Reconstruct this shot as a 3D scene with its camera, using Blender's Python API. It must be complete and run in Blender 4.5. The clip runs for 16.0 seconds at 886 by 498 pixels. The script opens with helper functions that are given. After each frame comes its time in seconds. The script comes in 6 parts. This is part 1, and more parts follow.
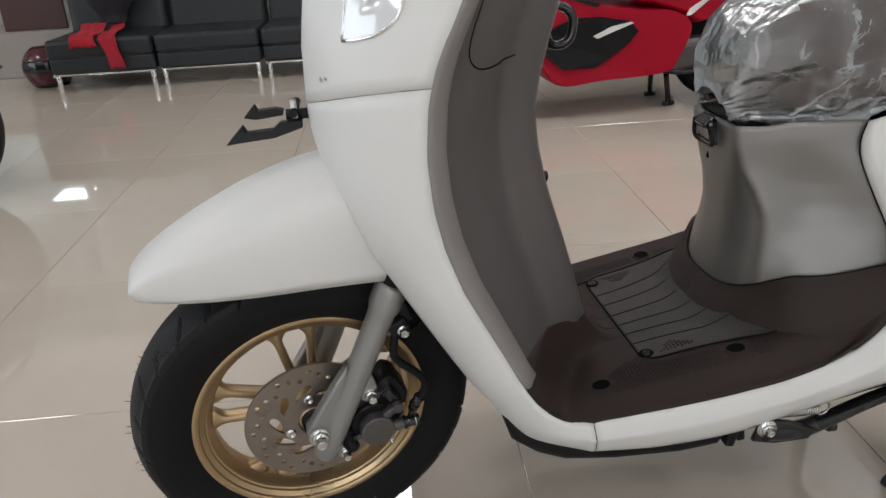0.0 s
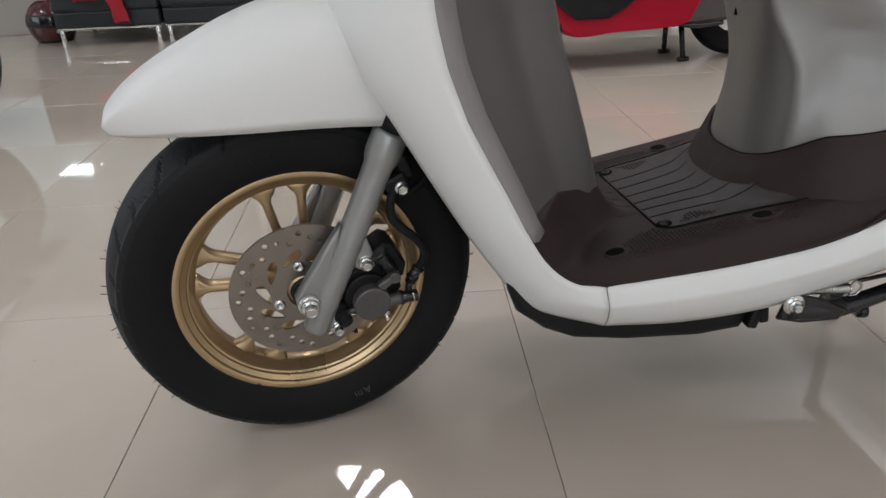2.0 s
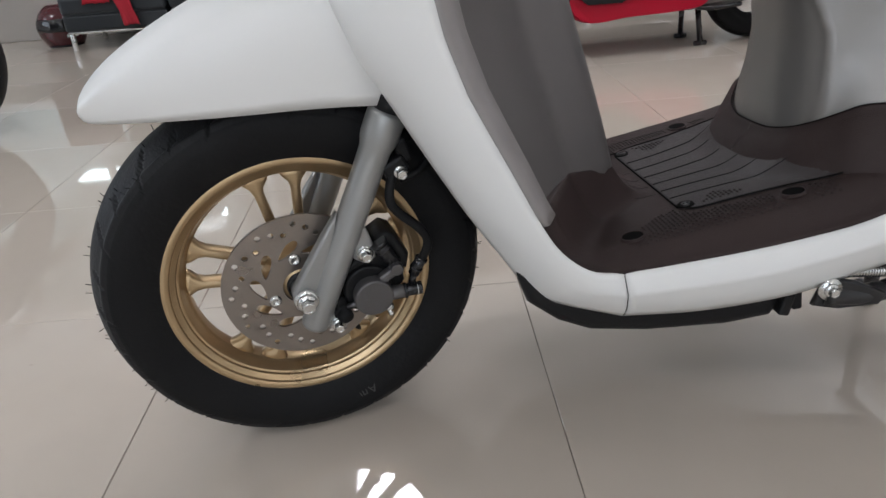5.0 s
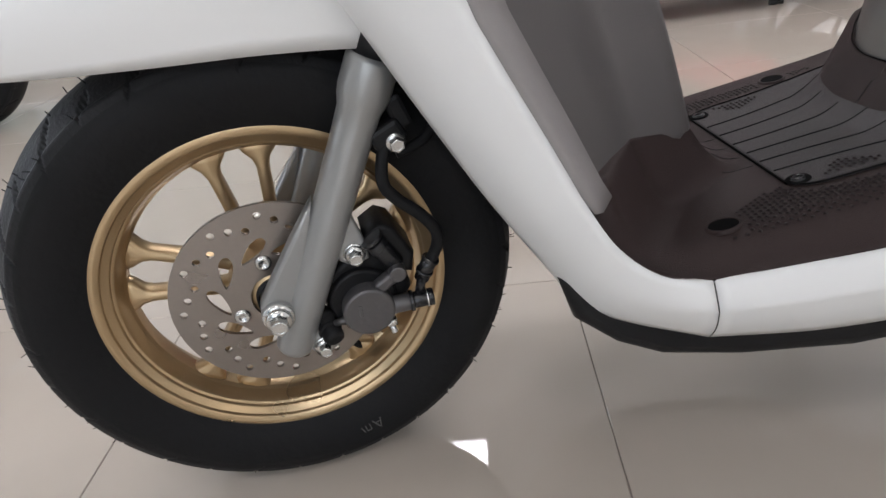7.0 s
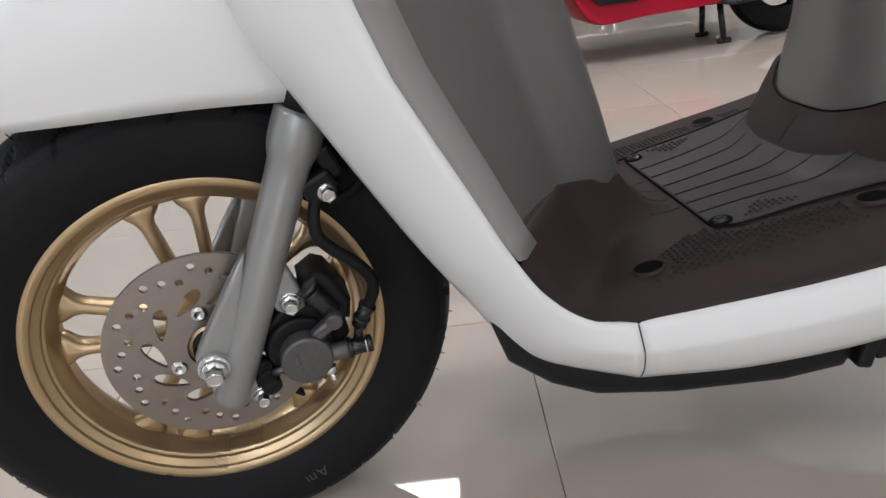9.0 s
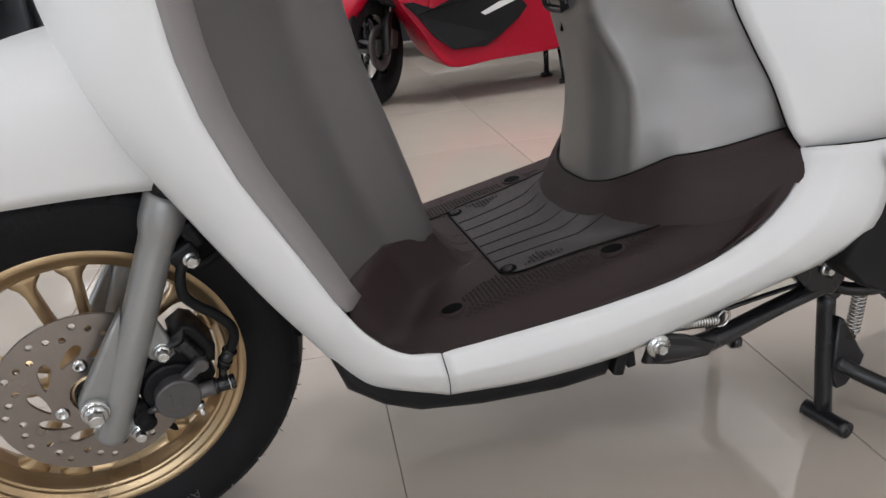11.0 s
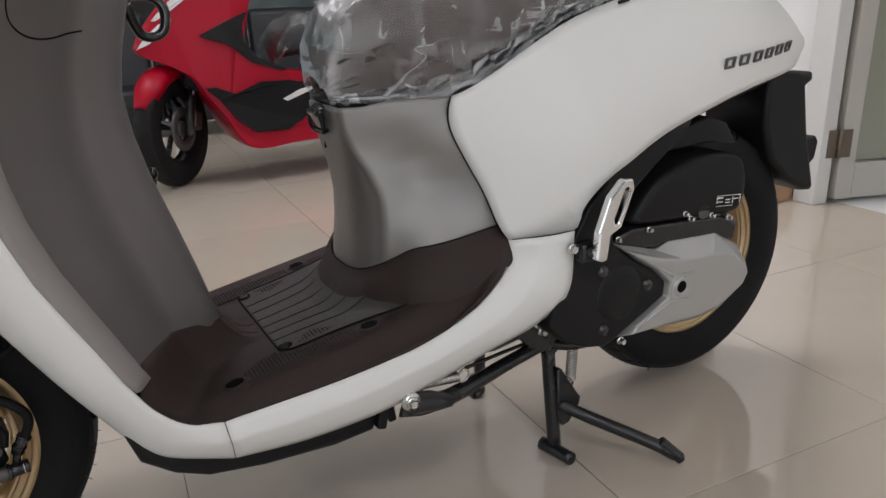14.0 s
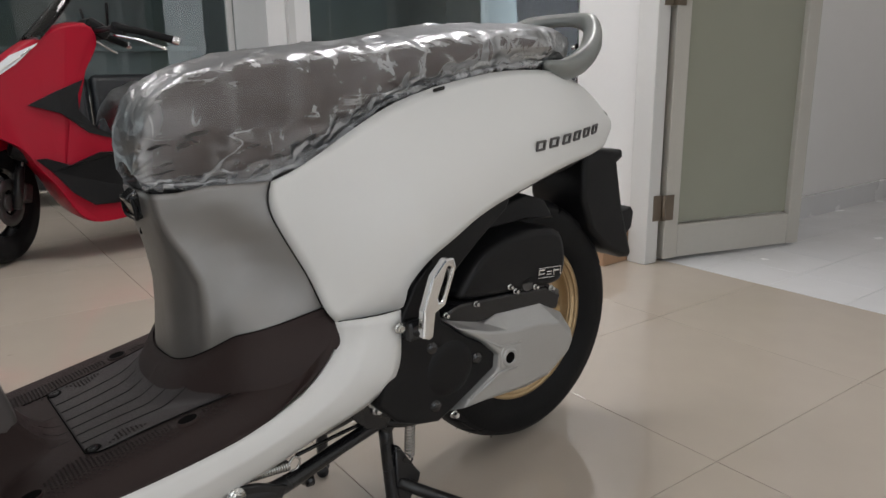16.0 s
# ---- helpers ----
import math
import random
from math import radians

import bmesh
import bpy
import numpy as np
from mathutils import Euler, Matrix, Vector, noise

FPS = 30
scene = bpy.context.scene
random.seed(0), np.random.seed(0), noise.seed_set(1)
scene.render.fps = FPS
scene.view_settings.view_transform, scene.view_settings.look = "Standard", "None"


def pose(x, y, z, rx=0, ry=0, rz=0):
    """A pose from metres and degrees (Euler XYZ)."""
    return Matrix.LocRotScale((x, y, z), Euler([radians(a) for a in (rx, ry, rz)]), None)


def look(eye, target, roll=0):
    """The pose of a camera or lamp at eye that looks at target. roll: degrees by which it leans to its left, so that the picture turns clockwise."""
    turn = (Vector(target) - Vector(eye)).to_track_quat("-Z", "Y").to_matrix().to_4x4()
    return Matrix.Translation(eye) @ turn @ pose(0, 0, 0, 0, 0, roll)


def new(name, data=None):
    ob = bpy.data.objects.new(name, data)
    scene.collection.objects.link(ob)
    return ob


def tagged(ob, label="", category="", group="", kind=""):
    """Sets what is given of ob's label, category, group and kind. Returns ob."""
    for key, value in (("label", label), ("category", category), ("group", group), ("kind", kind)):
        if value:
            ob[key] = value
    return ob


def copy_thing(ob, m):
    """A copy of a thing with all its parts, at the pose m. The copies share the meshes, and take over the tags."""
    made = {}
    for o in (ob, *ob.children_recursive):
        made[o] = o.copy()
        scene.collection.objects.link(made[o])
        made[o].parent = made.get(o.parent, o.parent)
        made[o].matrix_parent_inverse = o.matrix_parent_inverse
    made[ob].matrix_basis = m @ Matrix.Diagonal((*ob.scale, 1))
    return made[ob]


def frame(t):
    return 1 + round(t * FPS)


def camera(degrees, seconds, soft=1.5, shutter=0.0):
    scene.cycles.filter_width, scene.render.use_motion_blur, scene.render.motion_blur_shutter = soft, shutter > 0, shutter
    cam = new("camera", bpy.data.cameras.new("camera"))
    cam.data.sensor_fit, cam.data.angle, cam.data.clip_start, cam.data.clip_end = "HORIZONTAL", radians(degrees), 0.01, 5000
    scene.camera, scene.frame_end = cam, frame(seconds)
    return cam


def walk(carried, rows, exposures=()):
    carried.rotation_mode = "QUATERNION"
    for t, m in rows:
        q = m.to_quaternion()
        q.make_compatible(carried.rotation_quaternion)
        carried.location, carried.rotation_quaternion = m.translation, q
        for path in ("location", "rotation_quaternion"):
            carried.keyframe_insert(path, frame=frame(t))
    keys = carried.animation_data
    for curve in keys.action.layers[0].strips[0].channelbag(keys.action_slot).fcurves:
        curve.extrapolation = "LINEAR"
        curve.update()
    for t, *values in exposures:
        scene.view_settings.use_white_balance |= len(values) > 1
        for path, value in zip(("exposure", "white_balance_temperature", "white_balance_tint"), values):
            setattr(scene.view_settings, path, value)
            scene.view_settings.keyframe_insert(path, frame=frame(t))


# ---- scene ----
cam = camera(63.5, 16.0)
PATH = [
    (0, (0.1108, -0.9091, 0.8759), (0.2525, 0.4434, 0.2428), -3.23),
    (0.5, (0.1131, -0.9208, 0.7877), (0.2380, 0.4490, 0.1892), -2.82),
    (1, (0.1124, -0.9335, 0.7423), (0.2435, 0.4341, 0.1401), -2.61),
    (1.5, (0.1048, -0.9226, 0.7063), (0.2211, 0.4371, 0.0837), -2.27),
    (2, (0.1075, -0.9156, 0.6873), (0.2348, 0.4321, 0.0412), -2.35),
    (2.5, (0.1037, -0.9145, 0.6820), (0.2172, 0.4358, 0.0387), -2.83),
    (3, (0.1051, -0.9147, 0.6801), (0.2162, 0.4380, 0.0414), -3.15),
    (3.5, (0.1051, -0.9078, 0.6745), (0.2075, 0.4422, 0.0288), -3.47),
    (4, (0.1113, -0.9007, 0.6703), (0.2145, 0.4476, 0.0211), -3.69),
    (4.2, (0.1127, -0.9019, 0.6694), (0.2183, 0.4463, 0.0204), -3.70),
    (6.3, (0.1664, -0.7334, 0.5898), (0.1758, 0.6185, -0.0601), -6.38),
    (6.5, (0.1705, -0.7117, 0.5801), (0.1642, 0.6385, -0.0733), -6.59),
    (7, (0.1794, -0.6642, 0.5595), (0.1458, 0.6799, -0.1055), -7.43),
    (7.5, (0.1882, -0.6584, 0.5538), (0.1456, 0.6926, -0.0965), -7.43),
    (8, (0.1849, -0.6661, 0.5518), (0.1666, 0.6906, -0.0879), -6.97),
    (8.5, (0.1981, -0.6641, 0.5597), (0.1774, 0.6957, -0.0731), -7.74),
    (9, (0.2133, -0.6675, 0.5676), (0.2484, 0.7041, -0.0387), -7.46),
    (9.5, (0.2317, -0.6751, 0.5781), (0.3360, 0.6996, -0.0131), -6.90),
    (10, (0.2511, -0.6864, 0.5902), (0.4251, 0.6818, 0.0006), -6.44),
    (10.2, (0.2527, -0.7050, 0.5997), (0.4496, 0.6572, 0.0033), -6.39),
    (12.3, (0.2187, -0.9523, 0.7241), (0.6600, 0.3789, 0.1920), -2.99),
    (12.5, (0.2137, -0.9602, 0.7242), (0.6799, 0.3679, 0.2058), -2.77),
    (13, (0.2234, -0.9631, 0.7268), (0.7495, 0.3466, 0.2190), -2.44),
    (13.5, (0.2412, -0.9704, 0.7343), (0.8342, 0.3142, 0.2362), -2.14),
    (14, (0.2602, -0.9783, 0.7367), (0.9166, 0.2803, 0.2518), -1.99),
    (14.5, (0.2708, -0.9917, 0.7443), (0.9909, 0.2393, 0.2793), -1.76),
    (15, (0.2896, -0.9971, 0.7525), (1.0694, 0.2117, 0.3274), -1.43),
    (15.5, (0.3035, -1.0035, 0.7613), (1.1484, 0.1706, 0.3642), -1.05),
    (16, (0.3146, -1.0119, 0.7643), (1.2184, 0.1269, 0.3953), -0.91),
]
EXPOSURE = [(0, 0.19, 6600, 14), (4.2, 0.24, 6250, 14), (6.5, 0.52, 6350, 16), (10.2, 0.52, 6350, 16), (12.5, 0.18, 6500, 16), (14.5, 0.1, 6600, 16), (16, -0.04, 6650, 14)]
walk(cam, [(t, look(eye, target, roll)) for t, eye, target, roll in PATH], EXPOSURE)

# ---------- light ----------
world = bpy.data.worlds.new("sky")
scene.world = world
world.use_nodes = True
_wn = world.node_tree
_sky = _wn.nodes.new("ShaderNodeTexSky")
_sky.sky_type = "NISHITA"
_sky.sun_disc = False
_sky.sun_elevation, _sky.sun_rotation = radians(50), radians(200)
_wn.links.new(_sky.outputs[0], _wn.nodes["Background"].inputs[0])
_wn.nodes["Background"].inputs[1].default_value = 0.05


def area(name, m, sx, sy, watts, colour=(1, 1, 1)):
    data = bpy.data.lights.new(name, "AREA")
    data.shape, data.size, data.size_y, data.energy, data.color = "RECTANGLE", sx, sy, watts, colour
    ob = new(name, data)
    ob.matrix_world = m
    return ob


ROOM = pose(0, 0, 0, 0, 0, -2.7)
# daylight through the shop front behind the camera and the side windows
area("front_window_light", ROOM @ pose(-0.2, -4.2, 1.6, 90, 0, 0), 2.2, 2.2, 36, (0.88, 0.95, 1.0))
area("front_window_light", ROOM @ pose(-2.9, -4.2, 1.55, 90, 0, 0), 3.2, 2.3, 5, (0.88, 0.95, 1.0))
area("side_window_light", ROOM @ pose(-4.85, 0.6, 1.7, 90, 0, -90), 4.0, 1.9, 52, (0.82, 0.92, 1.0))
area("corridor_light", ROOM @ pose(4.6, -0.6, 2.9, 0, 0, 0), 2.4, 1.6, 11, (1.0, 0.97, 0.93))
# unseen lamp added to brighten the back room that the polished floor mirrors
area("back_room_light", ROOM @ pose(-8.2, 8.5, 1.7, 90, 0, -90), 5.0, 2.2, 170, (0.92, 0.97, 1.0))
# unseen lamp added on the right to model the scooter's sides
area("right_window_light", ROOM @ pose(2.6, -3.45, 1.6, 90, 0, 90), 1.6, 2.1, 12, (1.0, 0.955, 0.89))

# ---------- materials ----------
def mat(name, colour, rough=0.5, metal=0.0, bump=0.0, scale=60.0, vary=0.06, coat=0.0, ior=1.5, grain=None, rvary=0.08, spec=0.5, fine=0.0):
    m = bpy.data.materials.new(name)
    m.use_nodes = True
    t, p = m.node_tree, m.node_tree.nodes["Principled BSDF"]
    L = t.links.new
    p.inputs["Metallic"].default_value = metal
    p.inputs["IOR"].default_value = ior
    p.inputs["Specular IOR Level"].default_value = spec
    p.inputs["Coat Weight"].default_value = coat
    p.inputs["Coat Roughness"].default_value = 0.05
    co = t.nodes.new("ShaderNodeTexCoord")
    n1, n2 = t.nodes.new("ShaderNodeTexNoise"), t.nodes.new("ShaderNodeTexNoise")
    n1.inputs["Scale"].default_value, n2.inputs["Scale"].default_value = scale, scale * 0.06
    n1.inputs["Detail"].default_value = 5
    for n in (n1, n2):
        L(co.outputs["Object"], n.inputs["Vector"])
    mix = t.nodes.new("ShaderNodeMix")
    mix.data_type = "RGBA"
    dark = tuple(c * (1 - vary) for c in colour)
    light = tuple(min(1, c * (1 + vary)) for c in colour)
    mix.inputs["A"].default_value, mix.inputs["B"].default_value = (*dark, 1), (*light, 1)
    add = t.nodes.new("ShaderNodeMath")
    add.operation = "ADD"
    half = t.nodes.new("ShaderNodeMath")
    half.operation = "MULTIPLY"
    half.inputs[1].default_value = 0.5
    L(n1.outputs["Fac"], add.inputs[0])
    L(n2.outputs["Fac"], add.inputs[1])
    L(add.outputs[0], half.inputs[0])
    L(half.outputs[0], mix.inputs["Factor"])
    L(mix.outputs["Result"], p.inputs["Base Color"])
    ra = t.nodes.new("ShaderNodeMapRange")
    ra.inputs["From Min"].default_value, ra.inputs["From Max"].default_value = 0.3, 0.7
    ra.inputs["To Min"].default_value, ra.inputs["To Max"].default_value = max(0.02, rough - rvary), min(1, rough + rvary)
    L(n2.outputs["Fac"], ra.inputs["Value"])
    L(ra.outputs[0], p.inputs["Roughness"])
    if bump:
        b = t.nodes.new("ShaderNodeBump")
        b.inputs["Strength"].default_value = bump
        b.inputs["Distance"].default_value = 0.002
        src = n1
        if fine:
            src = t.nodes.new("ShaderNodeTexNoise")
            src.inputs["Scale"].default_value = fine
            L(co.outputs["Object"], src.inputs["Vector"])
        L(src.outputs["Fac"], b.inputs["Height"])
        L(b.outputs[0], p.inputs["Normal"])
    return m


def tile_mat(name, colour, colour2, rough):
    """Polished porcelain: cloudy mottling, faint scuffs, a small change from tile to tile."""
    m = mat(name, colour, rough, scale=9, vary=0.1, rvary=0.02, spec=0.62)
    t, p = m.node_tree, m.node_tree.nodes["Principled BSDF"]
    L = t.links.new
    info = t.nodes.new("ShaderNodeObjectInfo")
    base = p.inputs["Base Color"].links[0].from_socket
    mix = t.nodes.new("ShaderNodeMix")
    mix.data_type = "RGBA"
    mix.inputs["B"].default_value = (*colour2, 1)
    L(base, mix.inputs["A"])
    k = t.nodes.new("ShaderNodeMath")
    k.operation = "MULTIPLY"
    k.inputs[1].default_value = 0.4
    L(info.outputs["Random"], k.inputs[0])
    L(k.outputs[0], mix.inputs["Factor"])
    L(mix.outputs["Result"], p.inputs["Base Color"])
    geo = t.nodes.new("ShaderNodeNewGeometry")
    sc = t.nodes.new("ShaderNodeTexNoise")
    sc.inputs["Scale"].default_value, sc.inputs["Detail"].default_value = 2.2, 8
    L(geo.outputs["Position"], sc.inputs["Vector"])
    r = t.nodes.new("ShaderNodeMapRange")
    r.inputs["From Min"].default_value, r.inputs["From Max"].default_value = 0.35, 0.7
    r.inputs["To Min"].default_value, r.inputs["To Max"].default_value = rough * 0.6, rough * 2.6
    L(sc.outputs["Fac"], r.inputs["Value"])
    L(r.outputs[0], p.inputs["Roughness"])
    return m


def glass_mat(name, tint=(0.9, 0.95, 0.94), rough=0.0, see=0.85):
    m = bpy.data.materials.new(name)
    m.use_nodes = True
    t = m.node_tree
    t.nodes.remove(t.nodes["Principled BSDF"])
    out = t.nodes["Material Output"]
    tr, gl, mx, lw = (t.nodes.new("ShaderNode" + k) for k in ("BsdfTransparent", "BsdfGlossy", "MixShader", "Fresnel"))
    tr.inputs[0].default_value = (*[c * see for c in tint], 1)
    gl.inputs[0].default_value, gl.inputs[1].default_value = (1, 1, 1, 1), rough
    lw.inputs[0].default_value = 1.5
    t.links.new(lw.outputs[0], mx.inputs[0])
    t.links.new(tr.outputs[0], mx.inputs[1])
    t.links.new(gl.outputs[0], mx.inputs[2])
    t.links.new(mx.outputs[0], out.inputs[0])
    return m


def wrap_mat(name, see=0.96, haze=0.11, glint_strength=0.36, nose_x=None):
    """Thin clear plastic film: see-through, with light on its soft folds and straight creases painted in as milky
    white, and a crinkled sheen.
    """
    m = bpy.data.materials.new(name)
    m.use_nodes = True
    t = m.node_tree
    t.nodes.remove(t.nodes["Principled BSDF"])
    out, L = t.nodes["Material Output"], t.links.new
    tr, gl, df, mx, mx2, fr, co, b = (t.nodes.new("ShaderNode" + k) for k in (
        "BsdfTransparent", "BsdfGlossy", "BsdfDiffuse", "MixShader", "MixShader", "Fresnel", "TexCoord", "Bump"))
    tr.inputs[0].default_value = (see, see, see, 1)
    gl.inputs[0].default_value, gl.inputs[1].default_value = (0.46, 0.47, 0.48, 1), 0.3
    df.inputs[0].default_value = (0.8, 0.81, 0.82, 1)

    def math_node(op, a, b_):
        n = t.nodes.new("ShaderNodeMath")
        n.operation = op
        for k, v in enumerate((a, b_)):
            if isinstance(v, (int, float)):
                n.inputs[k].default_value = v
            else:
                L(v, n.inputs[k])
        return n.outputs[0]

    def span(v, lo, hi, to_lo=0.0, to_hi=1.0):
        r = t.nodes.new("ShaderNodeMapRange")
        r.interpolation_type = "SMOOTHSTEP"
        for k, x in (("From Min", lo), ("From Max", hi), ("To Min", to_lo), ("To Max", to_hi)):
            r.inputs[k].default_value = x
        L(v, r.inputs["Value"])
        return r.outputs[0]

    def folds(scale, stretch, turn, detail=1.5, twist=0.4):
        mp = t.nodes.new("ShaderNodeMapping")
        mp.inputs["Scale"].default_value, mp.inputs["Rotation"].default_value = stretch, turn
        L(co.outputs["Object"], mp.inputs["Vector"])
        n = t.nodes.new("ShaderNodeTexNoise")
        for k, x in (("Scale", scale), ("Detail", detail), ("Distortion", twist)):
            n.inputs[k].default_value = x
        L(mp.outputs[0], n.inputs["Vector"])
        return n.outputs["Fac"]

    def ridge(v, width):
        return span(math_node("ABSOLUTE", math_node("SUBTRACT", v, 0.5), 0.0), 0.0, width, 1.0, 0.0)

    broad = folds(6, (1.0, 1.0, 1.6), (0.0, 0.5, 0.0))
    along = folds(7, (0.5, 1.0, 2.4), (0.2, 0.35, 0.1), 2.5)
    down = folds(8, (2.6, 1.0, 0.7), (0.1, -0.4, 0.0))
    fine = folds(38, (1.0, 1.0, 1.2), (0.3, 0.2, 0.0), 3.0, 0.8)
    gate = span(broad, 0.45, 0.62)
    # glints and soft reflections on the folds, painted as white diffuse colour
    crease_glint = math_node("ADD", math_node("MULTIPLY", ridge(along, 0.012), gate), math_node("MULTIPLY", ridge(down, 0.011), span(along, 0.5, 0.62)))
    sheen_veil = math_node("ADD", math_node("MULTIPLY", span(down, 0.5, 0.72), haze), math_node("MULTIPLY", span(along, 0.5, 0.7), haze * 1.4))
    sheen_veil = math_node("ADD", sheen_veil, math_node("MULTIPLY", math_node("MULTIPLY", span(fine, 0.52, 0.66), gate), haze * 1.2))
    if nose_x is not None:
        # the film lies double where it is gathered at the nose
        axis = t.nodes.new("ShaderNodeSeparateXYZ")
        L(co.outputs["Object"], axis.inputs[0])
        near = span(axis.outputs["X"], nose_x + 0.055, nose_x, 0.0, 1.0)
        sheen_veil = math_node("ADD", sheen_veil, math_node("MULTIPLY", near, math_node("ADD", math_node("MULTIPLY", span(down, 0.4, 0.66), 0.5), 0.1)))
    L(math_node("ADD", math_node("MULTIPLY", crease_glint, glint_strength), math_node("ADD", sheen_veil, haze * 0.4)), mx.inputs[0])
    height = math_node("ADD", math_node("ADD", math_node("MULTIPLY", along, 1.3), down), math_node("MULTIPLY", fine, 0.25))
    L(height, b.inputs["Height"])
    b.inputs["Strength"].default_value, b.inputs["Distance"].default_value = 0.6, 0.03
    L(b.outputs[0], gl.inputs["Normal"])
    fr.inputs[0].default_value = 1.4
    L(b.outputs[0], fr.inputs["Normal"])
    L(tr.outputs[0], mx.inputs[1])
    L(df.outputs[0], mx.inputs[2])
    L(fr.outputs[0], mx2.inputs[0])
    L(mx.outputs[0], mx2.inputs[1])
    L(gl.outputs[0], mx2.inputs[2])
    L(mx2.outputs[0], out.inputs[0])
    return m


def emit_mat(name, colour, power):
    m = bpy.data.materials.new(name)
    m.use_nodes = True
    p = m.node_tree.nodes["Principled BSDF"]
    p.inputs["Base Color"].default_value = (*colour, 1)
    p.inputs["Emission Color"].default_value = (*colour, 1)
    p.inputs["Emission Strength"].default_value = power
    return m


FLOOR = tile_mat("polished_beige_tile", (0.515, 0.453, 0.383), (0.478, 0.417, 0.35), 0.02)
for _t in (FLOOR,):
    _t.node_tree.nodes["Principled BSDF"].inputs["IOR"].default_value = 1.74
STAIN = mat("sticker_glue", (0.42, 0.38, 0.32), 0.6, vary=0.5, scale=160)
WTILE = tile_mat("white_tile", (0.78, 0.79, 0.8), (0.72, 0.74, 0.76), 0.12)
GROUT = mat("grout", (0.2, 0.165, 0.135), 0.8, bump=0.3, scale=30, vary=0.6)
WALLP = mat("white_wall_paint", (0.88, 0.88, 0.87), 0.7, bump=0.12, scale=120, vary=0.03)
CEIL = mat("ceiling_board", (0.8, 0.8, 0.78), 0.8, bump=0.1, scale=80, vary=0.03)
ALU = mat("painted_aluminium", (0.52, 0.5, 0.45), 0.42, bump=0.04, scale=50, vary=0.06)
ALUW = mat("white_aluminium", (0.72, 0.72, 0.7), 0.4, scale=50, vary=0.04)
STEEL = mat("brushed_hinge_steel", (0.22, 0.18, 0.14), 0.4, 0.9, bump=0.1, scale=140)
BEIGE = mat("beige_render", (0.36, 0.33, 0.295), 0.75, bump=0.2, scale=70, vary=0.06)
WHITE = mat("pearl_white_paint", (0.7, 0.7, 0.68), 0.42, scale=300, vary=0.006, coat=0.0, rvary=0.02)
BROWN = mat("dark_brown_plastic", (0.028, 0.0175, 0.016), 0.55, bump=0.35, scale=60, vary=0.12, fine=900, spec=0.24)
DOTS = mat("dark_grip_dots", (0.018, 0.013, 0.0125), 0.6, vary=0.1, spec=0.25)
HATCH = mat("dark_hatch_plastic", (0.03, 0.0248, 0.0252), 0.48, bump=0.3, scale=60, vary=0.12, fine=900, spec=0.42)
TAUPE = mat("taupe_plastic", (0.14, 0.128, 0.124), 0.4, 0.5, bump=0.25, scale=80, vary=0.05, fine=1100, rvary=0.04)
TAUPE2 = mat("taupe_satin_lip", (0.23, 0.212, 0.204), 0.42, bump=0.2, scale=80, vary=0.05, fine=1100, rvary=0.04)
GREY = mat("grey_satin_plastic", (0.235, 0.225, 0.215), 0.4, 0.7, bump=0.2, scale=80, vary=0.04, fine=1100, rvary=0.03)
BLACK = mat("black_plastic", (0.01, 0.01, 0.0105), 0.4, bump=0.15, scale=90, vary=0.2, fine=700, spec=0.18)
GLOSSB = mat("gloss_black", (0.008, 0.008, 0.009), 0.18, scale=90, vary=0.2, coat=0.3)
BPAINT = mat("black_painted_steel", (0.01, 0.01, 0.011), 0.28, bump=0.08, scale=120, vary=0.2)
RUBBER = mat("tyre_rubber", (0.0095, 0.0095, 0.0098), 0.6, spec=0.14, bump=0.3, scale=160, vary=0.25, rvary=0.08)
# lighter copy of the tyre rubber, with the tread's sheen put into its colour
TREAD = mat("sheen_tread_rubber", (0.014, 0.014, 0.0145), 0.55, spec=0.16, bump=0.35, scale=30, vary=0.5, rvary=0.1, fine=260)
GOLD = mat("gold_alloy", (0.445, 0.323, 0.185), 0.34, 0.85, bump=0.08, scale=220, vary=0.06)
DISC = mat("ground_steel_disc", (0.26, 0.226, 0.198), 0.34, 0.85, bump=0.08, scale=260, vary=0.1)
FORK = mat("silver_grey_paint", (0.29, 0.29, 0.28), 0.36, 0.5, bump=0.06, scale=200, vary=0.05)
ENGINE = mat("silver_cast_cover", (0.42, 0.42, 0.41), 0.38, 0.55, bump=0.08, scale=200, vary=0.06)
CALIPER = mat("caliper_cast", (0.11, 0.105, 0.105), 0.42, 0.6, bump=0.2, scale=160, vary=0.12)
ZINC = mat("zinc_plate", (0.6, 0.6, 0.58), 0.26, 0.95, bump=0.1, scale=90, vary=0.1)
CHROME = mat("polished_chrome", (0.78, 0.78, 0.78), 0.12, 1.0, vary=0.03, rvary=0.04)
SEATM = mat("brown_seat_vinyl", (0.08, 0.061, 0.056), 0.5, bump=0.12, scale=80, vary=0.08, fine=900)
GRIPM = mat("grey_grab_rail", (0.23, 0.24, 0.23), 0.36, 0.35, bump=0.05, scale=120, vary=0.05)
RED = mat("matt_red_paint", (0.36, 0.002, 0.018), 0.38, spec=0.22, scale=300, vary=0.01, rvary=0.04)
DGREY = mat("slate_plastic", (0.045, 0.05, 0.058), 0.4, bump=0.1, scale=90, vary=0.1)
LEATHER = mat("black_leatherette", (0.014, 0.017, 0.02), 0.42, bump=0.4, scale=25, vary=0.2, fine=320)
CLOTHR = mat("red_cloth", (0.36, 0.01, 0.022), 0.9, bump=0.4, scale=40, vary=0.12, fine=500)
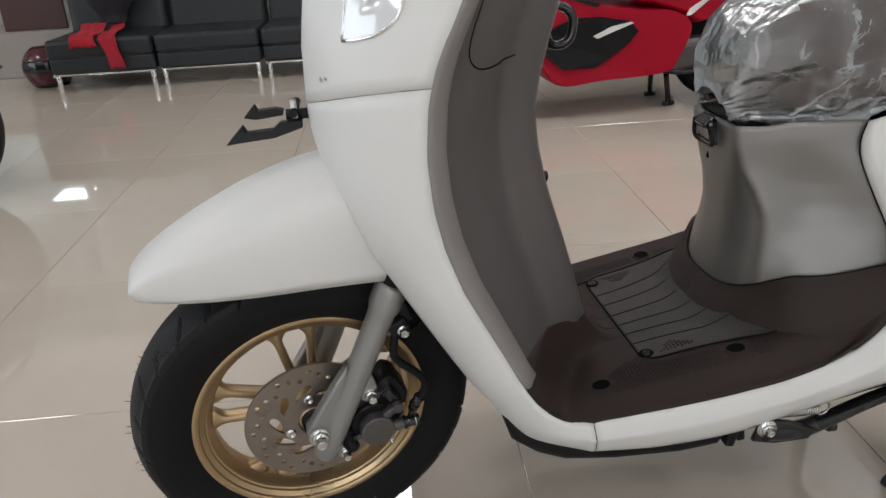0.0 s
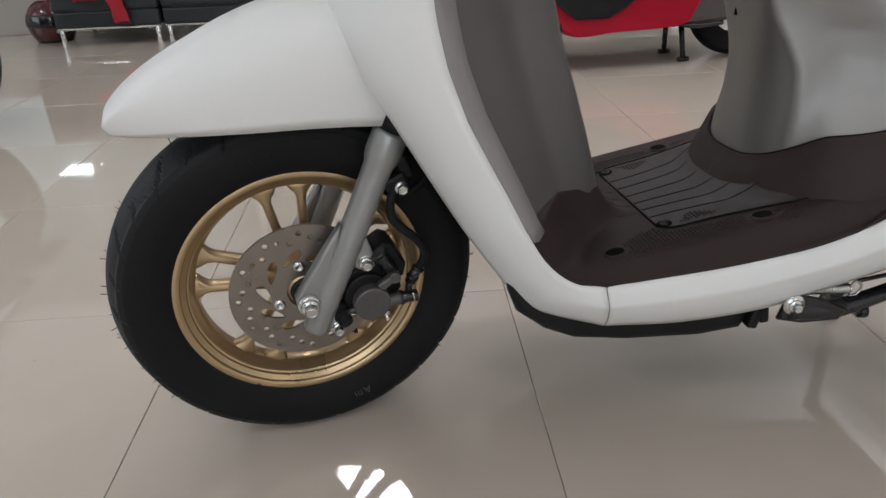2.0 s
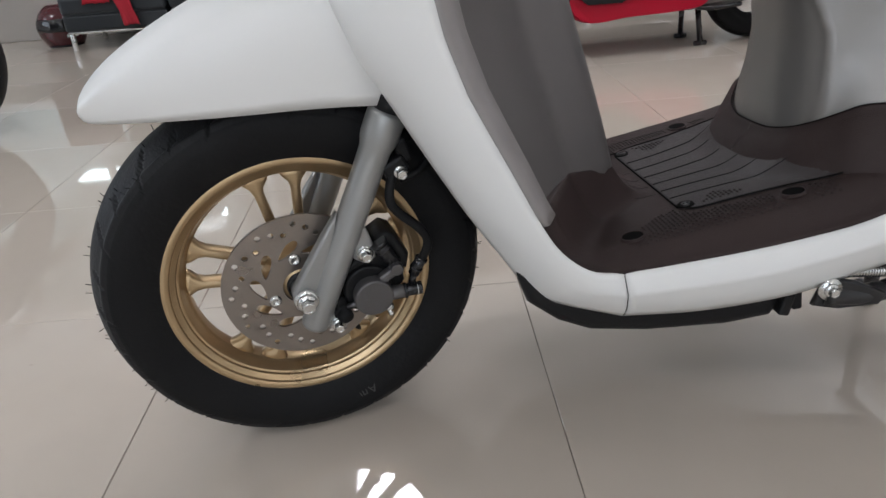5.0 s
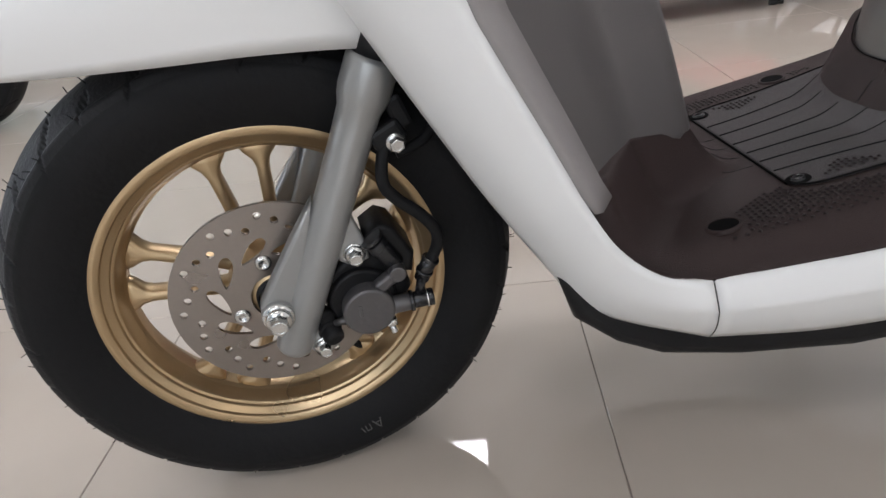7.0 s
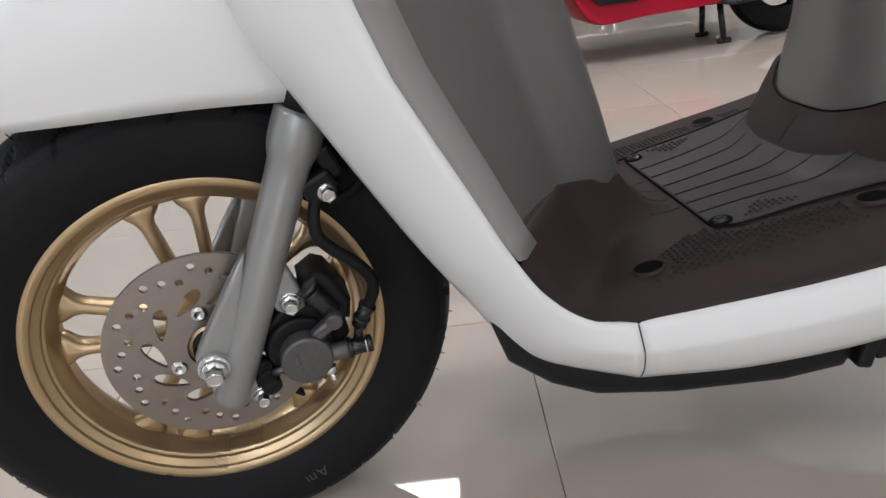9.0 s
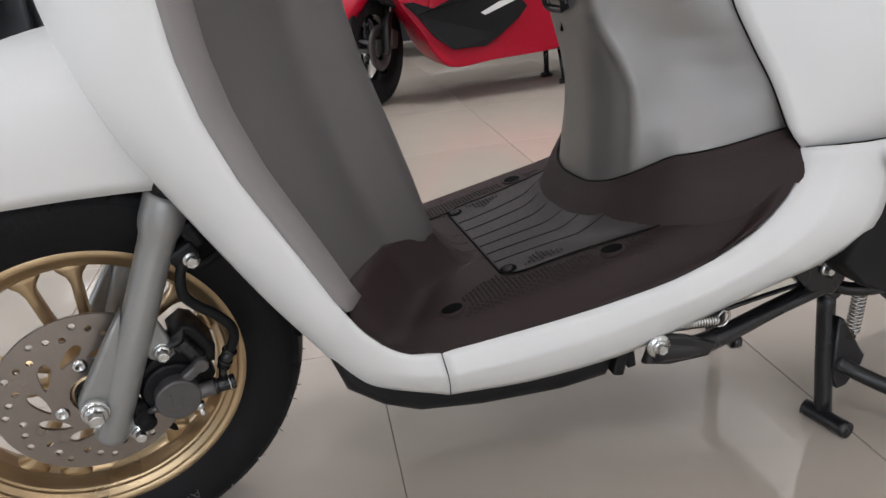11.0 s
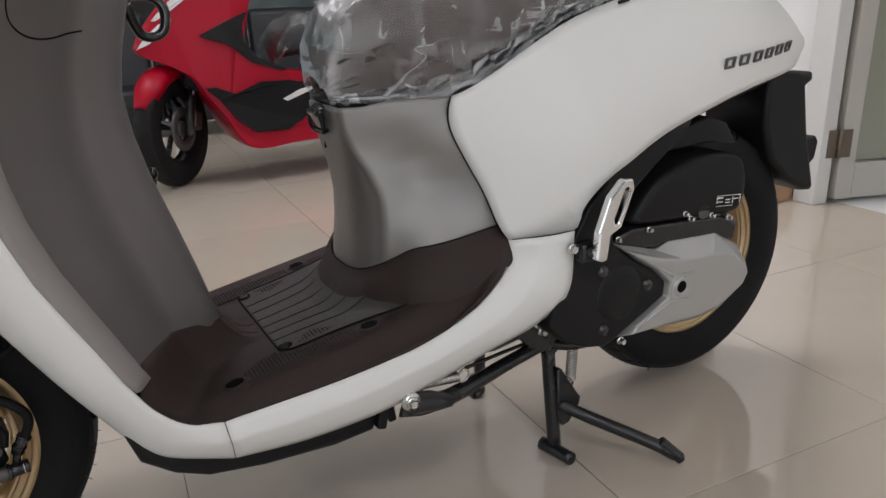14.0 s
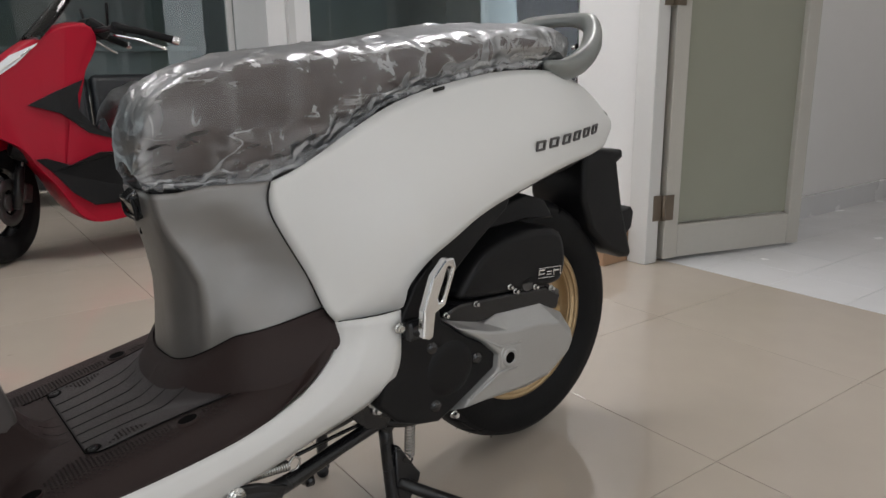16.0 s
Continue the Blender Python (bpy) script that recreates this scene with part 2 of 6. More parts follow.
CLOTHB = mat("dark_cloth", (0.022, 0.02, 0.024), 0.92, bump=0.5, scale=40, vary=0.3, fine=400)
MAROON = mat("maroon_board", (0.06, 0.02, 0.018), 0.5, bump=0.1, scale=20, vary=0.2)
CARDB = mat("cardboard", (0.42, 0.26, 0.16), 0.8, bump=0.2, scale=30, vary=0.08)
PAPER = mat("white_paper", (0.8, 0.8, 0.78), 0.8, vary=0.03)
GREENP = mat("green_paper", (0.35, 0.6, 0.08), 0.8, vary=0.05)
PINKP = mat("pink_paper", (0.75, 0.3, 0.42), 0.8, vary=0.05)
LENS = mat("clear_lens", (0.75, 0.77, 0.78), 0.12, 0.2, vary=0.12, scale=40, coat=0.6)
DARK = mat("black_void", (0.004, 0.004, 0.004), 0.8, spec=0.05)
HELMR = mat("maroon_helmet", (0.07, 0.008, 0.012), 0.2, coat=0.5, vary=0.1)
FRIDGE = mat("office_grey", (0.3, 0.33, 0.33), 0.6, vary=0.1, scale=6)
MARK = mat("grey_print", (0.09, 0.09, 0.085), 0.6)
GLASS = glass_mat("window_glass", (0.8, 0.88, 0.88), 0.0, 0.8)
FROST = mat("frosted_door_glass", (0.33, 0.335, 0.27), 0.24, scale=4, vary=0.06)
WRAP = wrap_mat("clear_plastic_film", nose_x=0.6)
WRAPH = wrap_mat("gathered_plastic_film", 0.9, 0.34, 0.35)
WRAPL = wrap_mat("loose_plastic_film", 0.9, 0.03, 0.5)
EMIT = emit_mat("lamp_diffuser", (1.0, 0.98, 0.95), 4.2)


# ---------- mesh helpers ----------
def V(*a):
    return Vector(a)


def from_lists(verts, faces, smooth=True):
    me = bpy.data.meshes.new("m")
    me.from_pydata([tuple(v) for v in verts], [], faces)
    bm = bmesh.new()
    bm.from_mesh(me)
    bpy.data.meshes.remove(me)
    for f in bm.faces:
        f.smooth = smooth
    return bm


def join(*bms):
    """One bmesh out of several."""
    out = bms[0]
    for b in bms[1:]:
        me = bpy.data.meshes.new("m")
        b.to_mesh(me)
        b.free()
        out.from_mesh(me)
        bpy.data.meshes.remove(me)
    return out


def part(name, bm, material, parent=None, label="", m=None, solid=0.0, bevel=0.0, sub=0, recalc=True, offset=-1.0, up=None):
    if m is not None:
        bm.transform(m)
    if recalc:
        bmesh.ops.recalc_face_normals(bm, faces=bm.faces)
    if up is not None:
        bm.normal_update()
        if sum((f.normal * f.calc_area() for f in bm.faces), Vector()).dot(Vector(up)) < 0:
            bmesh.ops.reverse_faces(bm, faces=bm.faces)
    me = bpy.data.meshes.new(name)
    bm.to_mesh(me)
    bm.free()
    me.materials.append(material)
    ob = new(name, me)
    if parent is not None:
        ob.parent = parent
    if solid:
        s = ob.modifiers.new("thickness", "SOLIDIFY")
        s.thickness, s.offset = solid, offset
    if bevel:
        b = ob.modifiers.new("round", "BEVEL")
        b.width, b.segments, b.limit_method, b.angle_limit = bevel, 2, "ANGLE", radians(35)
    if sub:
        s = ob.modifiers.new("smooth", "SUBSURF")
        s.levels = s.render_levels = sub
    if label:
        tagged(ob, label)
    return ob


def thing(name, label, category, group="", m=None):
    e = new(name)
    e.empty_display_size = 0.1
    if m is not None:
        e.matrix_world = m
    return tagged(e, label, category, group)


def curve(pts, n):
    """Catmull-Rom through points, n samples at even steps of length."""
    p = np.array(pts, float)
    p = np.vstack([2 * p[0] - p[1], p, 2 * p[-1] - p[-2]])
    out = []
    for i in range(1, len(p) - 2):
        for t in np.linspace(0, 1, 14, endpoint=False):
            a, b, c, d = p[i - 1 : i + 3]
            out.append(0.5 * (2 * b + (c - a) * t + (2 * a - 5 * b + 4 * c - d) * t * t + (3 * b - a - 3 * c + d) * t**3))
    out.append(p[-2])
    out = np.array(out)
    s = np.r_[0, np.cumsum(np.linalg.norm(np.diff(out, axis=0), axis=1))]
    q = np.linspace(0, s[-1], n)
    return np.stack([np.interp(q, s, out[:, k]) for k in range(out.shape[1])], 1)


def lerp(x, xs, ys):
    return float(np.interp(x, xs, ys))


def smooth01(x):
    x = min(1.0, max(0.0, x))
    return x * x * (3 - 2 * x)


def loft(secs, closed=False, caps=False):
    """A skin over rows of points."""
    n, verts = len(secs[0]), [p for s in secs for p in s]
    faces = []
    for i in range(len(secs) - 1):
        for j in range(n if closed else n - 1):
            k = (j + 1) % n
            faces.append((i * n + j, i * n + k, (i + 1) * n + k, (i + 1) * n + j))
    if caps:
        faces += [tuple(range(n))[::-1], tuple((len(secs) - 1) * n + j for j in range(n))]
    return from_lists(verts, faces)


def tube(pts, r, n=12, smooth_pts=0, flat=1.0):
    """A round bar along points; r may be a list. flat squeezes it sideways."""
    p = curve(pts, smooth_pts) if smooth_pts else np.array(pts, float)
    rr = np.full(len(p), r) if np.isscalar(r) else np.interp(np.linspace(0, 1, len(p)), np.linspace(0, 1, len(r)), r)
    secs, up = [], None
    for i in range(len(p)):
        d = Vector(p[min(i + 1, len(p) - 1)] - p[max(i - 1, 0)]).normalized()
        if up is None:
            up = d.orthogonal().normalized()
        up = (up - d * up.dot(d)).normalized()
        side = d.cross(up)
        secs.append([Vector(p[i]) + (up * math.cos(a) * flat + side * math.sin(a)) * rr[i] for a in np.linspace(0, 2 * math.pi, n, endpoint=False)])
    return loft(secs, True, True)


def lathe(profile, n=64, closed=False):
    """Turns (radius, y) round the y axis."""
    secs = [[V(r * math.cos(a), y, r * math.sin(a)) for r, y in profile] for a in np.linspace(0, 2 * math.pi, n + 1)[:-1]]
    secs.append(secs[0])
    b = loft(secs, closed)
    bmesh.ops.remove_doubles(b, verts=b.verts, dist=1e-5)
    return b


def box(sx, sy, sz, bevel=0.0, seg=2):
    b = bmesh.new()
    bmesh.ops.create_cube(b, size=1.0)
    bmesh.ops.scale(b, vec=(sx, sy, sz), verts=b.verts)
    if bevel:
        bmesh.ops.bevel(b, geom=b.edges[:], offset=bevel, segments=seg, affect="EDGES", profile=0.5)
    return b


def at(b, m):
    b.transform(m)
    return b


def rod(a, b, r, n=16, bevel=0.0):
    """A cylinder from a to b."""
    a, b = Vector(a), Vector(b)
    d = b - a
    m = bmesh.new()
    bmesh.ops.create_cone(m, cap_ends=True, segments=n, radius1=r, radius2=r, depth=d.length)
    if bevel:
        rim = [e for e in m.edges if abs(e.verts[0].co.z - e.verts[1].co.z) < 1e-6]
        bmesh.ops.bevel(m, geom=rim, offset=bevel, segments=2, affect="EDGES", profile=0.5)
    for f in m.faces:
        f.smooth = len(f.verts) == 4
    m.transform(Matrix.Translation((a + b) / 2) @ d.to_track_quat("Z", "Y").to_matrix().to_4x4())
    return m


def plate(pts, y0, y1, bevel=0.0, seg=2, round_to=0):
    """A solid of the outline (x, z) between y0 and y1 with rounded rims."""
    p = curve(list(pts) + [pts[0]], round_to)[:-1] if round_to else pts
    b = bmesh.new()
    v = [b.verts.new((x, y0, z)) for x, z in p]
    f = b.faces.new(v)
    r = bmesh.ops.extrude_face_region(b, geom=[f])
    moved = [g for g in r["geom"] if isinstance(g, bmesh.types.BMVert)]
    bmesh.ops.translate(b, vec=(0, y1 - y0, 0), verts=moved)
    bmesh.ops.recalc_face_normals(b, faces=b.faces)
    if bevel:
        rim = [e for e in b.edges if abs(e.verts[0].co.y - e.verts[1].co.y) < 1e-7]
        bmesh.ops.bevel(b, geom=rim, offset=bevel, segments=seg, affect="EDGES", profile=0.5)
        for f in b.faces:
            f.smooth = len(f.verts) == 4
    big = [f for f in b.faces if len(f.verts) > 4]
    bmesh.ops.triangulate(b, faces=big, ngon_method="EAR_CLIP")
    return b


def bolt(r, h, inner=True):
    """A hexagon head on a flange, along -y."""
    b = lathe([(0, -h * 0.35), (r * 1.25, -h * 0.35), (r * 1.4, -h * 0.1), (r * 1.4, 0)], 20)
    hexa = bmesh.new()
    bmesh.ops.create_cone(hexa, cap_ends=True, segments=6, radius1=r, radius2=r * 0.94, depth=h * 0.7)
    hexa.transform(Matrix.Translation((0, -h * 0.68, 0)) @ Matrix.Rotation(radians(90), 4, "X"))
    if inner:
        return join(b, hexa, at(lathe([(0, -h * 0.9), (r * 0.5, -h * 0.9), (r * 0.55, -h * 1.06), (r * 0.8, -h * 1.06), (r * 0.82, -h)], 16), Matrix.Identity(4)))
    return join(b, hexa)


def spring(a, b, r, wire, turns):
    a, b = Vector(a), Vector(b)
    d = (b - a).normalized()
    u = d.orthogonal().normalized()
    w = d.cross(u)
    n = turns * 10
    return tube([tuple(a.lerp(b, i / n) + (u * math.cos(i * 0.6283) + w * math.sin(i * 0.6283)) * r) for i in range(n + 1)], wire, 6)

# ---------- the showroom ----------
S = 0.604
GX, GY = 0.328, -0.279  # one tile corner, in the room's axes


def block(name, x0, x1, y0, y1, z0, z1, material, parent=None, bevel=0.0):
    b = box(x1 - x0, y1 - y0, z1 - z0, bevel)
    b.transform(ROOM @ Matrix.Translation(((x0 + x1) / 2, (y0 + y1) / 2, (z0 + z1) / 2)))
    return part(name, b, material, parent)


def structure(ob, label):
    return tagged(ob, label, kind="structure")


floor = structure(block("floor", -8.5, 6.6, -4.6, 13.2, -0.12, -0.004, GROUT), "polished beige tiled showroom floor with thin dark joints")
structure(block("ceiling", -8.5, 6.6, -4.6, 13.2, 3.2, 3.3, CEIL), "plain white flat showroom ceiling")
wall_back = structure(block("wall_back", -5.2, 2.9, 4.95, 5.1, 0, 0.55, BEIGE), "low beige rendered wall under the partition windows")
block("head", -5.2, 2.9, 4.95, 5.1, 2.5, 3.2, WALLP, wall_back)
wall_left = structure(block("wall_left", -5.2, -5.05, -4.6, 5.1, 0, 0.7, WALLP), "white painted side wall below the windows")
block("head", -5.2, -5.05, -4.6, 5.1, 2.7, 3.2, WALLP, wall_left)
for y0, y1 in ((-4.6, -1.5), (2.7, 5.1)):
    block("pier", -5.2, -5.05, y0, y1, 0.7, 2.7, WALLP, wall_left)
wall_front = structure(block("wall_front", -5.2, 2.9, -4.6, -4.45, 0, 0.35, WALLP), "white painted shop-front wall with large window openings")
block("head", -5.2, 2.9, -4.6, -4.45, 2.75, 3.2, WALLP, wall_front)
for x0, x1 in ((-5.2, -4.5), (-1.3, -1.1), (2.1, 2.9)):
    block("pier", x0, x1, -4.6, -4.45, 0.35, 2.75, WALLP, wall_front)
wall_right = structure(block("wall_right", 2.62, 2.78, 0.826, 1.16, 0, 2.15, WALLP), "white painted wall between door and office window")
block("sill_wall", 2.70, 2.82, 1.16, 4.3, 0, 0.55, WALLP, wall_right)
block("head", 2.70, 2.82, -4.45, 4.95, 2.15, 3.2, WALLP, wall_right)
block("pier", 2.70, 2.82, -2.6, -0.6, 0, 2.15, WALLP, wall_right)
block("pier", 2.70, 2.82, -4.45, -4.3, 0, 2.15, WALLP, wall_right)
block("sill_wall", 2.70, 2.82, -4.3, -2.6, 0, 0.4, WALLP, wall_right)
block("corner_column", 2.58, 2.9, 4.28, 4.95, 0, 2.15, WALLP, wall_right)
structure(block("wall_corridor", 2.82, 6.6, 0.82, 0.95, 0, 3.2, WALLP), "white painted corridor wall with a raised base")
structure(block("wall_end", 6.45, 6.6, -2.6, 0.82, 0, 3.2, WALLP), "white painted end wall of the corridor")
structure(block("wall_near", 2.82, 6.45, -2.6, -2.45, 0, 3.2, WALLP), "white painted far side of the corridor")
structure(block("baseboard", 3.6, 6.45, 0.795, 0.818, 0, 0.11, WTILE), "white tiled skirting along the corridor wall")
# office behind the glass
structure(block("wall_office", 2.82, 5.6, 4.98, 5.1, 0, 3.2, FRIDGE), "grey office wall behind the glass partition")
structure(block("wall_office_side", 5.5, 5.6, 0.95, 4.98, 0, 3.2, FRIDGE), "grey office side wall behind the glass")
structure(block("wall_behind", -8.5, -1.6, 13.05, 13.2, 0, 3.2, WALLP), "white wall of the bright room behind the partition")
# unseen wall added to block the back room's lamp from the right half
structure(block("wall_between", -1.6, -1.45, 5.1, 13.2, 0, 3.2, WALLP), "white wall added behind the partition to keep light out of its right half")
# darkness of the right half put into grey walls, here and at the end
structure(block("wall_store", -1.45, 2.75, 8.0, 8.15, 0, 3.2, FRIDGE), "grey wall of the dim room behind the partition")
structure(block("wall_behind_side", -8.5, -8.35, 5.1, 13.05, 0, 3.2, WALLP), "white side wall of the room behind the partition")
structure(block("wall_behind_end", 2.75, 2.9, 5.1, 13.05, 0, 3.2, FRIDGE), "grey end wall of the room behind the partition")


def window(name, x0, y0, x1, y1, z0, z1, mullions, label, fm=ALUW, t=0.05):
    """A framed glass window in the room's axes along a wall line."""
    a, b = V(x0, y0, 0), V(x1, y1, 0)
    d = (b - a)
    ln = d.length
    m = ROOM @ Matrix.Translation(a) @ Matrix.Rotation(math.atan2(d.y, d.x), 4, "Z")
    w = structure(new(name), label)
    for zz, hh in ((z0 + t / 2, t), (z1 - t / 2, t)):
        part("rail", box(ln, 0.07, hh, 0.004), fm, w, m=m @ Matrix.Translation((ln / 2, 0, zz)))
    xs = [0.0] + list(mullions) + [ln]
    for i, x in enumerate(xs):
        x = min(max(x, t / 2), ln - t / 2)
        part("mullion", box(t, 0.066, z1 - z0 - 2 * t, 0.004), fm, w, m=m @ Matrix.Translation((x, 0, (z0 + z1) / 2)))
    for i in range(len(xs) - 1):
        p = part("pane", box(xs[i + 1] - xs[i] - t, 0.006, z1 - z0 - 2 * t), GLASS, w, m=m @ Matrix.Translation(((xs[i] + xs[i + 1]) / 2, 0, (z0 + z1) / 2)))
        p.visible_shadow = False
    return w


window("window_1", -5.05, 5.0, 2.58, 5.0, 0.55, 2.5, (1.3, 2.6, 3.9), "white framed glass partition along the back wall")
window("window_2", 2.76, 4.28, 2.76, 1.16, 0.55, 2.15, (), "white framed office window beside the door")
window("window_3", -4.5, -4.52, -1.3, -4.52, 0.35, 2.75, (1.6,), "large white framed shop-front window")
window("window_4", -1.1, -4.52, 2.1, -4.52, 0.35, 2.75, (1.6,), "large white framed shop-front window with one mullion")
# this unseen window beside the corridor is added to go with the right-hand lamp
window("window_6", 2.76, -2.6, 2.76, -4.3, 0.4, 2.15, (), "white framed window added beside the corridor for light from the right")
window("window_5", -5.12, -1.5, -5.12, 2.7, 0.7, 2.7, (1.4, 2.8), "white framed side window")

# the glazed door standing open against the corridor wall
def door():
    d = structure(new("door_1"), "beige aluminium door with frosted glass standing open")
    m = ROOM @ pose(2.674, 0.744, 0, 0, 0, -15.5)
    w, h, t = 0.70, 2.08, 0.045
    part("stile", box(0.065, t, h, 0.004), ALU, d, m=m @ Matrix.Translation((0.035, 0, h / 2 + 0.012)))
    part("stile", box(0.065, t, h, 0.004), ALU, d, m=m @ Matrix.Translation((w - 0.035, 0, h / 2 + 0.012)))
    part("bottom_rail", box(w - 0.136, t - 0.004, 0.13, 0.004), ALU, d, m=m @ Matrix.Translation((w / 2, 0, 0.079)))
    part("top_rail", box(w - 0.136, t - 0.004, 0.1, 0.004), ALU, d, m=m @ Matrix.Translation((w / 2, 0, h - 0.04)))
    part("pane", box(w - 0.136, 0.008, h - 0.24, 0), FROST, d, m=m @ Matrix.Translation((w / 2, 0.006, h / 2 + 0.03)))
    for z in (0.22, 1.02, 1.85):
        hg = join(rod((-0.012, -0.03, z - 0.05), (-0.012, -0.03, z + 0.05), 0.008, 12), at(box(0.05, 0.004, 0.1, 0.001), Matrix.Translation((0.012, -0.026, z))), at(box(0.045, 0.004, 0.1, 0.001), Matrix.Translation((-0.036, -0.024, z))))
        part("hinge", hg, STEEL, d, "dull brown steel hinge", m=m)
    part("door_frame", box(0.07, 0.09, 2.15, 0.004), ALUW, d, m=ROOM @ Matrix.Translation((2.615, 0.78, 1.075)))
    part("door_stop", box(0.03, 0.05, 2.15, 0.003), ALU, d, m=ROOM @ Matrix.Translation((2.657, 0.777, 1.075)))
    part("door_frame", box(0.07, 0.09, 2.15, 0.004), ALUW, d, m=ROOM @ Matrix.Translation((2.735, -0.555, 1.075)))


door()
# ceiling troffers
def troffer():
    e = thing("ceiling_light", "white louvred fluorescent ceiling light, lit", "ceiling light", "ceiling lights")
    part("frame", join(*[at(box(*s, 0.003), Matrix.Translation(p)) for s, p in (((0.62, 0.03, 0.06), (0, 0.295, 0)), ((0.62, 0.03, 0.06), (0, -0.295, 0)), ((0.03, 0.56, 0.06), (0.295, 0, 0)), ((0.03, 0.56, 0.06), (-0.295, 0, 0)))]), ALUW, e)
    part("diffuser", at(box(0.56, 0.56, 0.01), Matrix.Translation((0, 0, 0.02))), EMIT, e)
    for i in range(3):
        part("louvre", at(box(0.022, 0.56, 0.04), Matrix.Translation((-0.14 + i * 0.14, 0, -0.005))), ALUW, e)
    for i in range(2):
        part("louvre", at(box(0.56, 0.024, 0.03), Matrix.Translation((0, -0.095 + i * 0.19, -0.01))), ALUW, e)
    return e


TROFFERS = [(-0.23, 3.22), (2.05, 1.05), (-2.9, 1.6), (0.3, 1.9), (0.2, -2.2), (-2.6, -2.0), (-5.4, 11.1), (-2.5, 9.0)]
first = troffer()
first.matrix_world = ROOM @ pose(*TROFFERS[0], 3.165)
for x, y in TROFFERS[1:]:
    copy_thing(first, ROOM @ pose(x, y, 3.165))
for x, y in TROFFERS:
    # the unseen light by the door is added, and stronger, to brighten the wall there
    area("ceiling_light_glow", ROOM @ pose(x, y, 3.12), 0.55, 0.55, 23.0 if x > 2 else 10.0, (0.97, 0.98, 1.0))

# ---------- the white scooter ----------
scooter = thing("scooter", "pearl white scooter with brown floorboard and gold wheels, on centre stand", "scooter")


def mir(b):
    """A copy mirrored to the other side."""
    c = b.copy()
    c.transform(Matrix.Scale(-1, 4, (0, 1, 0)))
    return c


# rear edge of the white leg shield (x by z), and of the inner ridge
ZB = [0.354, 0.40, 0.438, 0.485, 0.54, 0.59, 0.64, 0.68, 0.72, 0.755, 0.79, 0.86, 0.94]
XB = [0.271, 0.249, 0.230, 0.207, 0.188, 0.178, 0.174, 0.178, 0.188, 0.200, 0.214, 0.245, 0.28]
ZR = [0.342, 0.41, 0.473, 0.545, 0.602, 0.648, 0.69, 0.74, 0.79, 0.86, 0.94]
XR = [0.405, 0.388, 0.370, 0.348, 0.336, 0.332, 0.338, 0.351, 0.366, 0.39, 0.41]
# front contour of the nose, and the front lower edge beside the wheel
ZN = [0.47, 0.51, 0.567, 0.61, 0.65, 0.70, 0.757, 0.82, 0.90]
XN = [0.125, 0.094, 0.066, 0.052, 0.046, 0.044, 0.047, 0.06, 0.09]


def bez(a, c, b, n):
    return [a * (1 - t) ** 2 + c * (2 * t * (1 - t)) + b * t * t for t in np.linspace(0, 1, n)]


ZF = [0.47, 0.51, 0.567, 0.61, 0.65, 0.70, 0.757, 0.82, 0.93]
XF = [0.131, 0.108, 0.086, 0.075, 0.071, 0.071, 0.078, 0.094, 0.13]
YF = [0.13, 0.124, 0.116, 0.11, 0.106, 0.104, 0.102, 0.098, 0.09]


def rise(z):
    return smooth01((z - 0.6) / 0.1) * (1 - smooth01((z - 0.7) / 0.12))


_z = np.linspace(0.354, 0.94, 90)
ZB2 = [float(z + 0.0195 * rise(z)) for z in _z]
XB2 = [lerp(z, ZB, XB) for z in _z]


def shell(z0, z1, n):
    """White leg shield: level sections from edge to edge round the nose."""
    secs = []
    for z in np.linspace(z0, z1, n):
        xb, xn, xf, yf = lerp(z, ZB, XB), lerp(z, ZN, XN), lerp(z, ZF, XF), lerp(z, ZF, YF)
        k = 1 - 0.25 * smooth01((z - 0.76) / 0.17)
        p, q = V(xb, -0.2 * k, z), V(xf, -yf * k, z)
        mid = (p + q) / 2 + V(-0.012, -0.024 - 0.012 * smooth01((z - 0.47) / 0.1), 0)
        nose = V(xn, 0, z)
        left = bez(p, mid, q, 11) + bez(q, V(xn + 0.002, -yf * k * 0.55, z), nose, 9)[1:]
        w = rise(z)
        left = [V(a.x, a.y, a.z + w * lerp(-a.y, [0, 0.05, 0.1, 0.2], [-0.026, -0.018, -0.006, 0.02])) for a in left]
        secs.append(left + [V(a.x, -a.y, a.z) for a in left[-2::-1]])
    return loft(secs), secs


def shell_y(x, z):
    """Side of the white shell at a height, left half."""
    xb, xn, xf, yf = lerp(z, ZB, XB), lerp(z, ZN, XN), lerp(z, ZF, XF), lerp(z, ZF, YF)
    k = 1 - 0.25 * smooth01((z - 0.76) / 0.17)
    q = V(xf, -yf * k, z)
    mid = (V(xb, -0.2 * k, z) + q) / 2 + V(-0.012, -0.036, 0)
    row = bez(V(xb, -0.2 * k, z), mid, q, 15) + bez(q, V(xn + 0.002, -yf * k * 0.55, z), V(xn, 0, z), 12)[1:]
    return float(np.interp(x, [a.x for a in row[::-1]], [a.y for a in row[::-1]]))


part("upper_cowl", shell(0.7004, 0.93, 14)[0], WHITE, scooter, solid=0.004, up=(-1, 0, 0))


# headlights set into the upper cowl
hl = [(0.099, 0.7625), (0.115, 0.765), (0.14, 0.774), (0.158, 0.792), (0.166, 0.83), (0.15, 0.865), (0.128, 0.85), (0.11, 0.81)]
hc = curve(hl + [hl[0]], 36)[:-1]
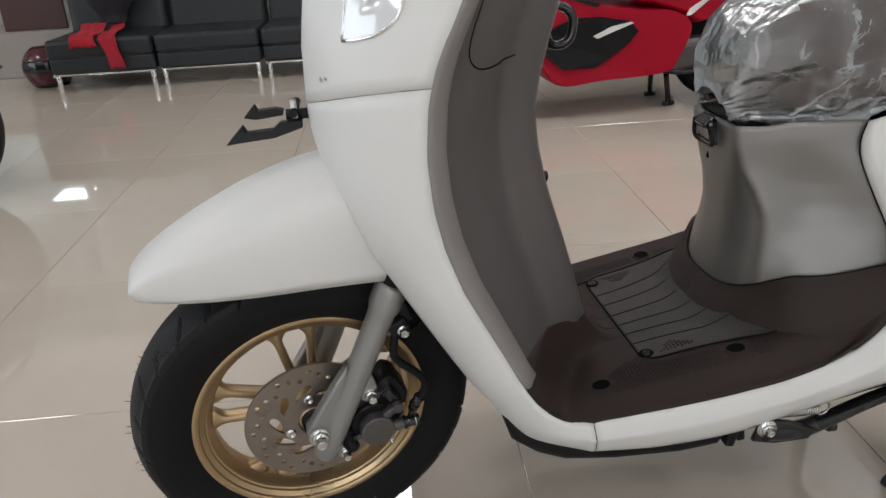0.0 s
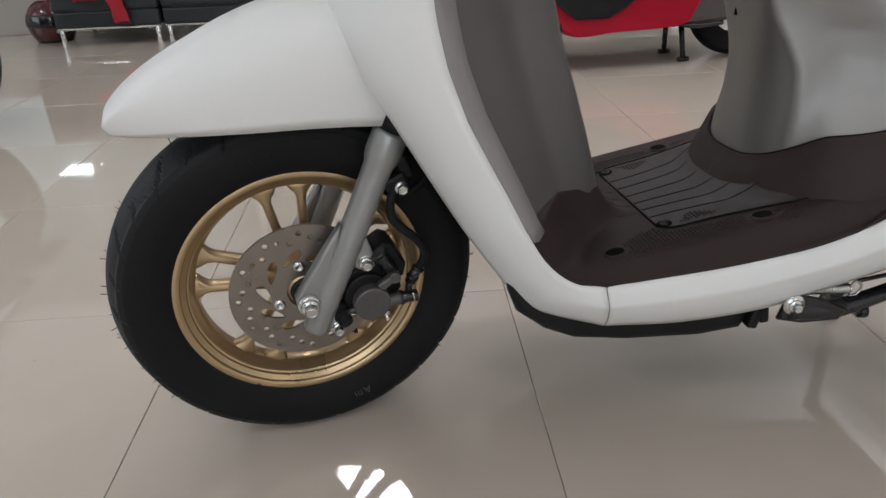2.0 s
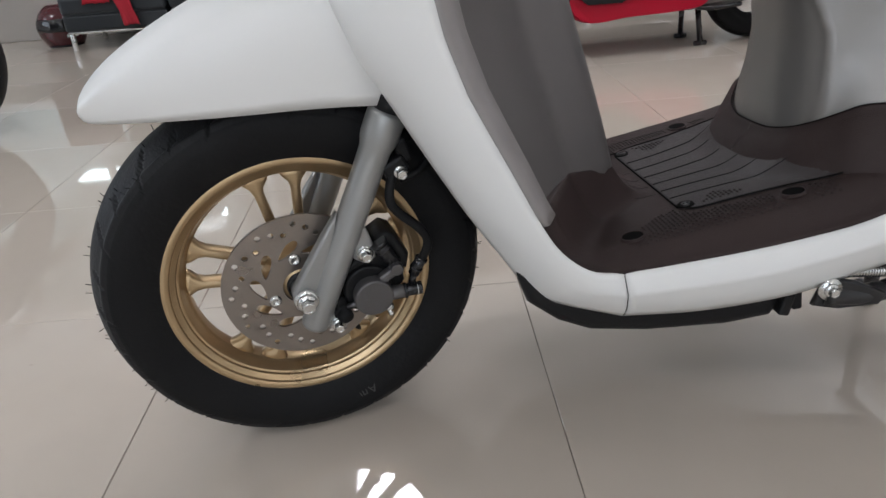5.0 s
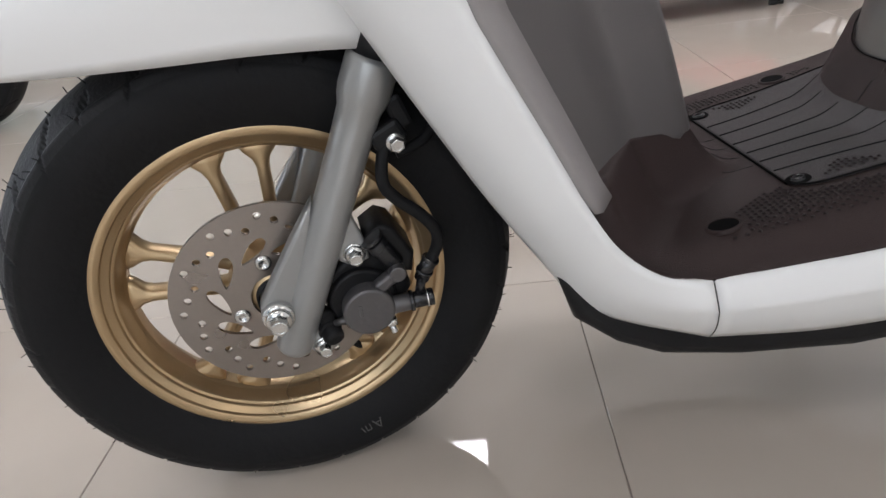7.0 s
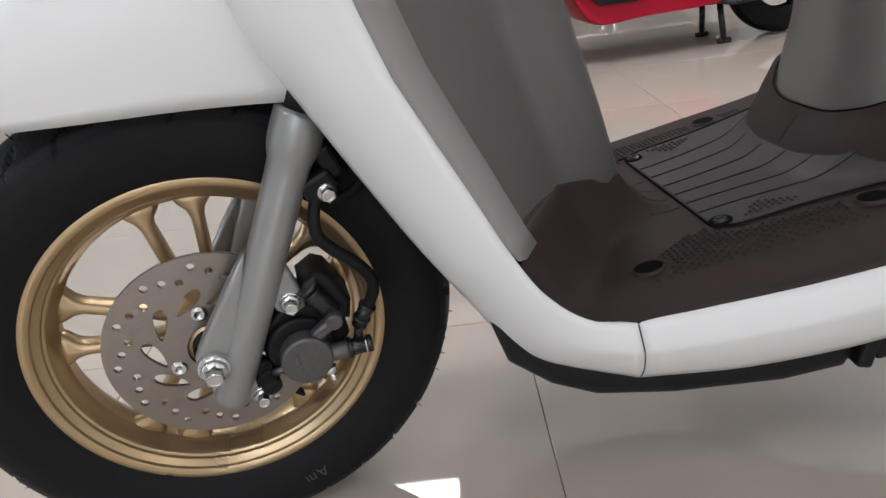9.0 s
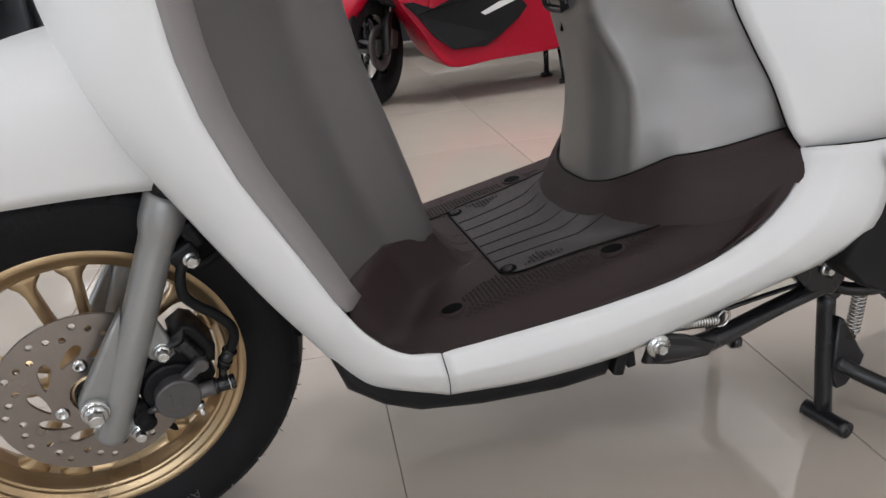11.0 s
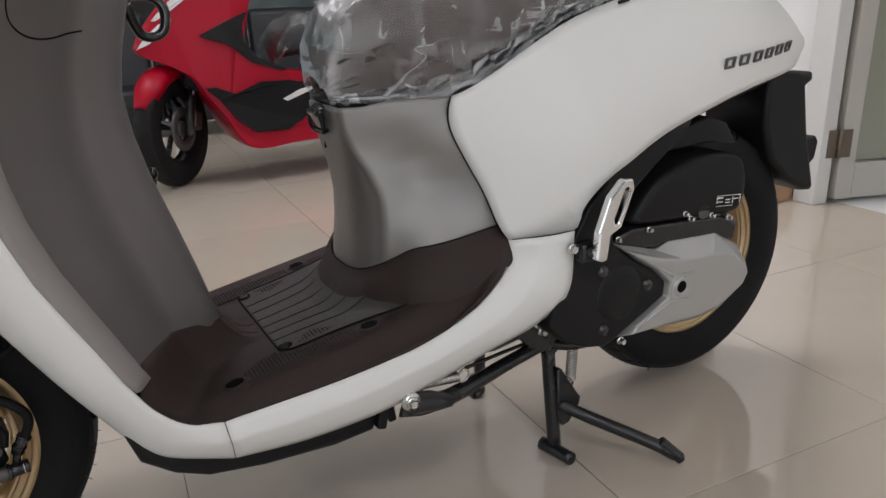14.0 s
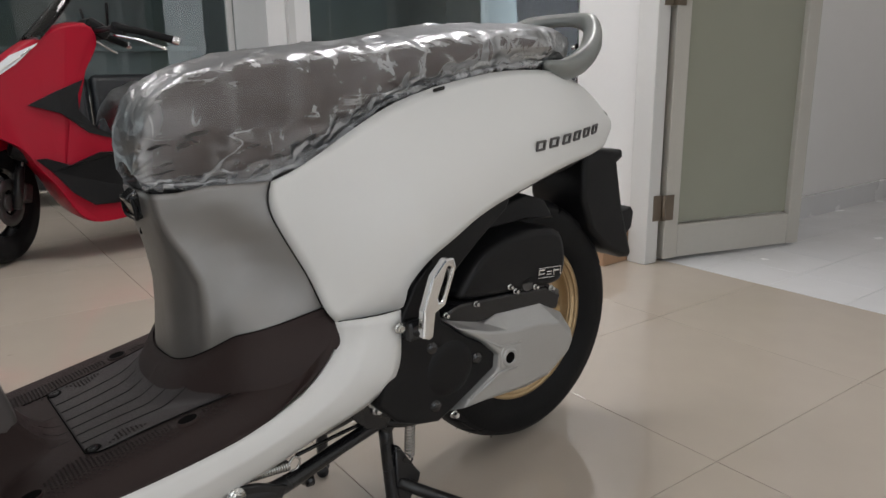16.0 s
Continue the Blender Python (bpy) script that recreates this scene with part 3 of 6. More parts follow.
for s in (-1, 1):
    rows = [[V(0.135 + (x - 0.135) * f, s * (abs(shell_y(0.135 + (x - 0.135) * f, 0.81 + (z - 0.81) * f)) + 0.003 + 0.004 * (1 - f)), 0.81 + (z - 0.81) * f) for x, z in hc] for f in (1.0, 0.96, 0.8, 0.5, 0.1)]
    lamp = part("headlight", loft(rows, True), LENS, scooter, "clear headlight lens", solid=0.006)
    part("headlight_rim", tube([(x, s * (abs(shell_y(x, z)) + 0.002), z) for x, z in list(hc) + [hc[0]]], 0.0022, 6), CHROME, lamp)
# faint remains of a peeled sticker
for x, z, w, h in ((0.068, 0.716, 0.004, 0.005), (0.074, 0.719, 0.003, 0.003), (0.106, 0.728, 0.006, 0.002), (0.114, 0.731, 0.009, 0.003), (0.122, 0.727, 0.005, 0.0022), (0.126, 0.735, 0.008, 0.0035), (0.136, 0.732, 0.011, 0.002), (0.141, 0.738, 0.007, 0.003), (0.15, 0.735, 0.009, 0.0016)):
    g = loft([[V(x + w * u, shell_y(x + w * u, z + h * v) - 0.0008, z + h * v * (0.6 + 0.4 * math.sin(7 * u + 60 * x)) + 0.0015 * math.sin(9 * u + 5 * v)) for u in np.linspace(0, 1, 9)] for v in np.linspace(0, 1, 4)])
    part("sticker_remnant", g, STAIN, scooter)


# upper edge of the white side band, which the floorboard meets
BAND = [(0.21434, -0.2, 0.47), (0.230, -0.2, 0.438), (0.249, -0.2, 0.40), (0.271, -0.2, 0.354), (0.297, -0.2, 0.311), (0.330, -0.2, 0.284), (0.366, -0.2, 0.276), (0.43, -0.2, 0.281), (0.5, -0.2, 0.287),
        (0.57, -0.2, 0.296), (0.637, -0.2, 0.309), (0.71, -0.197, 0.336), (0.757, -0.188, 0.364), (0.786, -0.176, 0.392), (0.787, -0.171, 0.419)]
EDGE = curve(BAND, 240)


def side_strip():
    """White band from the leg shield down under the floorboard and back to the rear cover."""
    F = [(0.131, -0.13, 0.47), (0.15, -0.13, 0.435), (0.172, -0.13, 0.395), (0.208, -0.13, 0.332), (0.246, -0.13, 0.276), (0.277, -0.135, 0.236), (0.31, -0.155, 0.226), (0.376, -0.172, 0.212), (0.47, -0.178, 0.211),
         (0.575, -0.18, 0.22), (0.66, -0.18, 0.237), (0.74, -0.185, 0.261), (0.826, -0.192, 0.29), (0.866, -0.208, 0.336), (0.876, -0.205, 0.426)]
    F = [(x, y, z - 0.006 * smooth01((x - 0.22) / 0.06) * (1 - smooth01((x - 0.6) / 0.1))) for x, y, z in F]
    n0, n1 = 34, 44
    b = np.vstack([curve(BAND[:7], n0), curve(BAND[6:], n1)[1:]])
    f = np.vstack([curve(F[:8], n0), curve(F[7:], n1)[1:]])
    n = len(b)
    secs = []
    for i in range(n):
        p, q = Vector(b[i]), Vector(f[i])
        out = V(0, -0.024 + 0.006 * smooth01((i - 58) / 18), -0.004 * smooth01(i / 10))
        mid = (p + q) / 2 + out + V(-0.012 * (1 - smooth01((i - 12) / 18)), 0, 0)
        row = bez(p, mid, q, 11)
        # a soft ridge parts the top of the band from its side
        ridge = p.lerp(q, 0.36) + V(0, -0.017 + 0.004 * smooth01((i - 58) / 18), 0.002)
        hard = [p.lerp(ridge, t) for t in (0, 0.3, 0.62, 0.9)] + bez(ridge.lerp(p, 0.05), ridge, ridge.lerp(q, 0.08), 3) + [ridge.lerp(q, t) + V(0, -0.004 * math.sin(math.pi * t), 0) for t in (0.25, 0.5, 0.75, 1.0)]
        w = 0.75 * smooth01((i - 22) / 14)
        secs.append([p + V(0, 0.006, -0.001)] + [a.lerp(c, w) for a, c in zip(row, hard)])
    return secs[:n0], secs[n0 - 1:]


front_strip, rear_strip = side_strip()
left_strip = loft(front_strip)
white = join(shell(0.47, 0.6996, 16)[0], mir(left_strip), left_strip)
bmesh.ops.remove_doubles(white, verts=white.verts, dist=2e-4)
part("front_cowl", white, WHITE, scooter, "pearl white leg shield", solid=0.002, up=(-1, 0, 0))
rear_strip[0] = [p + V(0.0012, 0, 0) for p in rear_strip[0]]
strip = loft(rear_strip)
part("side_trim", mir(strip), WHITE, scooter, solid=0.003, up=(0, 1, 0))
part("side_trim", strip, WHITE, scooter, solid=0.003, up=(0, -1, 0))
for s in (-1, 1):
    part("trim_seam", tube([tuple(V(p.x + 0.0006, s * -(p.y + 0.001), p.z)) for p in rear_strip[0]], 0.0008, 6), DARK, scooter)


def panel_row(z):
    """Half section of the inner panel at a height: distance from the middle, and how far towards the ridge."""
    yc, kc = lerp(z, [0.35, 0.8], [-0.082, -0.07]), lerp(z, [0.35, 0.8], [0.48, 0.63])
    ys = [-0.198, -0.196, -0.185, -0.168, -0.164, -0.158, -0.12, yc - 0.012, yc, yc + 0.01, -0.05, -0.04, -0.034, -0.02, 0.0]
    fr = [0.0, 0.03, 0.07, 0.125, 0.07, 0.1, 0.15 + (kc - 0.15) * 0.42, kc - 0.05, kc, kc + 0.09, 0.87, 0.955, 0.985, 0.995, 1.0]
    return ys, fr


def inner_panel():
    """Leg shield seen from the rider's side, folded round the steering column."""
    secs = []
    for z in np.linspace(0.33, 0.93, 48):
        left = []
        for y, k in zip(*panel_row(z)):
            zz = max(z, float(np.interp(-y, [0, 0.037, 0.082, 0.165, 0.2], [0.325, 0.325, 0.333, 0.342, 0.346])) + (z - 0.33) * 0.05)
            xb, xr = lerp(zz, [0.284, 0.311] + ZB2, [0.33, 0.297] + XB2) + 0.002, lerp(zz, ZR, XR)
            w = 1 - 0.25 * smooth01((zz - 0.76) / 0.17) - 0.03 * smooth01((0.36 - zz) / 0.02)
            left.append(V(xb + (xr - xb) * k, y * w, zz))
        secs.append(left + [V(p.x, -p.y, p.z) for p in left[-2::-1]])
    return loft(secs)


part("inner_panel", inner_panel(), TAUPE, scooter, "taupe plastic inner leg shield", solid=0.003, up=(1, 0, 0))
for s in (-1, 1):
    zs = np.linspace(0.342, 0.93, 42)
    row = []
    for z in zs:
        xb, xr = lerp(z, [0.284, 0.311] + ZB2, [0.33, 0.297] + XB2), lerp(z, ZR, XR)
        w = (1 - 0.25 * smooth01((z - 0.76) / 0.17))
        d = xr - xb
        e_ = smooth01((z - 0.336) / 0.02)
        row.append([V(xb + 0.0015 - 0.0015 * e_, s * (0.1985 + 0.002 * e_) * w, z), V(xb + d * 0.03 + 0.003, s * 0.197 * w, z), V(xb + d * 0.07 + 0.003, s * 0.187 * w, z), V(xb + d * 0.125 + 0.004, s * 0.17 * w, z), V(xb + d * 0.125 + 0.001, s * 0.164 * w, z)])
    part("panel_lip", loft(row), TAUPE2, scooter, "lighter taupe edge strip", solid=0.002, up=(1, 0, 0))
# glove box lid and its seam
gl = curve([(0.285, -0.118, 0.93), (0.268, -0.128, 0.82), (0.262, -0.129, 0.76), (0.268, -0.12, 0.725), (0.284, -0.108, 0.712), (0.31, -0.085, 0.712), (0.333, -0.066, 0.722)], 40)


def on_panel(y, z, lift=0.0):
    ys, fr = panel_row(z)
    xb, xr = lerp(z, ZB2, XB2), lerp(z, ZR, XR)
    w = 1 - 0.25 * smooth01((z - 0.76) / 0.17)
    return V(xb + (xr - xb) * lerp(-abs(y) / w, ys, fr) + lift, y, z)


part("glove_box_seam", tube([tuple(on_panel(y, z, 0.001)) for y, z in curve([(-0.12, 0.93), (-0.137, 0.8), (-0.137, 0.755), (-0.125, 0.727), (-0.1, 0.716), (-0.062, 0.722)], 50)], 0.0011, 6), DARK, scooter)
# luggage hook and the small lock plate below it
hook = tube([(0.352, 0.03, 0.752), (0.368, 0.05, 0.76), (0.392, 0.06, 0.757), (0.404, 0.06, 0.742), (0.401, 0.06, 0.718), (0.388, 0.06, 0.709), (0.372, 0.055, 0.712), (0.362, 0.045, 0.73), (0.357, 0.035, 0.75)], 0.0065, 10, 60)
part("luggage_hook", hook, GLOSSB, scooter, "gloss black ring hook")
part("lock_plate", join(at(box(0.005, 0.016, 0.04, 0.002), pose(0.353, 0.018, 0.524, 0, 15, 0)), at(lathe([(0, -0.006), (0.007, -0.006), (0.008, 0)], 16), pose(0.352, 0.012, 0.541, 0, 0, 90))), GLOSSB, scooter)


# ---- floorboard ----
PY, PX = [0, 0.037, 0.082, 0.12, 0.16, 0.2], [0.405, 0.403, 0.335, 0.316, 0.295, 0.271]
PZ = [0.342, 0.342, 0.356, 0.355, 0.353, 0.352]
BY, BX = [0, 0.05, 0.085, 0.121, 0.145, 0.16, 0.171, 0.176, 0.188, 0.2], [0.603, 0.607, 0.619, 0.661, 0.73, 0.782, 0.787, 0.784, 0.757, 0.70]
BZ = [0.366, 0.372, 0.383, 0.410, 0.422, 0.430, 0.418, 0.396, 0.366, 0.334]


def board_z(x, y):
    side, y = y, abs(y)
    base = 0.311 + 0.2 * (x - 0.47)
    if x > 0.62:
        base += 0.9 * (x - 0.62) ** 2
    edge = float(np.interp(x, EDGE[:225, 0], EDGE[:225, 2])) - 0.0008
    z = base + (edge - base) * (smooth01((y - 0.15) / 0.05) if side < 0 else smooth01((y - 0.185) / 0.02))
    xp, zp = lerp(y, PY, PX), lerp(y, PY, PZ)
    z += max(0, zp - z) * (1 - min(1, max(0, (x - xp) / 0.055))) ** 2.2 * (1 - smooth01((y - 0.16) / 0.03))
    xb, zb = lerp(y, BY, BX), lerp(y, BY, BZ)
    z += max(0, zb - z) * (1 - min(1, max(0, (xb - x) / 0.06))) ** 2.0
    return z


def board():
    secs = []
    ys = list(np.linspace(-0.1975, -0.15, 9)) + list(np.linspace(-0.144, 0.144, 49)) + list(np.linspace(0.15, 0.1975, 9))
    for y in ys:
        xp, xb = on_panel(y, lerp(abs(y), PY, PZ)).x - 0.0005, lerp(abs(y), BY, BX) + 0.002
        if abs(y) > 0.18:
            xp = min(xp, 0.2685)
        ts = [0.5 - 0.5 * math.cos(math.pi * t) for t in np.linspace(0, 1, 61)]
        secs.append([V(xp + (xb - xp) * t, y, board_z(xp + (xb - xp) * t, y)) for t in ts])
    return loft(secs)


board_ob = part("floorboard", board(), BROWN, scooter, "dark brown ribbed plastic floorboard", solid=0.002, up=(0, 0, 1))


def over_board(pts, lift):
    return [(x, y, board_z(x, y) + lift) for x, y in pts]


# battery hatch
HATCH_LINE = [(0.462, -0.105), (0.478, -0.121), (0.53, -0.124), (0.58, -0.13), (0.628, -0.139), (0.652, -0.137), (0.66, -0.124)]


def hatch():
    a = curve(HATCH_LINE, 40)
    secs = []
    for x, y in a:
        half = abs(y)
        row = []
        for t in np.linspace(-1, 1, 41):
            yy = t * half
            lim = lerp(abs(yy), BY, BX) - 0.008
            xx = min(x, lim)
            k = smooth01((xx - lim + 0.06) / 0.05)
            row.append(V(xx, yy, board_z(xx, yy) + 0.0018 + 0.0008 * k))
        secs.append(row)
    return loft(secs)


hatch_ob = part("battery_hatch", hatch(), HATCH, scooter, "charcoal plastic battery hatch", solid=0.002, up=(0, 0, 1))
loop = [(x, y) for x, y in curve(HATCH_LINE, 60)]
part("hatch_seam", join(tube(over_board(loop, 0.002), 0.001, 6), tube(over_board([(x, -y) for x, y in loop], 0.002), 0.001, 6), tube(over_board([(0.4615, y) for y in np.linspace(-0.106, 0.106, 40)], 0.0012), 0.0011, 6)), DARK, hatch_ob)
for k, (y0, y1, x1) in enumerate([(-0.075, -0.1, 0.64), (-0.046, -0.06, 0.61), (-0.017, -0.018, 0.575), (0.012, 0.02, 0.57), (0.041, 0.055, 0.575), (0.07, 0.095, 0.60)]):
    line = [(x, y0 + (y1 - y0) * ((x - 0.464) / (x1 - 0.464)) ** 2) for x in np.linspace(0.464, x1, 30)]
    part("hatch_rib", tube(over_board(line, 0.0021), 0.001, 6), BLACK, hatch_ob)
    if k in (1, 2, 3, 4):
        part("board_rib", tube(over_board([(x, y0) for x in np.linspace(0.43, 0.458, 6)], 0.0001), 0.0005, 6), BLACK, board_ob)
part("board_line", tube(over_board([(x, 0.118 + 0.0 * x + 0.35 * max(0, x - 0.5) ** 1.3) for x in np.linspace(0.43, 0.62, 30)], 0.0004), 0.0014, 6), DARK, board_ob)
part("brown_seam", tube([(0.655, -0.1335, board_z(0.655, -0.1335) + 0.001), (0.664, -0.128, 0.385), (0.664, -0.124, 0.402), (0.662, -0.1215, 0.417)], 0.0012, 6, 16), DARK, board_ob)


def dots(x0, x1, f0, f1, step=0.0062):
    """Rows of small raised grip dots between two lines."""
    vs, fs = [], []
    i = 0
    x = x0
    while x < x1:
        lo, hi = f0(x), f1(x)
        y = lo + (step / 2 if i % 2 else 0)
        while y < hi:
            z = board_z(x, y) + 0.0009
            if min(math.hypot(x - 0.393, abs(y) - 0.146), math.hypot(x - 0.576, abs(y) - 0.15)) < 0.019:
                y += step
                continue
            k = len(vs)
            r = 0.0019
            for a in range(6):
                c, s = math.cos(a * math.pi / 3), math.sin(a * math.pi / 3)
                vs.append((x + r * c, y + r * s, z))
            for a in range(6):
                c, s = math.cos(a * math.pi / 3), math.sin(a * math.pi / 3)
                vs.append((x + r * 0.6 * c, y + r * 0.6 * s, z + 0.0012))
            for a in range(6):
                b = (a + 1) % 6
                fs.append((k + a, k + b, k + 6 + b, k + 6 + a))
            fs.append(tuple(k + 6 + a for a in range(6)))
            y += step
        x += step * 0.8
        i += 1
    return from_lists(vs, fs)


for s in (-1, 1):
    f0, f1 = (lambda x: -0.165), (lambda x: max(-0.165, lerp(x, [0.385, 0.41, 0.455, 0.47, 0.6, 0.62, 0.63], [-0.165, -0.125, -0.105, -0.13, -0.142, -0.15, -0.165])))
    b = dots(0.385, 0.63, f0, f1)
    g = part("grip_dots", b if s < 0 else mir(b), DOTS, scooter)
    tagged(g, kind="stuff")
    b = dots(0.49, 0.535, lambda x: -0.112, lambda x: -0.112 + 0.02 * math.sin(math.pi * (x - 0.488) / 0.05))
    b.transform(Matrix.Translation((0, 0, 0.002)))
    tagged(part("grip_dots", b if s < 0 else mir(b), DOTS, scooter), kind="stuff")
    # drain holes and hatch screws
    for x, y in ((0.393, 0.146), (0.576, 0.15)):
        def ring(r, lift):
            return [V(x + r * math.cos(a), s * y + r * 0.92 * math.sin(a), board_z(x + r * math.cos(a), s * y) + lift) for a in np.linspace(0, 2 * math.pi, 24, endpoint=False)]
        part("drain_hole", loft([ring(0.0002, 0.0016), ring(0.012, 0.0016)], True), DARK, board_ob, up=(0, 0, 1))
        part("drain_rim", loft([ring(0.0118, 0.0014), ring(0.0122, 0.0024), ring(0.0142, 0.0022), ring(0.0148, -0.001)], True), BROWN, board_ob, up=(0, 0, 1))
    z = board_z(0.4705, s * 0.106)
    up = Matrix.Translation((0.4705, s * 0.106, z + 0.0024)) @ pose(0, 0, 0, 0, -12, 0) @ Matrix.Rotation(radians(-90), 4, "X")
    part("screw_cup", at(lathe([(0.0062, -0.0008), (0.0095, -0.0012), (0.0105, 0.0)], 24), up), DARK, hatch_ob)
    part("hatch_screw", at(join(lathe([(0, -0.0016), (0.0022, -0.0016), (0.003, -0.0028), (0.0055, -0.0026), (0.0068, -0.0006)], 18), at(box(0.008, 0.001, 0.0016), Matrix.Translation((0, -0.003, 0)))), up), BPAINT, hatch_ob, "black cross-head screw")

# black under tray
tr = [(0.258, 0.262), (0.27, 0.222), (0.306, 0.193), (0.346, 0.175), (0.417, 0.165), (0.515, 0.161), (0.572, 0.167), (0.584, 0.186), (0.6, 0.24), (0.45, 0.27), (0.3, 0.29)]
part("under_tray", plate(tr, -0.152, 0.152, 0.012, 3), BLACK, scooter, "black plastic under tray")

# ---- grey seat box ----
def seat_box():
    lv = [(0.368, 0.603, 0.046, 0.625, 0.090, 0.69, 0.137, 0.79, 0.158), (0.40, 0.604, 0.044, 0.629, 0.091, 0.69, 0.122, 0.787, 0.158), (0.44, 0.606, 0.042, 0.633, 0.0895, 0.70, 0.108, 0.775, 0.155), (0.48, 0.606, 0.041, 0.632, 0.086, 0.695, 0.096, 0.764, 0.148),
          (0.52, 0.601, 0.04, 0.620, 0.077, 0.685, 0.09, 0.75, 0.137), (0.56, 0.593, 0.04, 0.601, 0.065, 0.67, 0.09, 0.735, 0.124), (0.59, 0.589, 0.042, 0.5905, 0.061, 0.665, 0.092, 0.73, 0.116), (0.618, 0.588, 0.044, 0.5865, 0.059, 0.665, 0.09, 0.738, 0.113)]
    lv = np.array(lv)
    sides, faces_ = [], []
    for z in np.linspace(0.368, 0.618, 30):
        r = [np.interp(z, lv[:, 0], lv[:, k]) for k in range(9)]
        side = curve([(r[7] + 0.002, -r[8] + 0.006), (r[5], -r[6] - 0.001), (r[3], -r[4])], 18)
        face = curve([(r[3] + 0.0015, -r[4] + 0.0012), (0.45 * r[3] + 0.55 * r[1] - 0.001, -0.5 * (r[4] + r[2])), (r[1] - 0.001, -r[2] * 0.8), (r[1] - 0.003, 0)], 14)

        def lift(pts):
            out_ = []
            for x, y in pts:
                lo = lerp(x, [0.60, 0.619, 0.661, 0.79], [0.366, 0.378, 0.406, 0.427])
                k = (z - 0.368) / 0.25
                out_.append(V(x, y, lo + (0.618 - lo) * k - 0.008 * smooth01((0.66 - x) / 0.05) * k))
            return out_

        sides.append(lift(side))
        left = lift(face)
        faces_.append(left + [V(p.x, -p.y, p.z) for p in left[-2::-1]])
    return sides, faces_


box_l, box_f = seat_box()
rows = []
for a, b in zip(box_l, box_f):
    half = list(a) + list(b[1:14])
    rows.append(half + [V(p.x, -p.y, p.z) for p in half[-2::-1]])
part("seat_box", loft(rows), GREY, scooter, "grey satin plastic seat box", solid=0.003, up=(-1, 0, 0))
# brown collar of the floorboard round the foot of the box
foot = [V(p.x, p.y, p.z) for p in box_f[0][:14]][::-1] + [V(p.x, p.y, p.z) for p in box_l[0][::-1]][1:]
foot = [Vector(p) for p in curve([tuple(p) for p in foot], 60)]
for s in (-1, 1):
    rows = []
    for i, p in enumerate(foot):
        d = foot[min(i + 1, 59)] - foot[max(i - 1, 0)]
        n = V(d.y, -d.x, 0).normalized()
        row = []
        for k, (o, h) in enumerate(((-0.001, 0.0125), (0.0016, 0.0135), (0.0032, 0.0115), (0.006, 0.004), (0.014, -0.002), (0.03, -0.01))):
            q = p + n * o
            zz = max(p.z + h, board_z(q.x, q.y) + (0.0042 if k > 3 else 0.0))
            if k == 5:
                zz = board_z(q.x, q.y) - 0.0012
            row.append(V(q.x, q.y * -s, zz))
        rows.append(row)
    part("box_collar", loft(rows), BROWN, scooter, up=(0, 0, 1))
    part("collar_seam", tube([tuple(r[1] + V(0, 0, 0.0004)) for r in rows], 0.0007, 6), DARK, scooter)


def settle(ob, hold):
    """The footboard lies a little lower and wider on its far side; hold says how much of that a point takes."""
    for v in ob.data.vertices:
        k = hold(v.co)
        if v.co.y > 0:
            v.co.y *= 1 + 0.23 * k
        v.co.z += (-0.010 - 0.054 * v.co.y) * k


for ob in list(scooter.children):
    if ob.name.split(".")[0] in ("floorboard", "battery_hatch", "grip_dots", "box_collar", "collar_seam"):
        for o in (ob, *ob.children):
            settle(o, lambda p: 0.25 + 0.75 * smooth01((p.x - lerp(abs(p.y), PY, PX)) / 0.05))
    elif ob.name.split(".")[0] in ("side_trim", "front_cowl"):
        settle(ob, lambda p: smooth01((0.42 - p.z) / 0.08) * smooth01((0.75 - p.x) / 0.1) if p.y > 0.02 else 0.0)
    elif ob.name == "seat_box":
        for o in (ob, *ob.children):
            settle(o, lambda p: 0.9 * smooth01((0.5 - p.z) / 0.12))
# latch at the seat's nose
part("seat_latch", join(at(box(0.03, 0.046, 0.034, 0.006), pose(0.592, 0.008, 0.592, 0, -18, 0)), at(box(0.02, 0.03, 0.01, 0.003), pose(0.58, 0.008, 0.602, 0, -40, 0)), at(box(0.012, 0.05, 0.006, 0.002), pose(0.586, 0.008, 0.575, 0, -18, 0))), GLOSSB, scooter)
part("latch_rim", tube([(0.577, -0.017, 0.6), (0.58, -0.018, 0.575), (0.584, 0.008, 0.57), (0.58, 0.034, 0.575), (0.577, 0.033, 0.6)], 0.003, 8, 30), BLACK, scooter)
part("key_slot", at(box(0.004, 0.006, 0.013, 0.002), pose(0.592, 0.012, 0.552, 0, 8, 0)), DARK, scooter)


# ---- white rear side covers ----
TT = [(0.733, -0.112, 0.618), (0.759, -0.122, 0.629), (0.789, -0.13, 0.646), (0.823, -0.136, 0.667), (0.858, -0.142, 0.688), (0.914, -0.147, 0.715), (0.998, -0.148, 0.738), (1.121, -0.143, 0.756), (1.233, -0.138, 0.757), (1.30, -0.128, 0.745), (1.36, -0.118, 0.724), (1.41, -0.108, 0.698), (1.446, -0.098, 0.672)]
LL = [(0.787, -0.171, 0.419), (0.83, -0.19, 0.4225), (0.876, -0.205, 0.427), (0.886, -0.211, 0.458), (0.905, -0.214, 0.48), (0.933, -0.215, 0.5), (0.965, -0.215, 0.516), (1.03, -0.215, 0.549), (1.125, -0.21, 0.577), (1.235, -0.19, 0.597), (1.33, -0.165, 0.607), (1.40, -0.138, 0.616), (1.446, -0.112, 0.632)]
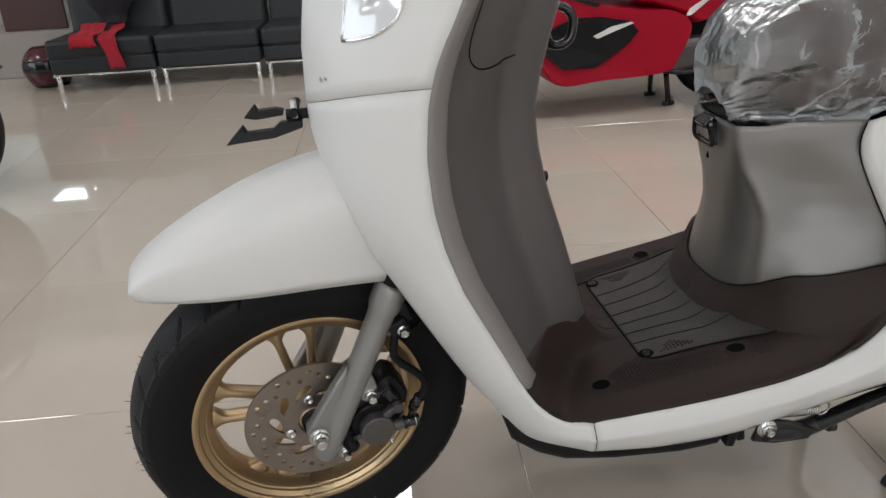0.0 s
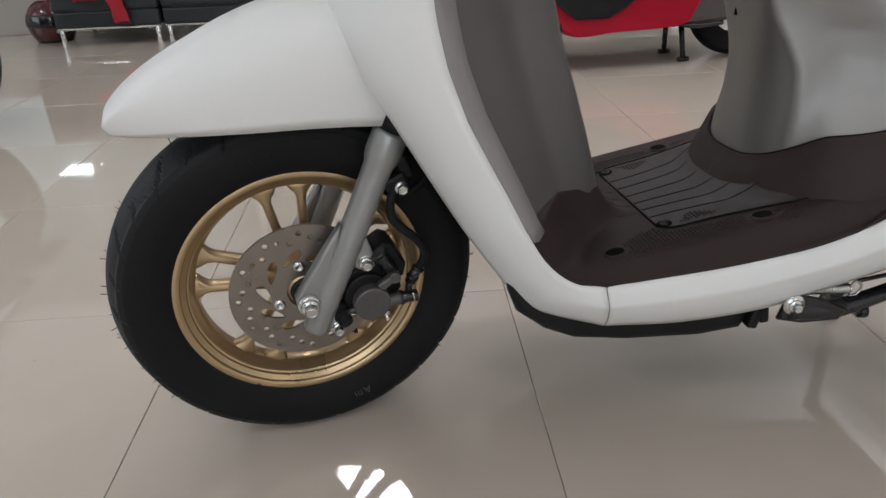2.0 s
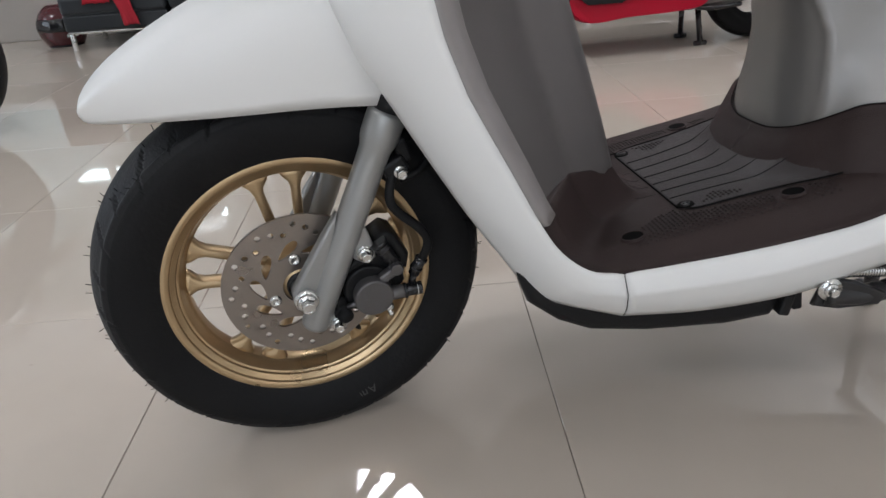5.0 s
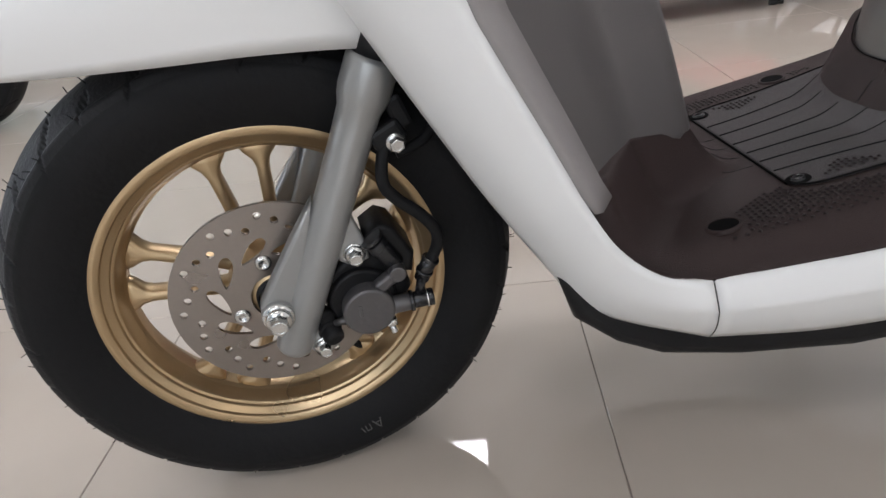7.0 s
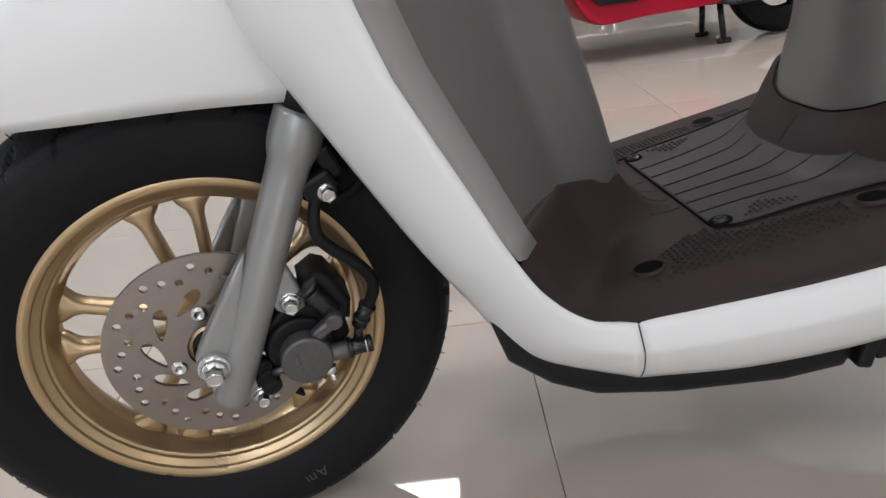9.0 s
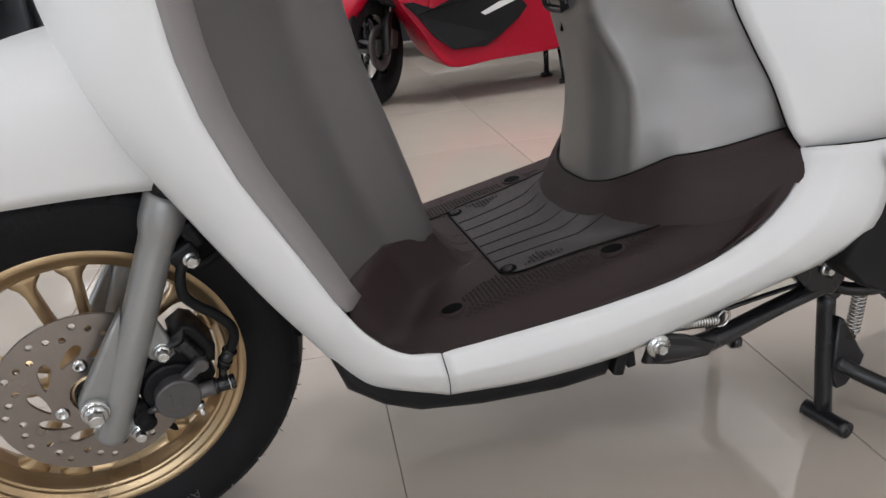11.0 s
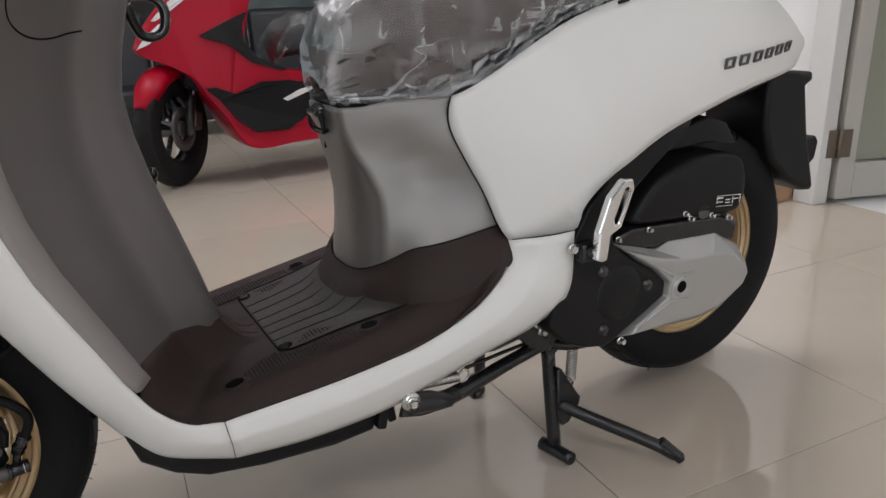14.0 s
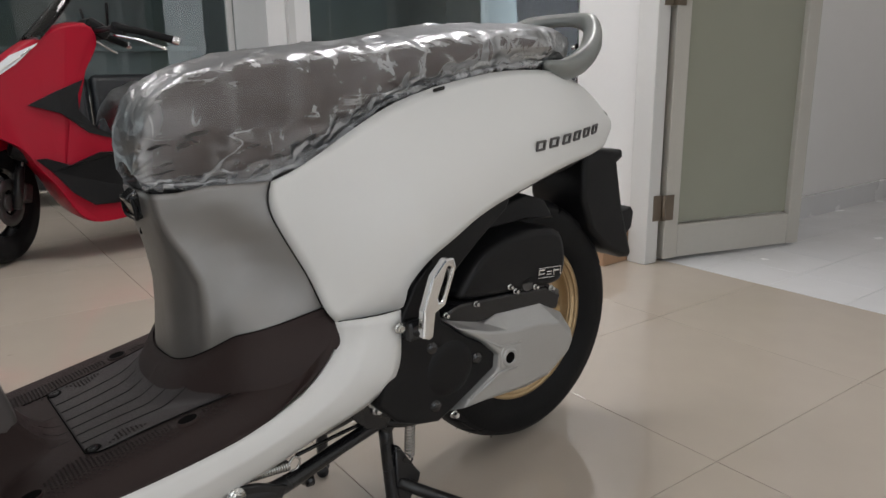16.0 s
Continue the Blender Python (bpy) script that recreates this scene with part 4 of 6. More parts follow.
FF = [(0.787, -0.171, 0.419), (0.774, -0.165, 0.44), (0.76, -0.15, 0.487), (0.744, -0.135, 0.527), (0.7275, -0.121, 0.571), (0.726, -0.115, 0.596), (0.733, -0.112, 0.618)]


def side_cover():
    n = 60
    t, l = curve(TT, n), curve(LL, n)
    front = curve(FF[::-1], 17)
    secs = []
    for i in range(n):
        p, q = Vector(t[i]), Vector(l[i])
        bul = 0.05 * smooth01((i + 4) / 20) * (1 - 0.55 * smooth01((i - 38) / 22))
        mid = (p + q) / 2 + V(0, -bul, 0.008)
        secs.append([p * (1 - u) ** 2 + mid * (2 * u * (1 - u)) + q * u * u for u in np.linspace(0, 1, 17)])
    # the front edge follows its own line
    K = 14
    for i in range(K):
        u = i / K
        secs[i] = [Vector(f) * (1 - u) + a * u + V(0, -0.008 * math.sin(math.pi * u) * (1 - abs(2 * j / 16 - 1) ** 2), 0) for j, (f, a) in enumerate(zip(front, secs[K]))]
        secs[i][0], secs[i][-1] = Vector(t[i]), Vector(l[i])
    # the tail closes towards the middle
    last = secs[-1]
    for k, dx in ((0.72, 0.022), (0.4, 0.034), (0.0, 0.04)):
        secs.append([V(p.x + dx, p.y * k, p.z * 1.0 - 0.004 * (1 - k)) for p in last])
    return loft(secs)


cover = side_cover()
part("side_cover", mir(cover), WHITE, scooter, solid=0.003, up=(0, 1, 0))
part("side_cover", cover, WHITE, scooter, solid=0.003, up=(0, -1, 0))
part("cover_seam", tube([(0.79, -0.1735, 0.4195), (0.83, -0.193, 0.4225), (0.874, -0.2065, 0.427)], 0.0006, 6, 12), DARK, scooter)
part("cover_edge_seam", tube([(x - 0.002, y - 0.0005, z) for x, y, z in curve(FF, 40)], 0.0008, 6), DARK, scooter)
# chrome name badge as plain raised bars
def cover_y(x, z):
    t, l = np.array(TT), np.array(LL)
    p = [np.interp(x, t[:, 0], t[:, k]) for k in (1, 2)]
    q = [np.interp(x, l[2:, 0], l[2:, k]) for k in (1, 2)]
    u = (p[1] - z) / (p[1] - q[1])
    bul = 0.05 * (1 - 0.55 * smooth01((x - 1.2) / 0.25))
    return p[0] * (1 - u) ** 2 + ((p[0] + q[0]) / 2 - bul) * 2 * u * (1 - u) + q[0] * u * u


for k in range(6):
    x = 1.155 + k * 0.036
    z = 0.640 + k * 0.0026
    y = cover_y(x, z)
    dy = (cover_y(x + 0.02, z) - y) / 0.02
    m = Matrix.Translation((x, y - 0.004, z)) @ Matrix.Rotation(math.atan(dy), 4, "Z") @ pose(0, 0, 0, 12, -4, 0)
    part("badge_bar", join(at(box(0.023, 0.004, 0.0036, 0.001), Matrix.Translation((0, 0, 0.0068))), at(box(0.023, 0.004, 0.0036, 0.001), Matrix.Translation((0, 0, -0.0068))), at(box(0.0042, 0.004, 0.017, 0.001), Matrix.Translation((-0.0095, 0, 0))), at(box(0.0042, 0.004, 0.017, 0.001), Matrix.Translation((0.0095, 0, 0)))), CALIPER, scooter, "dark chrome badge bar", m=m)
part("tail_infill", loft([[V(x, y, z) for x, y, z in ((a[0], -abs(a[1]) * 0.9, a[2] - 0.004), (a[0], 0, a[2] + 0.004), (a[0], abs(a[1]) * 0.9, a[2] - 0.004))] for a in curve(TT, 24)[4:]]), BLACK, scooter, solid=0.006, up=(0, 0, 1))
part("tail_light", at(box(0.05, 0.15, 0.05, 0.02, 3), pose(1.475, 0, 0.655, 0, 15, 0)), HELMR, scooter, "dark red tail light")
part("emblem_tab", at(box(0.022, 0.003, 0.005, 0.001), pose(0.99, -0.157, 0.733, 14, -10, 3)), BLACK, scooter)


# ---- seat ----
def seat():
    top = [(0.583, 0.64), (0.59, 0.69), (0.612, 0.732), (0.652, 0.762), (0.70, 0.775), (0.77, 0.785), (0.85, 0.793), (0.95, 0.806), (1.06, 0.822), (1.18, 0.832), (1.28, 0.832), (1.33, 0.82)]
    low = [(0.59, 0.622), (0.61, 0.622), (0.64, 0.622), (0.68, 0.622), (0.727, 0.626), (0.789, 0.65), (0.839, 0.68), (0.914, 0.72), (1.021, 0.748), (1.146, 0.768), (1.25, 0.772), (1.33, 0.77)]
    hw = [0.03, 0.055, 0.075, 0.09, 0.1, 0.112, 0.12, 0.127, 0.13, 0.128, 0.118, 0.09]
    t, l = curve([(*a, w) for a, w in zip(top, hw)], 44), curve([(*a, w) for a, w in zip(low, hw)], 44)
    secs = []
    for a, b in zip(t, l):
        w = a[2]
        left = [V(b[0], -w * 1.0, b[1]), V((a[0] + b[0]) / 2, -w * 1.1, b[1] * 0.6 + a[1] * 0.4), V(a[0], -w * 1.03, b[1] * 0.25 + a[1] * 0.75), V(a[0], -w * 0.85, a[1] - 0.006), V(a[0], -w * 0.4, a[1]), V(a[0], 0, a[1] + 0.001)]
        left = [Vector(p) for p in curve(left, 14)]
        secs.append(left + [V(p.x, -p.y, p.z) for p in left[-2::-1]])
    return loft(secs, False, False), secs


sb, SEAT_SECS = seat()
part("seat", sb, SEATM, scooter, "dark brown vinyl seat", solid=0.006, up=(0, 0, 1))
part("seat_base", plate([(0.588, 0.616), (0.73, 0.62), (0.79, 0.645), (0.9, 0.71), (1.02, 0.74), (1.2, 0.762), (1.33, 0.765), (1.33, 0.745), (1.0, 0.715), (0.86, 0.665), (0.76, 0.612), (0.6, 0.604)], -0.05, 0.05, 0.004), BLACK, scooter)
# grab rail
rail = [(1.235, -0.136, 0.768), (1.275, -0.138, 0.758), (1.315, -0.136, 0.765), (1.36, -0.125, 0.785), (1.395, -0.105, 0.815), (1.41, -0.085, 0.838), (1.418, -0.045, 0.848), (1.42, 0, 0.85)]
rail = curve(rail + [(x, -y, z) for x, y, z in rail[-2::-1]], 60)
part("grab_rail", tube(rail, [0.008, 0.026, 0.031, 0.03, 0.022, 0.014, 0.012, 0.014, 0.022, 0.03, 0.031, 0.026, 0.008], 14, flat=0.62), GRIPM, scooter, "grey cast grab rail")

# ---- black inner fender, plate holder and rear mudguard ----
for sd in (-1, 1):
    edge_pts = curve(LL[2:], 40)
    rows = [[V(x, sd * (abs(y) - 0.006), z + 0.004), V(x + 0.004, sd * (abs(y) - 0.03), z - 0.012), V(x + 0.012, sd * (abs(y) - 0.06), z - 0.03), V(x + 0.02, 0, z - 0.035)] for x, y, z in edge_pts]
    part("inner_fender", loft(rows), BLACK, scooter, "black plastic inner fender", solid=0.003, up=(0, 0, -1))
    part("inner_fender_arch", plate([(0.862, 0.345), (0.872, 0.39), (0.888, 0.44), (0.908, 0.472), (0.938, 0.495), (0.978, 0.515), (1.04, 0.545), (1.1, 0.565), (1.09, 0.545), (1.03, 0.5), (0.968, 0.45), (0.95, 0.4), (0.955, 0.34)], min(sd * 0.2, sd * 0.08), max(sd * 0.2, sd * 0.08), 0.004), BLACK, scooter)
part("swingarm_cover", plate([(0.856, 0.346), (0.868, 0.4), (0.9, 0.456), (0.935, 0.49), (0.95, 0.47), (0.945, 0.42), (0.95, 0.39), (1.0, 0.353), (1.032, 0.336), (1.06, 0.31), (1.058, 0.285), (0.996, 0.253), (0.965, 0.236), (0.94, 0.226), (0.9, 0.234), (0.862, 0.252), (0.832, 0.287)], -0.206, -0.12, 0.004, 2), BLACK, scooter, "matt black engine side cover")
part("cover_boss", at(lathe([(0, -0.004), (0.03, -0.004), (0.042, -0.002), (0.045, 0)], 32), pose(0.965, -0.206, 0.31)), BLACK, scooter)
for x, z in ((0.93, 0.352), (1.02, 0.312), (0.935, 0.255)):
    part("cover_plug", at(lathe([(0, -0.004), (0.008, -0.004), (0.01, 0)], 20), pose(x, -0.206, z)), GLOSSB, scooter)
mg = [(1.42, 0.60), (1.5, 0.596), (1.545, 0.592), (1.548, 0.575), (1.53, 0.565), (1.55, 0.48), (1.59, 0.365), (1.585, 0.352), (1.56, 0.355), (1.5, 0.385), (1.45, 0.43), (1.42, 0.5)]
part("rear_mudguard", plate(mg, -0.075, 0.075, 0.012, 3), BLACK, scooter, "black plastic rear mudguard")
part("plate_bracket", plate([(1.58, 0.44), (1.64, 0.452), (1.65, 0.44), (1.645, 0.405), (1.62, 0.385), (1.59, 0.39)], -0.03, 0.03, 0.003), BLACK, scooter)
# ---- air box ----
part("air_box", plate([(0.995, 0.414), (1.02, 0.445), (1.05, 0.472), (1.1, 0.492), (1.16, 0.498), (1.225, 0.488), (1.245, 0.45), (1.243, 0.41), (1.22, 0.392), (1.12, 0.397), (1.02, 0.404)], -0.19, -0.06, 0.012, 4, 46), BLACK, scooter, "black plastic air box")
part("air_duct", plate([(0.985, 0.49), (1.03, 0.515), (1.08, 0.534), (1.165, 0.555), (1.21, 0.54), (1.235, 0.505), (1.17, 0.512), (1.08, 0.508), (1.02, 0.48)], -0.168, -0.05, 0.004, 2), BLACK, scooter)
bd = Matrix.Translation((1.2, -0.1925, 0.419)) @ pose(0, 0, 0, 0, 5, 0) @ Matrix.Diagonal((0.8, 1, 0.8, 1))
part("engine_badge", join(*[at(box(*s, 0.0008), bd @ Matrix.Translation(p)) for s, p in (((0.07, 0.002, 0.002), (0, 0, 0.009)), ((0.05, 0.002, 0.0018), (-0.01, 0, -0.0125)), ((0.018, 0.002, 0.004), (-0.024, 0, 0.0045)), ((0.018, 0.002, 0.003), (-0.024, 0, -0.004)), ((0.004, 0.002, 0.014), (-0.033, 0, 0)), ((0.016, 0.002, 0.003), (-0.002, 0, 0.0)), ((0.016, 0.002, 0.003), (-0.002, 0, -0.006)), ((0.02, 0.002, 0.003), (0.02, 0, 0.001)), ((0.004, 0.002, 0.014), (0.013, 0, -0.002)), ((0.003, 0.002, 0.018), (0.034, 0, 0.0)))]), CHROME, scooter, "small chrome badge bars")
# ---- engine cover ----
back_ring = [(0.962, 0.385), (1.05, 0.361), (1.075, 0.37), (1.18, 0.365), (1.234, 0.336), (1.262, 0.297), (1.266, 0.275), (1.255, 0.255), (1.206, 0.224), (1.151, 0.217), (1.05, 0.222), (0.974, 0.227), (0.99, 0.25), (1.05, 0.285), (1.052, 0.31), (1.02, 0.338)]
face_ring = [(0.968, 0.378), (1.04, 0.353), (1.082, 0.344), (1.15, 0.341), (1.2, 0.332), (1.229, 0.307), (1.236, 0.292), (1.226, 0.273), (1.175, 0.245), (1.122, 0.238), (1.05, 0.24), (0.985, 0.239), (0.996, 0.2525), (1.0585, 0.2845), (1.0605, 0.3105), (1.031, 0.3385)]
engine_ob = part("engine_cover", loft([[V(x, y, z) for x, z in ring] for ring, y in ((back_ring, -0.1), (back_ring, -0.19), (face_ring, -0.217))], True, True), ENGINE, scooter, "silver cast transmission cover", bevel=0.0035)
for poly in engine_ob.data.polygons:
    poly.use_smooth = False
part("cover_boss", plate([(1.062, 0.313), (1.068, 0.322), (1.108, 0.317), (1.106, 0.285), (1.068, 0.281), (1.061, 0.286)], -0.2185, -0.2, 0.0025, 3), ENGINE, engine_ob)
part("cover_edge", tube([(0.998, -0.2165, 0.249), (1.06, -0.2175, 0.279), (1.1, -0.2175, 0.277)], [0.003, 0.0028, 0.001], 8), ENGINE, engine_ob)
part("cover_edge", tube([(1.03, -0.2165, 0.342), (1.062, -0.217, 0.3225), (1.11, -0.217, 0.321)], [0.001, 0.0022, 0.0008], 8), ENGINE, engine_ob)
part("cover_hole_rim", at(lathe([(0.0095, -0.001), (0.0115, -0.003), (0.0145, -0.002), (0.0165, 0)], 28), pose(1.081, -0.2185, 0.3)), ENGINE, engine_ob)
part("cover_hole", at(lathe([(0, -0.0012), (0.0095, -0.0012), (0.0105, 0)], 24), pose(1.081, -0.219, 0.3)), DARK, engine_ob)
part("cover_flange", plate([(0.965, 0.392), (1.0, 0.402), (1.12, 0.396), (1.2, 0.39), (1.232, 0.37), (1.225, 0.345), (1.1, 0.36), (0.99, 0.366)], -0.19, -0.1, 0.004), BPAINT, engine_ob)
for x, z in ((0.968, 0.392), (1.03, 0.397), (1.118, 0.4), (1.105, 0.41), (1.165, 0.398), (1.205, 0.388)):
    part("cover_bolt", at(bolt(0.0036, 0.008), pose(x, -0.191, z)), ZINC, engine_ob)
part("cover_bolt", at(bolt(0.005, 0.01), pose(0.975, -0.2, 0.226)), ZINC, engine_ob)
part("gearbox_lug", join(at(box(0.06, 0.03, 0.028, 0.006), pose(1.17, -0.17, 0.398, 0, 10, 0)), rod((1.15, -0.19, 0.405), (1.15, -0.14, 0.405), 0.012, 16), rod((1.2, -0.185, 0.388), (1.23, -0.18, 0.372), 0.007, 10)), CALIPER, scooter, "bare cast hose bracket")
# ---- folded pillion step ----
pg = [(0.894, 0.386), (0.903, 0.388), (0.908, 0.424), (0.926, 0.432), (0.947, 0.486), (0.943, 0.5), (0.928, 0.5), (0.905, 0.478), (0.887, 0.43), (0.884, 0.39)]


def ring_plate(outer, inner, y0, y1):
    b = bmesh.new()
    es = []
    for loop_ in (outer, inner):
        vs = [b.verts.new((x, y0, z)) for x, z in loop_]
        es += [b.edges.new((vs[i], vs[(i + 1) % len(vs)])) for i in range(len(vs))]
    bmesh.ops.triangle_fill(b, use_beauty=True, edges=es)
    r = bmesh.ops.extrude_face_region(b, geom=b.faces[:])
    bmesh.ops.translate(b, vec=(0, y1 - y0, 0), verts=[g for g in r["geom"] if isinstance(g, bmesh.types.BMVert)])
    bmesh.ops.recalc_face_normals(b, faces=b.faces)
    return b


part("pillion_step", ring_plate(pg, [(0.915, 0.438), (0.92, 0.438), (0.939, 0.485), (0.936, 0.489), (0.931, 0.488), (0.913, 0.446)], -0.246, -0.232), CHROME, scooter, "polished alloy folding footrest", bevel=0.0025)
part("step_arm", join(rod((0.893, -0.236, 0.395), (0.885, -0.2, 0.395), 0.009), at(box(0.03, 0.03, 0.03, 0.006), pose(0.89, -0.21, 0.395))), BPAINT, scooter)
part("step_bolt", at(bolt(0.006, 0.008), pose(0.865, -0.214, 0.403)), ZINC, scooter)


# ---- wheels ----
def tyre(R, half, grooves=30):
    prof = [(0.158, -0.034), (0.166, -0.0385), (0.176, -half * 0.88), (0.192, -half * 1.0), (0.208, -half * 1.02), (R - 0.024, -half * 0.97), (R - 0.014, -half * 0.86)]
    prof += [(R - 0.0145 * (abs(y) / (half * 0.8)) ** 2.2, y) for y in np.linspace(-half * 0.76, half * 0.76, 23)]
    side = prof[:7]
    fine = side[:5]
    for (r0, y0), (r1, y1) in ((side[4], side[5]), (side[5], side[6]), (side[6], prof[7])):
        fine += [(r0 + (r1 - r0) * q, y0 + (y1 - y0) * q) for q in (0.25, 0.5, 0.75, 1.0)]
    prof = fine[:-1] + prof[7:]
    prof += [(r, -y) for r, y in fine[-2::-1]]
    n = 1260
    secs = []
    for i in range(n):
        a = 2 * math.pi * i / n
        row = []
        for r, y in prof:
            u = abs(y) / half
            d = 0.0
            if r > R - 0.026:
                turn = a * grooves / (2 * math.pi) + (0.5 if y > 0 else 0.0) - 0.7 * u * u
                u0, u1 = (0.28, 0.99) if int(turn + 9) % 2 else (0.5, 0.93)
                wide = 0.05 * min(1.0, (u - u0) / 0.12, (u1 - u) / 0.12) if u0 < u < u1 else 0.0
                if abs(turn % 1.0 - 0.5) < wide:
                    d = 0.0048
            row.append(V((r - d) * math.cos(a), y, (r - d) * math.sin(a)))
        secs.append(row)
    secs.append(secs[0])
    b = loft(secs)
    bmesh.ops.remove_doubles(b, verts=b.verts, dist=1e-6)
    return b


def sheen_tread(ob, m, R):
    """The running face is lighter than the sidewalls, its sheen of light painted into the colour."""
    ob.data.materials.append(TREAD)
    back = m.inverted()
    for f in ob.data.polygons:
        c = back @ f.center
        f.material_index = 1 if math.hypot(c.x, c.z) > R - 0.021 else 0


def rubber_hairs(R, half, n, seed):
    rnd = random.Random(seed)
    out = []
    for k in range(n):
        a = 2 * math.pi * (k + rnd.random() * 0.5) / n
        y = rnd.choice((-1, 1)) * half * rnd.choice((0.04, 0.3, 0.55, 0.8))
        r = R - 0.0145 * (abs(y) / (half * 0.8)) ** 2.2 - 0.001
        d = V(math.cos(a + rnd.uniform(-0.5, 0.5)), rnd.uniform(-0.3, 0.3), math.sin(a + rnd.uniform(-0.5, 0.5))).normalized()
        p = V(r * math.cos(a), y, r * math.sin(a))
        out.append(rod(p, p + d * rnd.uniform(0.005, 0.009), 0.0005, 4))
    return join(*out)


def wheel_rim(parent, m, hub_r=0.03):
    def crisp(pts):
        """Keeps the steps of a turned profile sharp."""
        out_ = [pts[0]]
        for a, b, c in zip(pts[:-2], pts[1:-1], pts[2:]):
            for q in (a, c):
                d = math.dist(q, b)
                k = min(0.35, 0.0005 / d)
                out_.append((b[0] + (q[0] - b[0]) * k, b[1] + (q[1] - b[1]) * k))
        return out_ + [pts[-1]]

    prof = [(0.1475, -0.0275), (0.1485, -0.0305), (0.1555, -0.0335), (0.1562, -0.0368), (0.161, -0.0385), (0.1655, -0.0382), (0.1672, -0.036), (0.166, -0.032), (0.157, -0.027), (0.151, -0.022), (0.146, -0.014), (0.143, 0.0)]
    full = prof + [(r, -y) for r, y in prof[-2::-1]]
    rim_ob = part("rim", join(lathe(crisp(full), 128), lathe(crisp([(0.1475, -0.0275), (0.1448, -0.0265), (0.1425, -0.02), (0.1395, -0.012), (0.1365, -0.009), (0.1365, 0.009), (0.1395, 0.012), (0.1425, 0.02), (0.1448, 0.0265), (0.1475, 0.0275)]), 128)), GOLD, parent, "gold cast alloy rim", m=m)
    for k in range(5):
        for d in (-1, 1):
            a = radians(94.5 + 72 * k)
            secs = []
            for t in np.linspace(0, 1, 14):
                r = 0.03 + (0.1395 - 0.03) * t
                off = d * (0.012 + 0.0135 * t)
                w = 0.0062 + 0.003 * (1 - smooth01(t / 0.3)) + 0.016 * smooth01((t - 0.72) / 0.28) ** 2
                h = 0.013 - 0.003 * t
                c, s = math.cos(a), math.sin(a)
                row = []
                for q in np.linspace(0, 2 * math.pi, 12, endpoint=False):
                    u = off + w * np.sign(math.cos(q)) * abs(math.cos(q)) ** 0.6
                    y = h * np.sign(math.sin(q)) * abs(math.sin(q)) ** 0.6
                    row.append(V(r * c - u * s, y, r * s + u * c))
                secs.append(row)
            part("spoke", loft(secs, True, True), GOLD, rim_ob, m=m)
    part("hub", lathe([(0.0, -0.045), (0.022, -0.045), (0.026, -0.04), (0.034, -0.03), (0.045, -0.016), (0.045, 0.016), (0.034, 0.03), (0.026, 0.04), (0, 0.04)], 48), GOLD, rim_ob, m=m)
    part("valve", rod((0.136 * math.cos(radians(-58)), -0.004, 0.136 * math.sin(radians(-58))), (0.112 * math.cos(radians(-58)), -0.012, 0.112 * math.sin(radians(-58))), 0.004, 10, 0.001), RUBBER, rim_ob, m=m)


# the front wheel is steered to its left and leans with the steering
_n = V(-math.sin(radians(11.5)) * math.cos(radians(4.4)), math.cos(radians(11.5)) * math.cos(radians(4.4)), math.sin(radians(4.4)))
_t = V(math.cos(radians(11.5)), math.sin(radians(11.5)), 0)
_u = _t.cross(_n)
WM = Matrix.Translation((-0.006, -0.0257, 0.2413)) @ Matrix(((_t.x, _n.x, _u.x), (_t.y, _n.y, _u.y), (_t.z, _n.z, _u.z))).to_4x4()
tyre_ob = part("front_tyre", tyre(0.2425, 0.05), RUBBER, scooter, "black rubber tyre with fine moulding hairs", m=WM)
sheen_tread(tyre_ob, WM, 0.2425)
tagged(part("tyre_hairs", rubber_hairs(0.2425, 0.05, 150, 3), RUBBER, tyre_ob, m=WM), kind="stuff")
wheel_rim(scooter, WM)
RM = Matrix.Translation((1.295, 0.0, 0.262)) @ Matrix.Rotation(radians(40), 4, "Y")
sheen_tread(part("rear_tyre", tyre(0.251, 0.054, 30), RUBBER, scooter, "black rubber rear tyre", m=RM), RM, 0.251)
tagged(part("tyre_hairs", rubber_hairs(0.251, 0.054, 60, 5), RUBBER, scooter, m=RM), kind="stuff")
wheel_rim(scooter, RM)
# faint chalk mark on the tyre wall
mk = WM @ Matrix.Rotation(radians(70), 4, "Y") @ Matrix.Translation((0.196, -0.0515, 0)) @ Matrix.Rotation(radians(90), 4, "Y")
part("tyre_mark", join(*[at(box(*s), mk @ Matrix.Translation(p) @ Matrix.Rotation(r, 4, "Y")) for s, p, r in (((0.0012, 0.0006, 0.013), (-0.006, 0, 0), 0.35), ((0.0012, 0.0006, 0.013), (-0.001, 0, 0), -0.35), ((0.006, 0.0006, 0.001), (-0.003, 0, -0.002), 0), ((0.001, 0.0006, 0.008), (0.006, 0, -0.001), 0.1), ((0.001, 0.0006, 0.008), (0.011, 0, -0.001), 0.1), ((0.005, 0.0006, 0.001), (0.0085, 0, 0.003), 0), ((0.001, 0.0006, 0.008), (0.015, 0, -0.001), -0.1))]), MARK, tyre_ob)


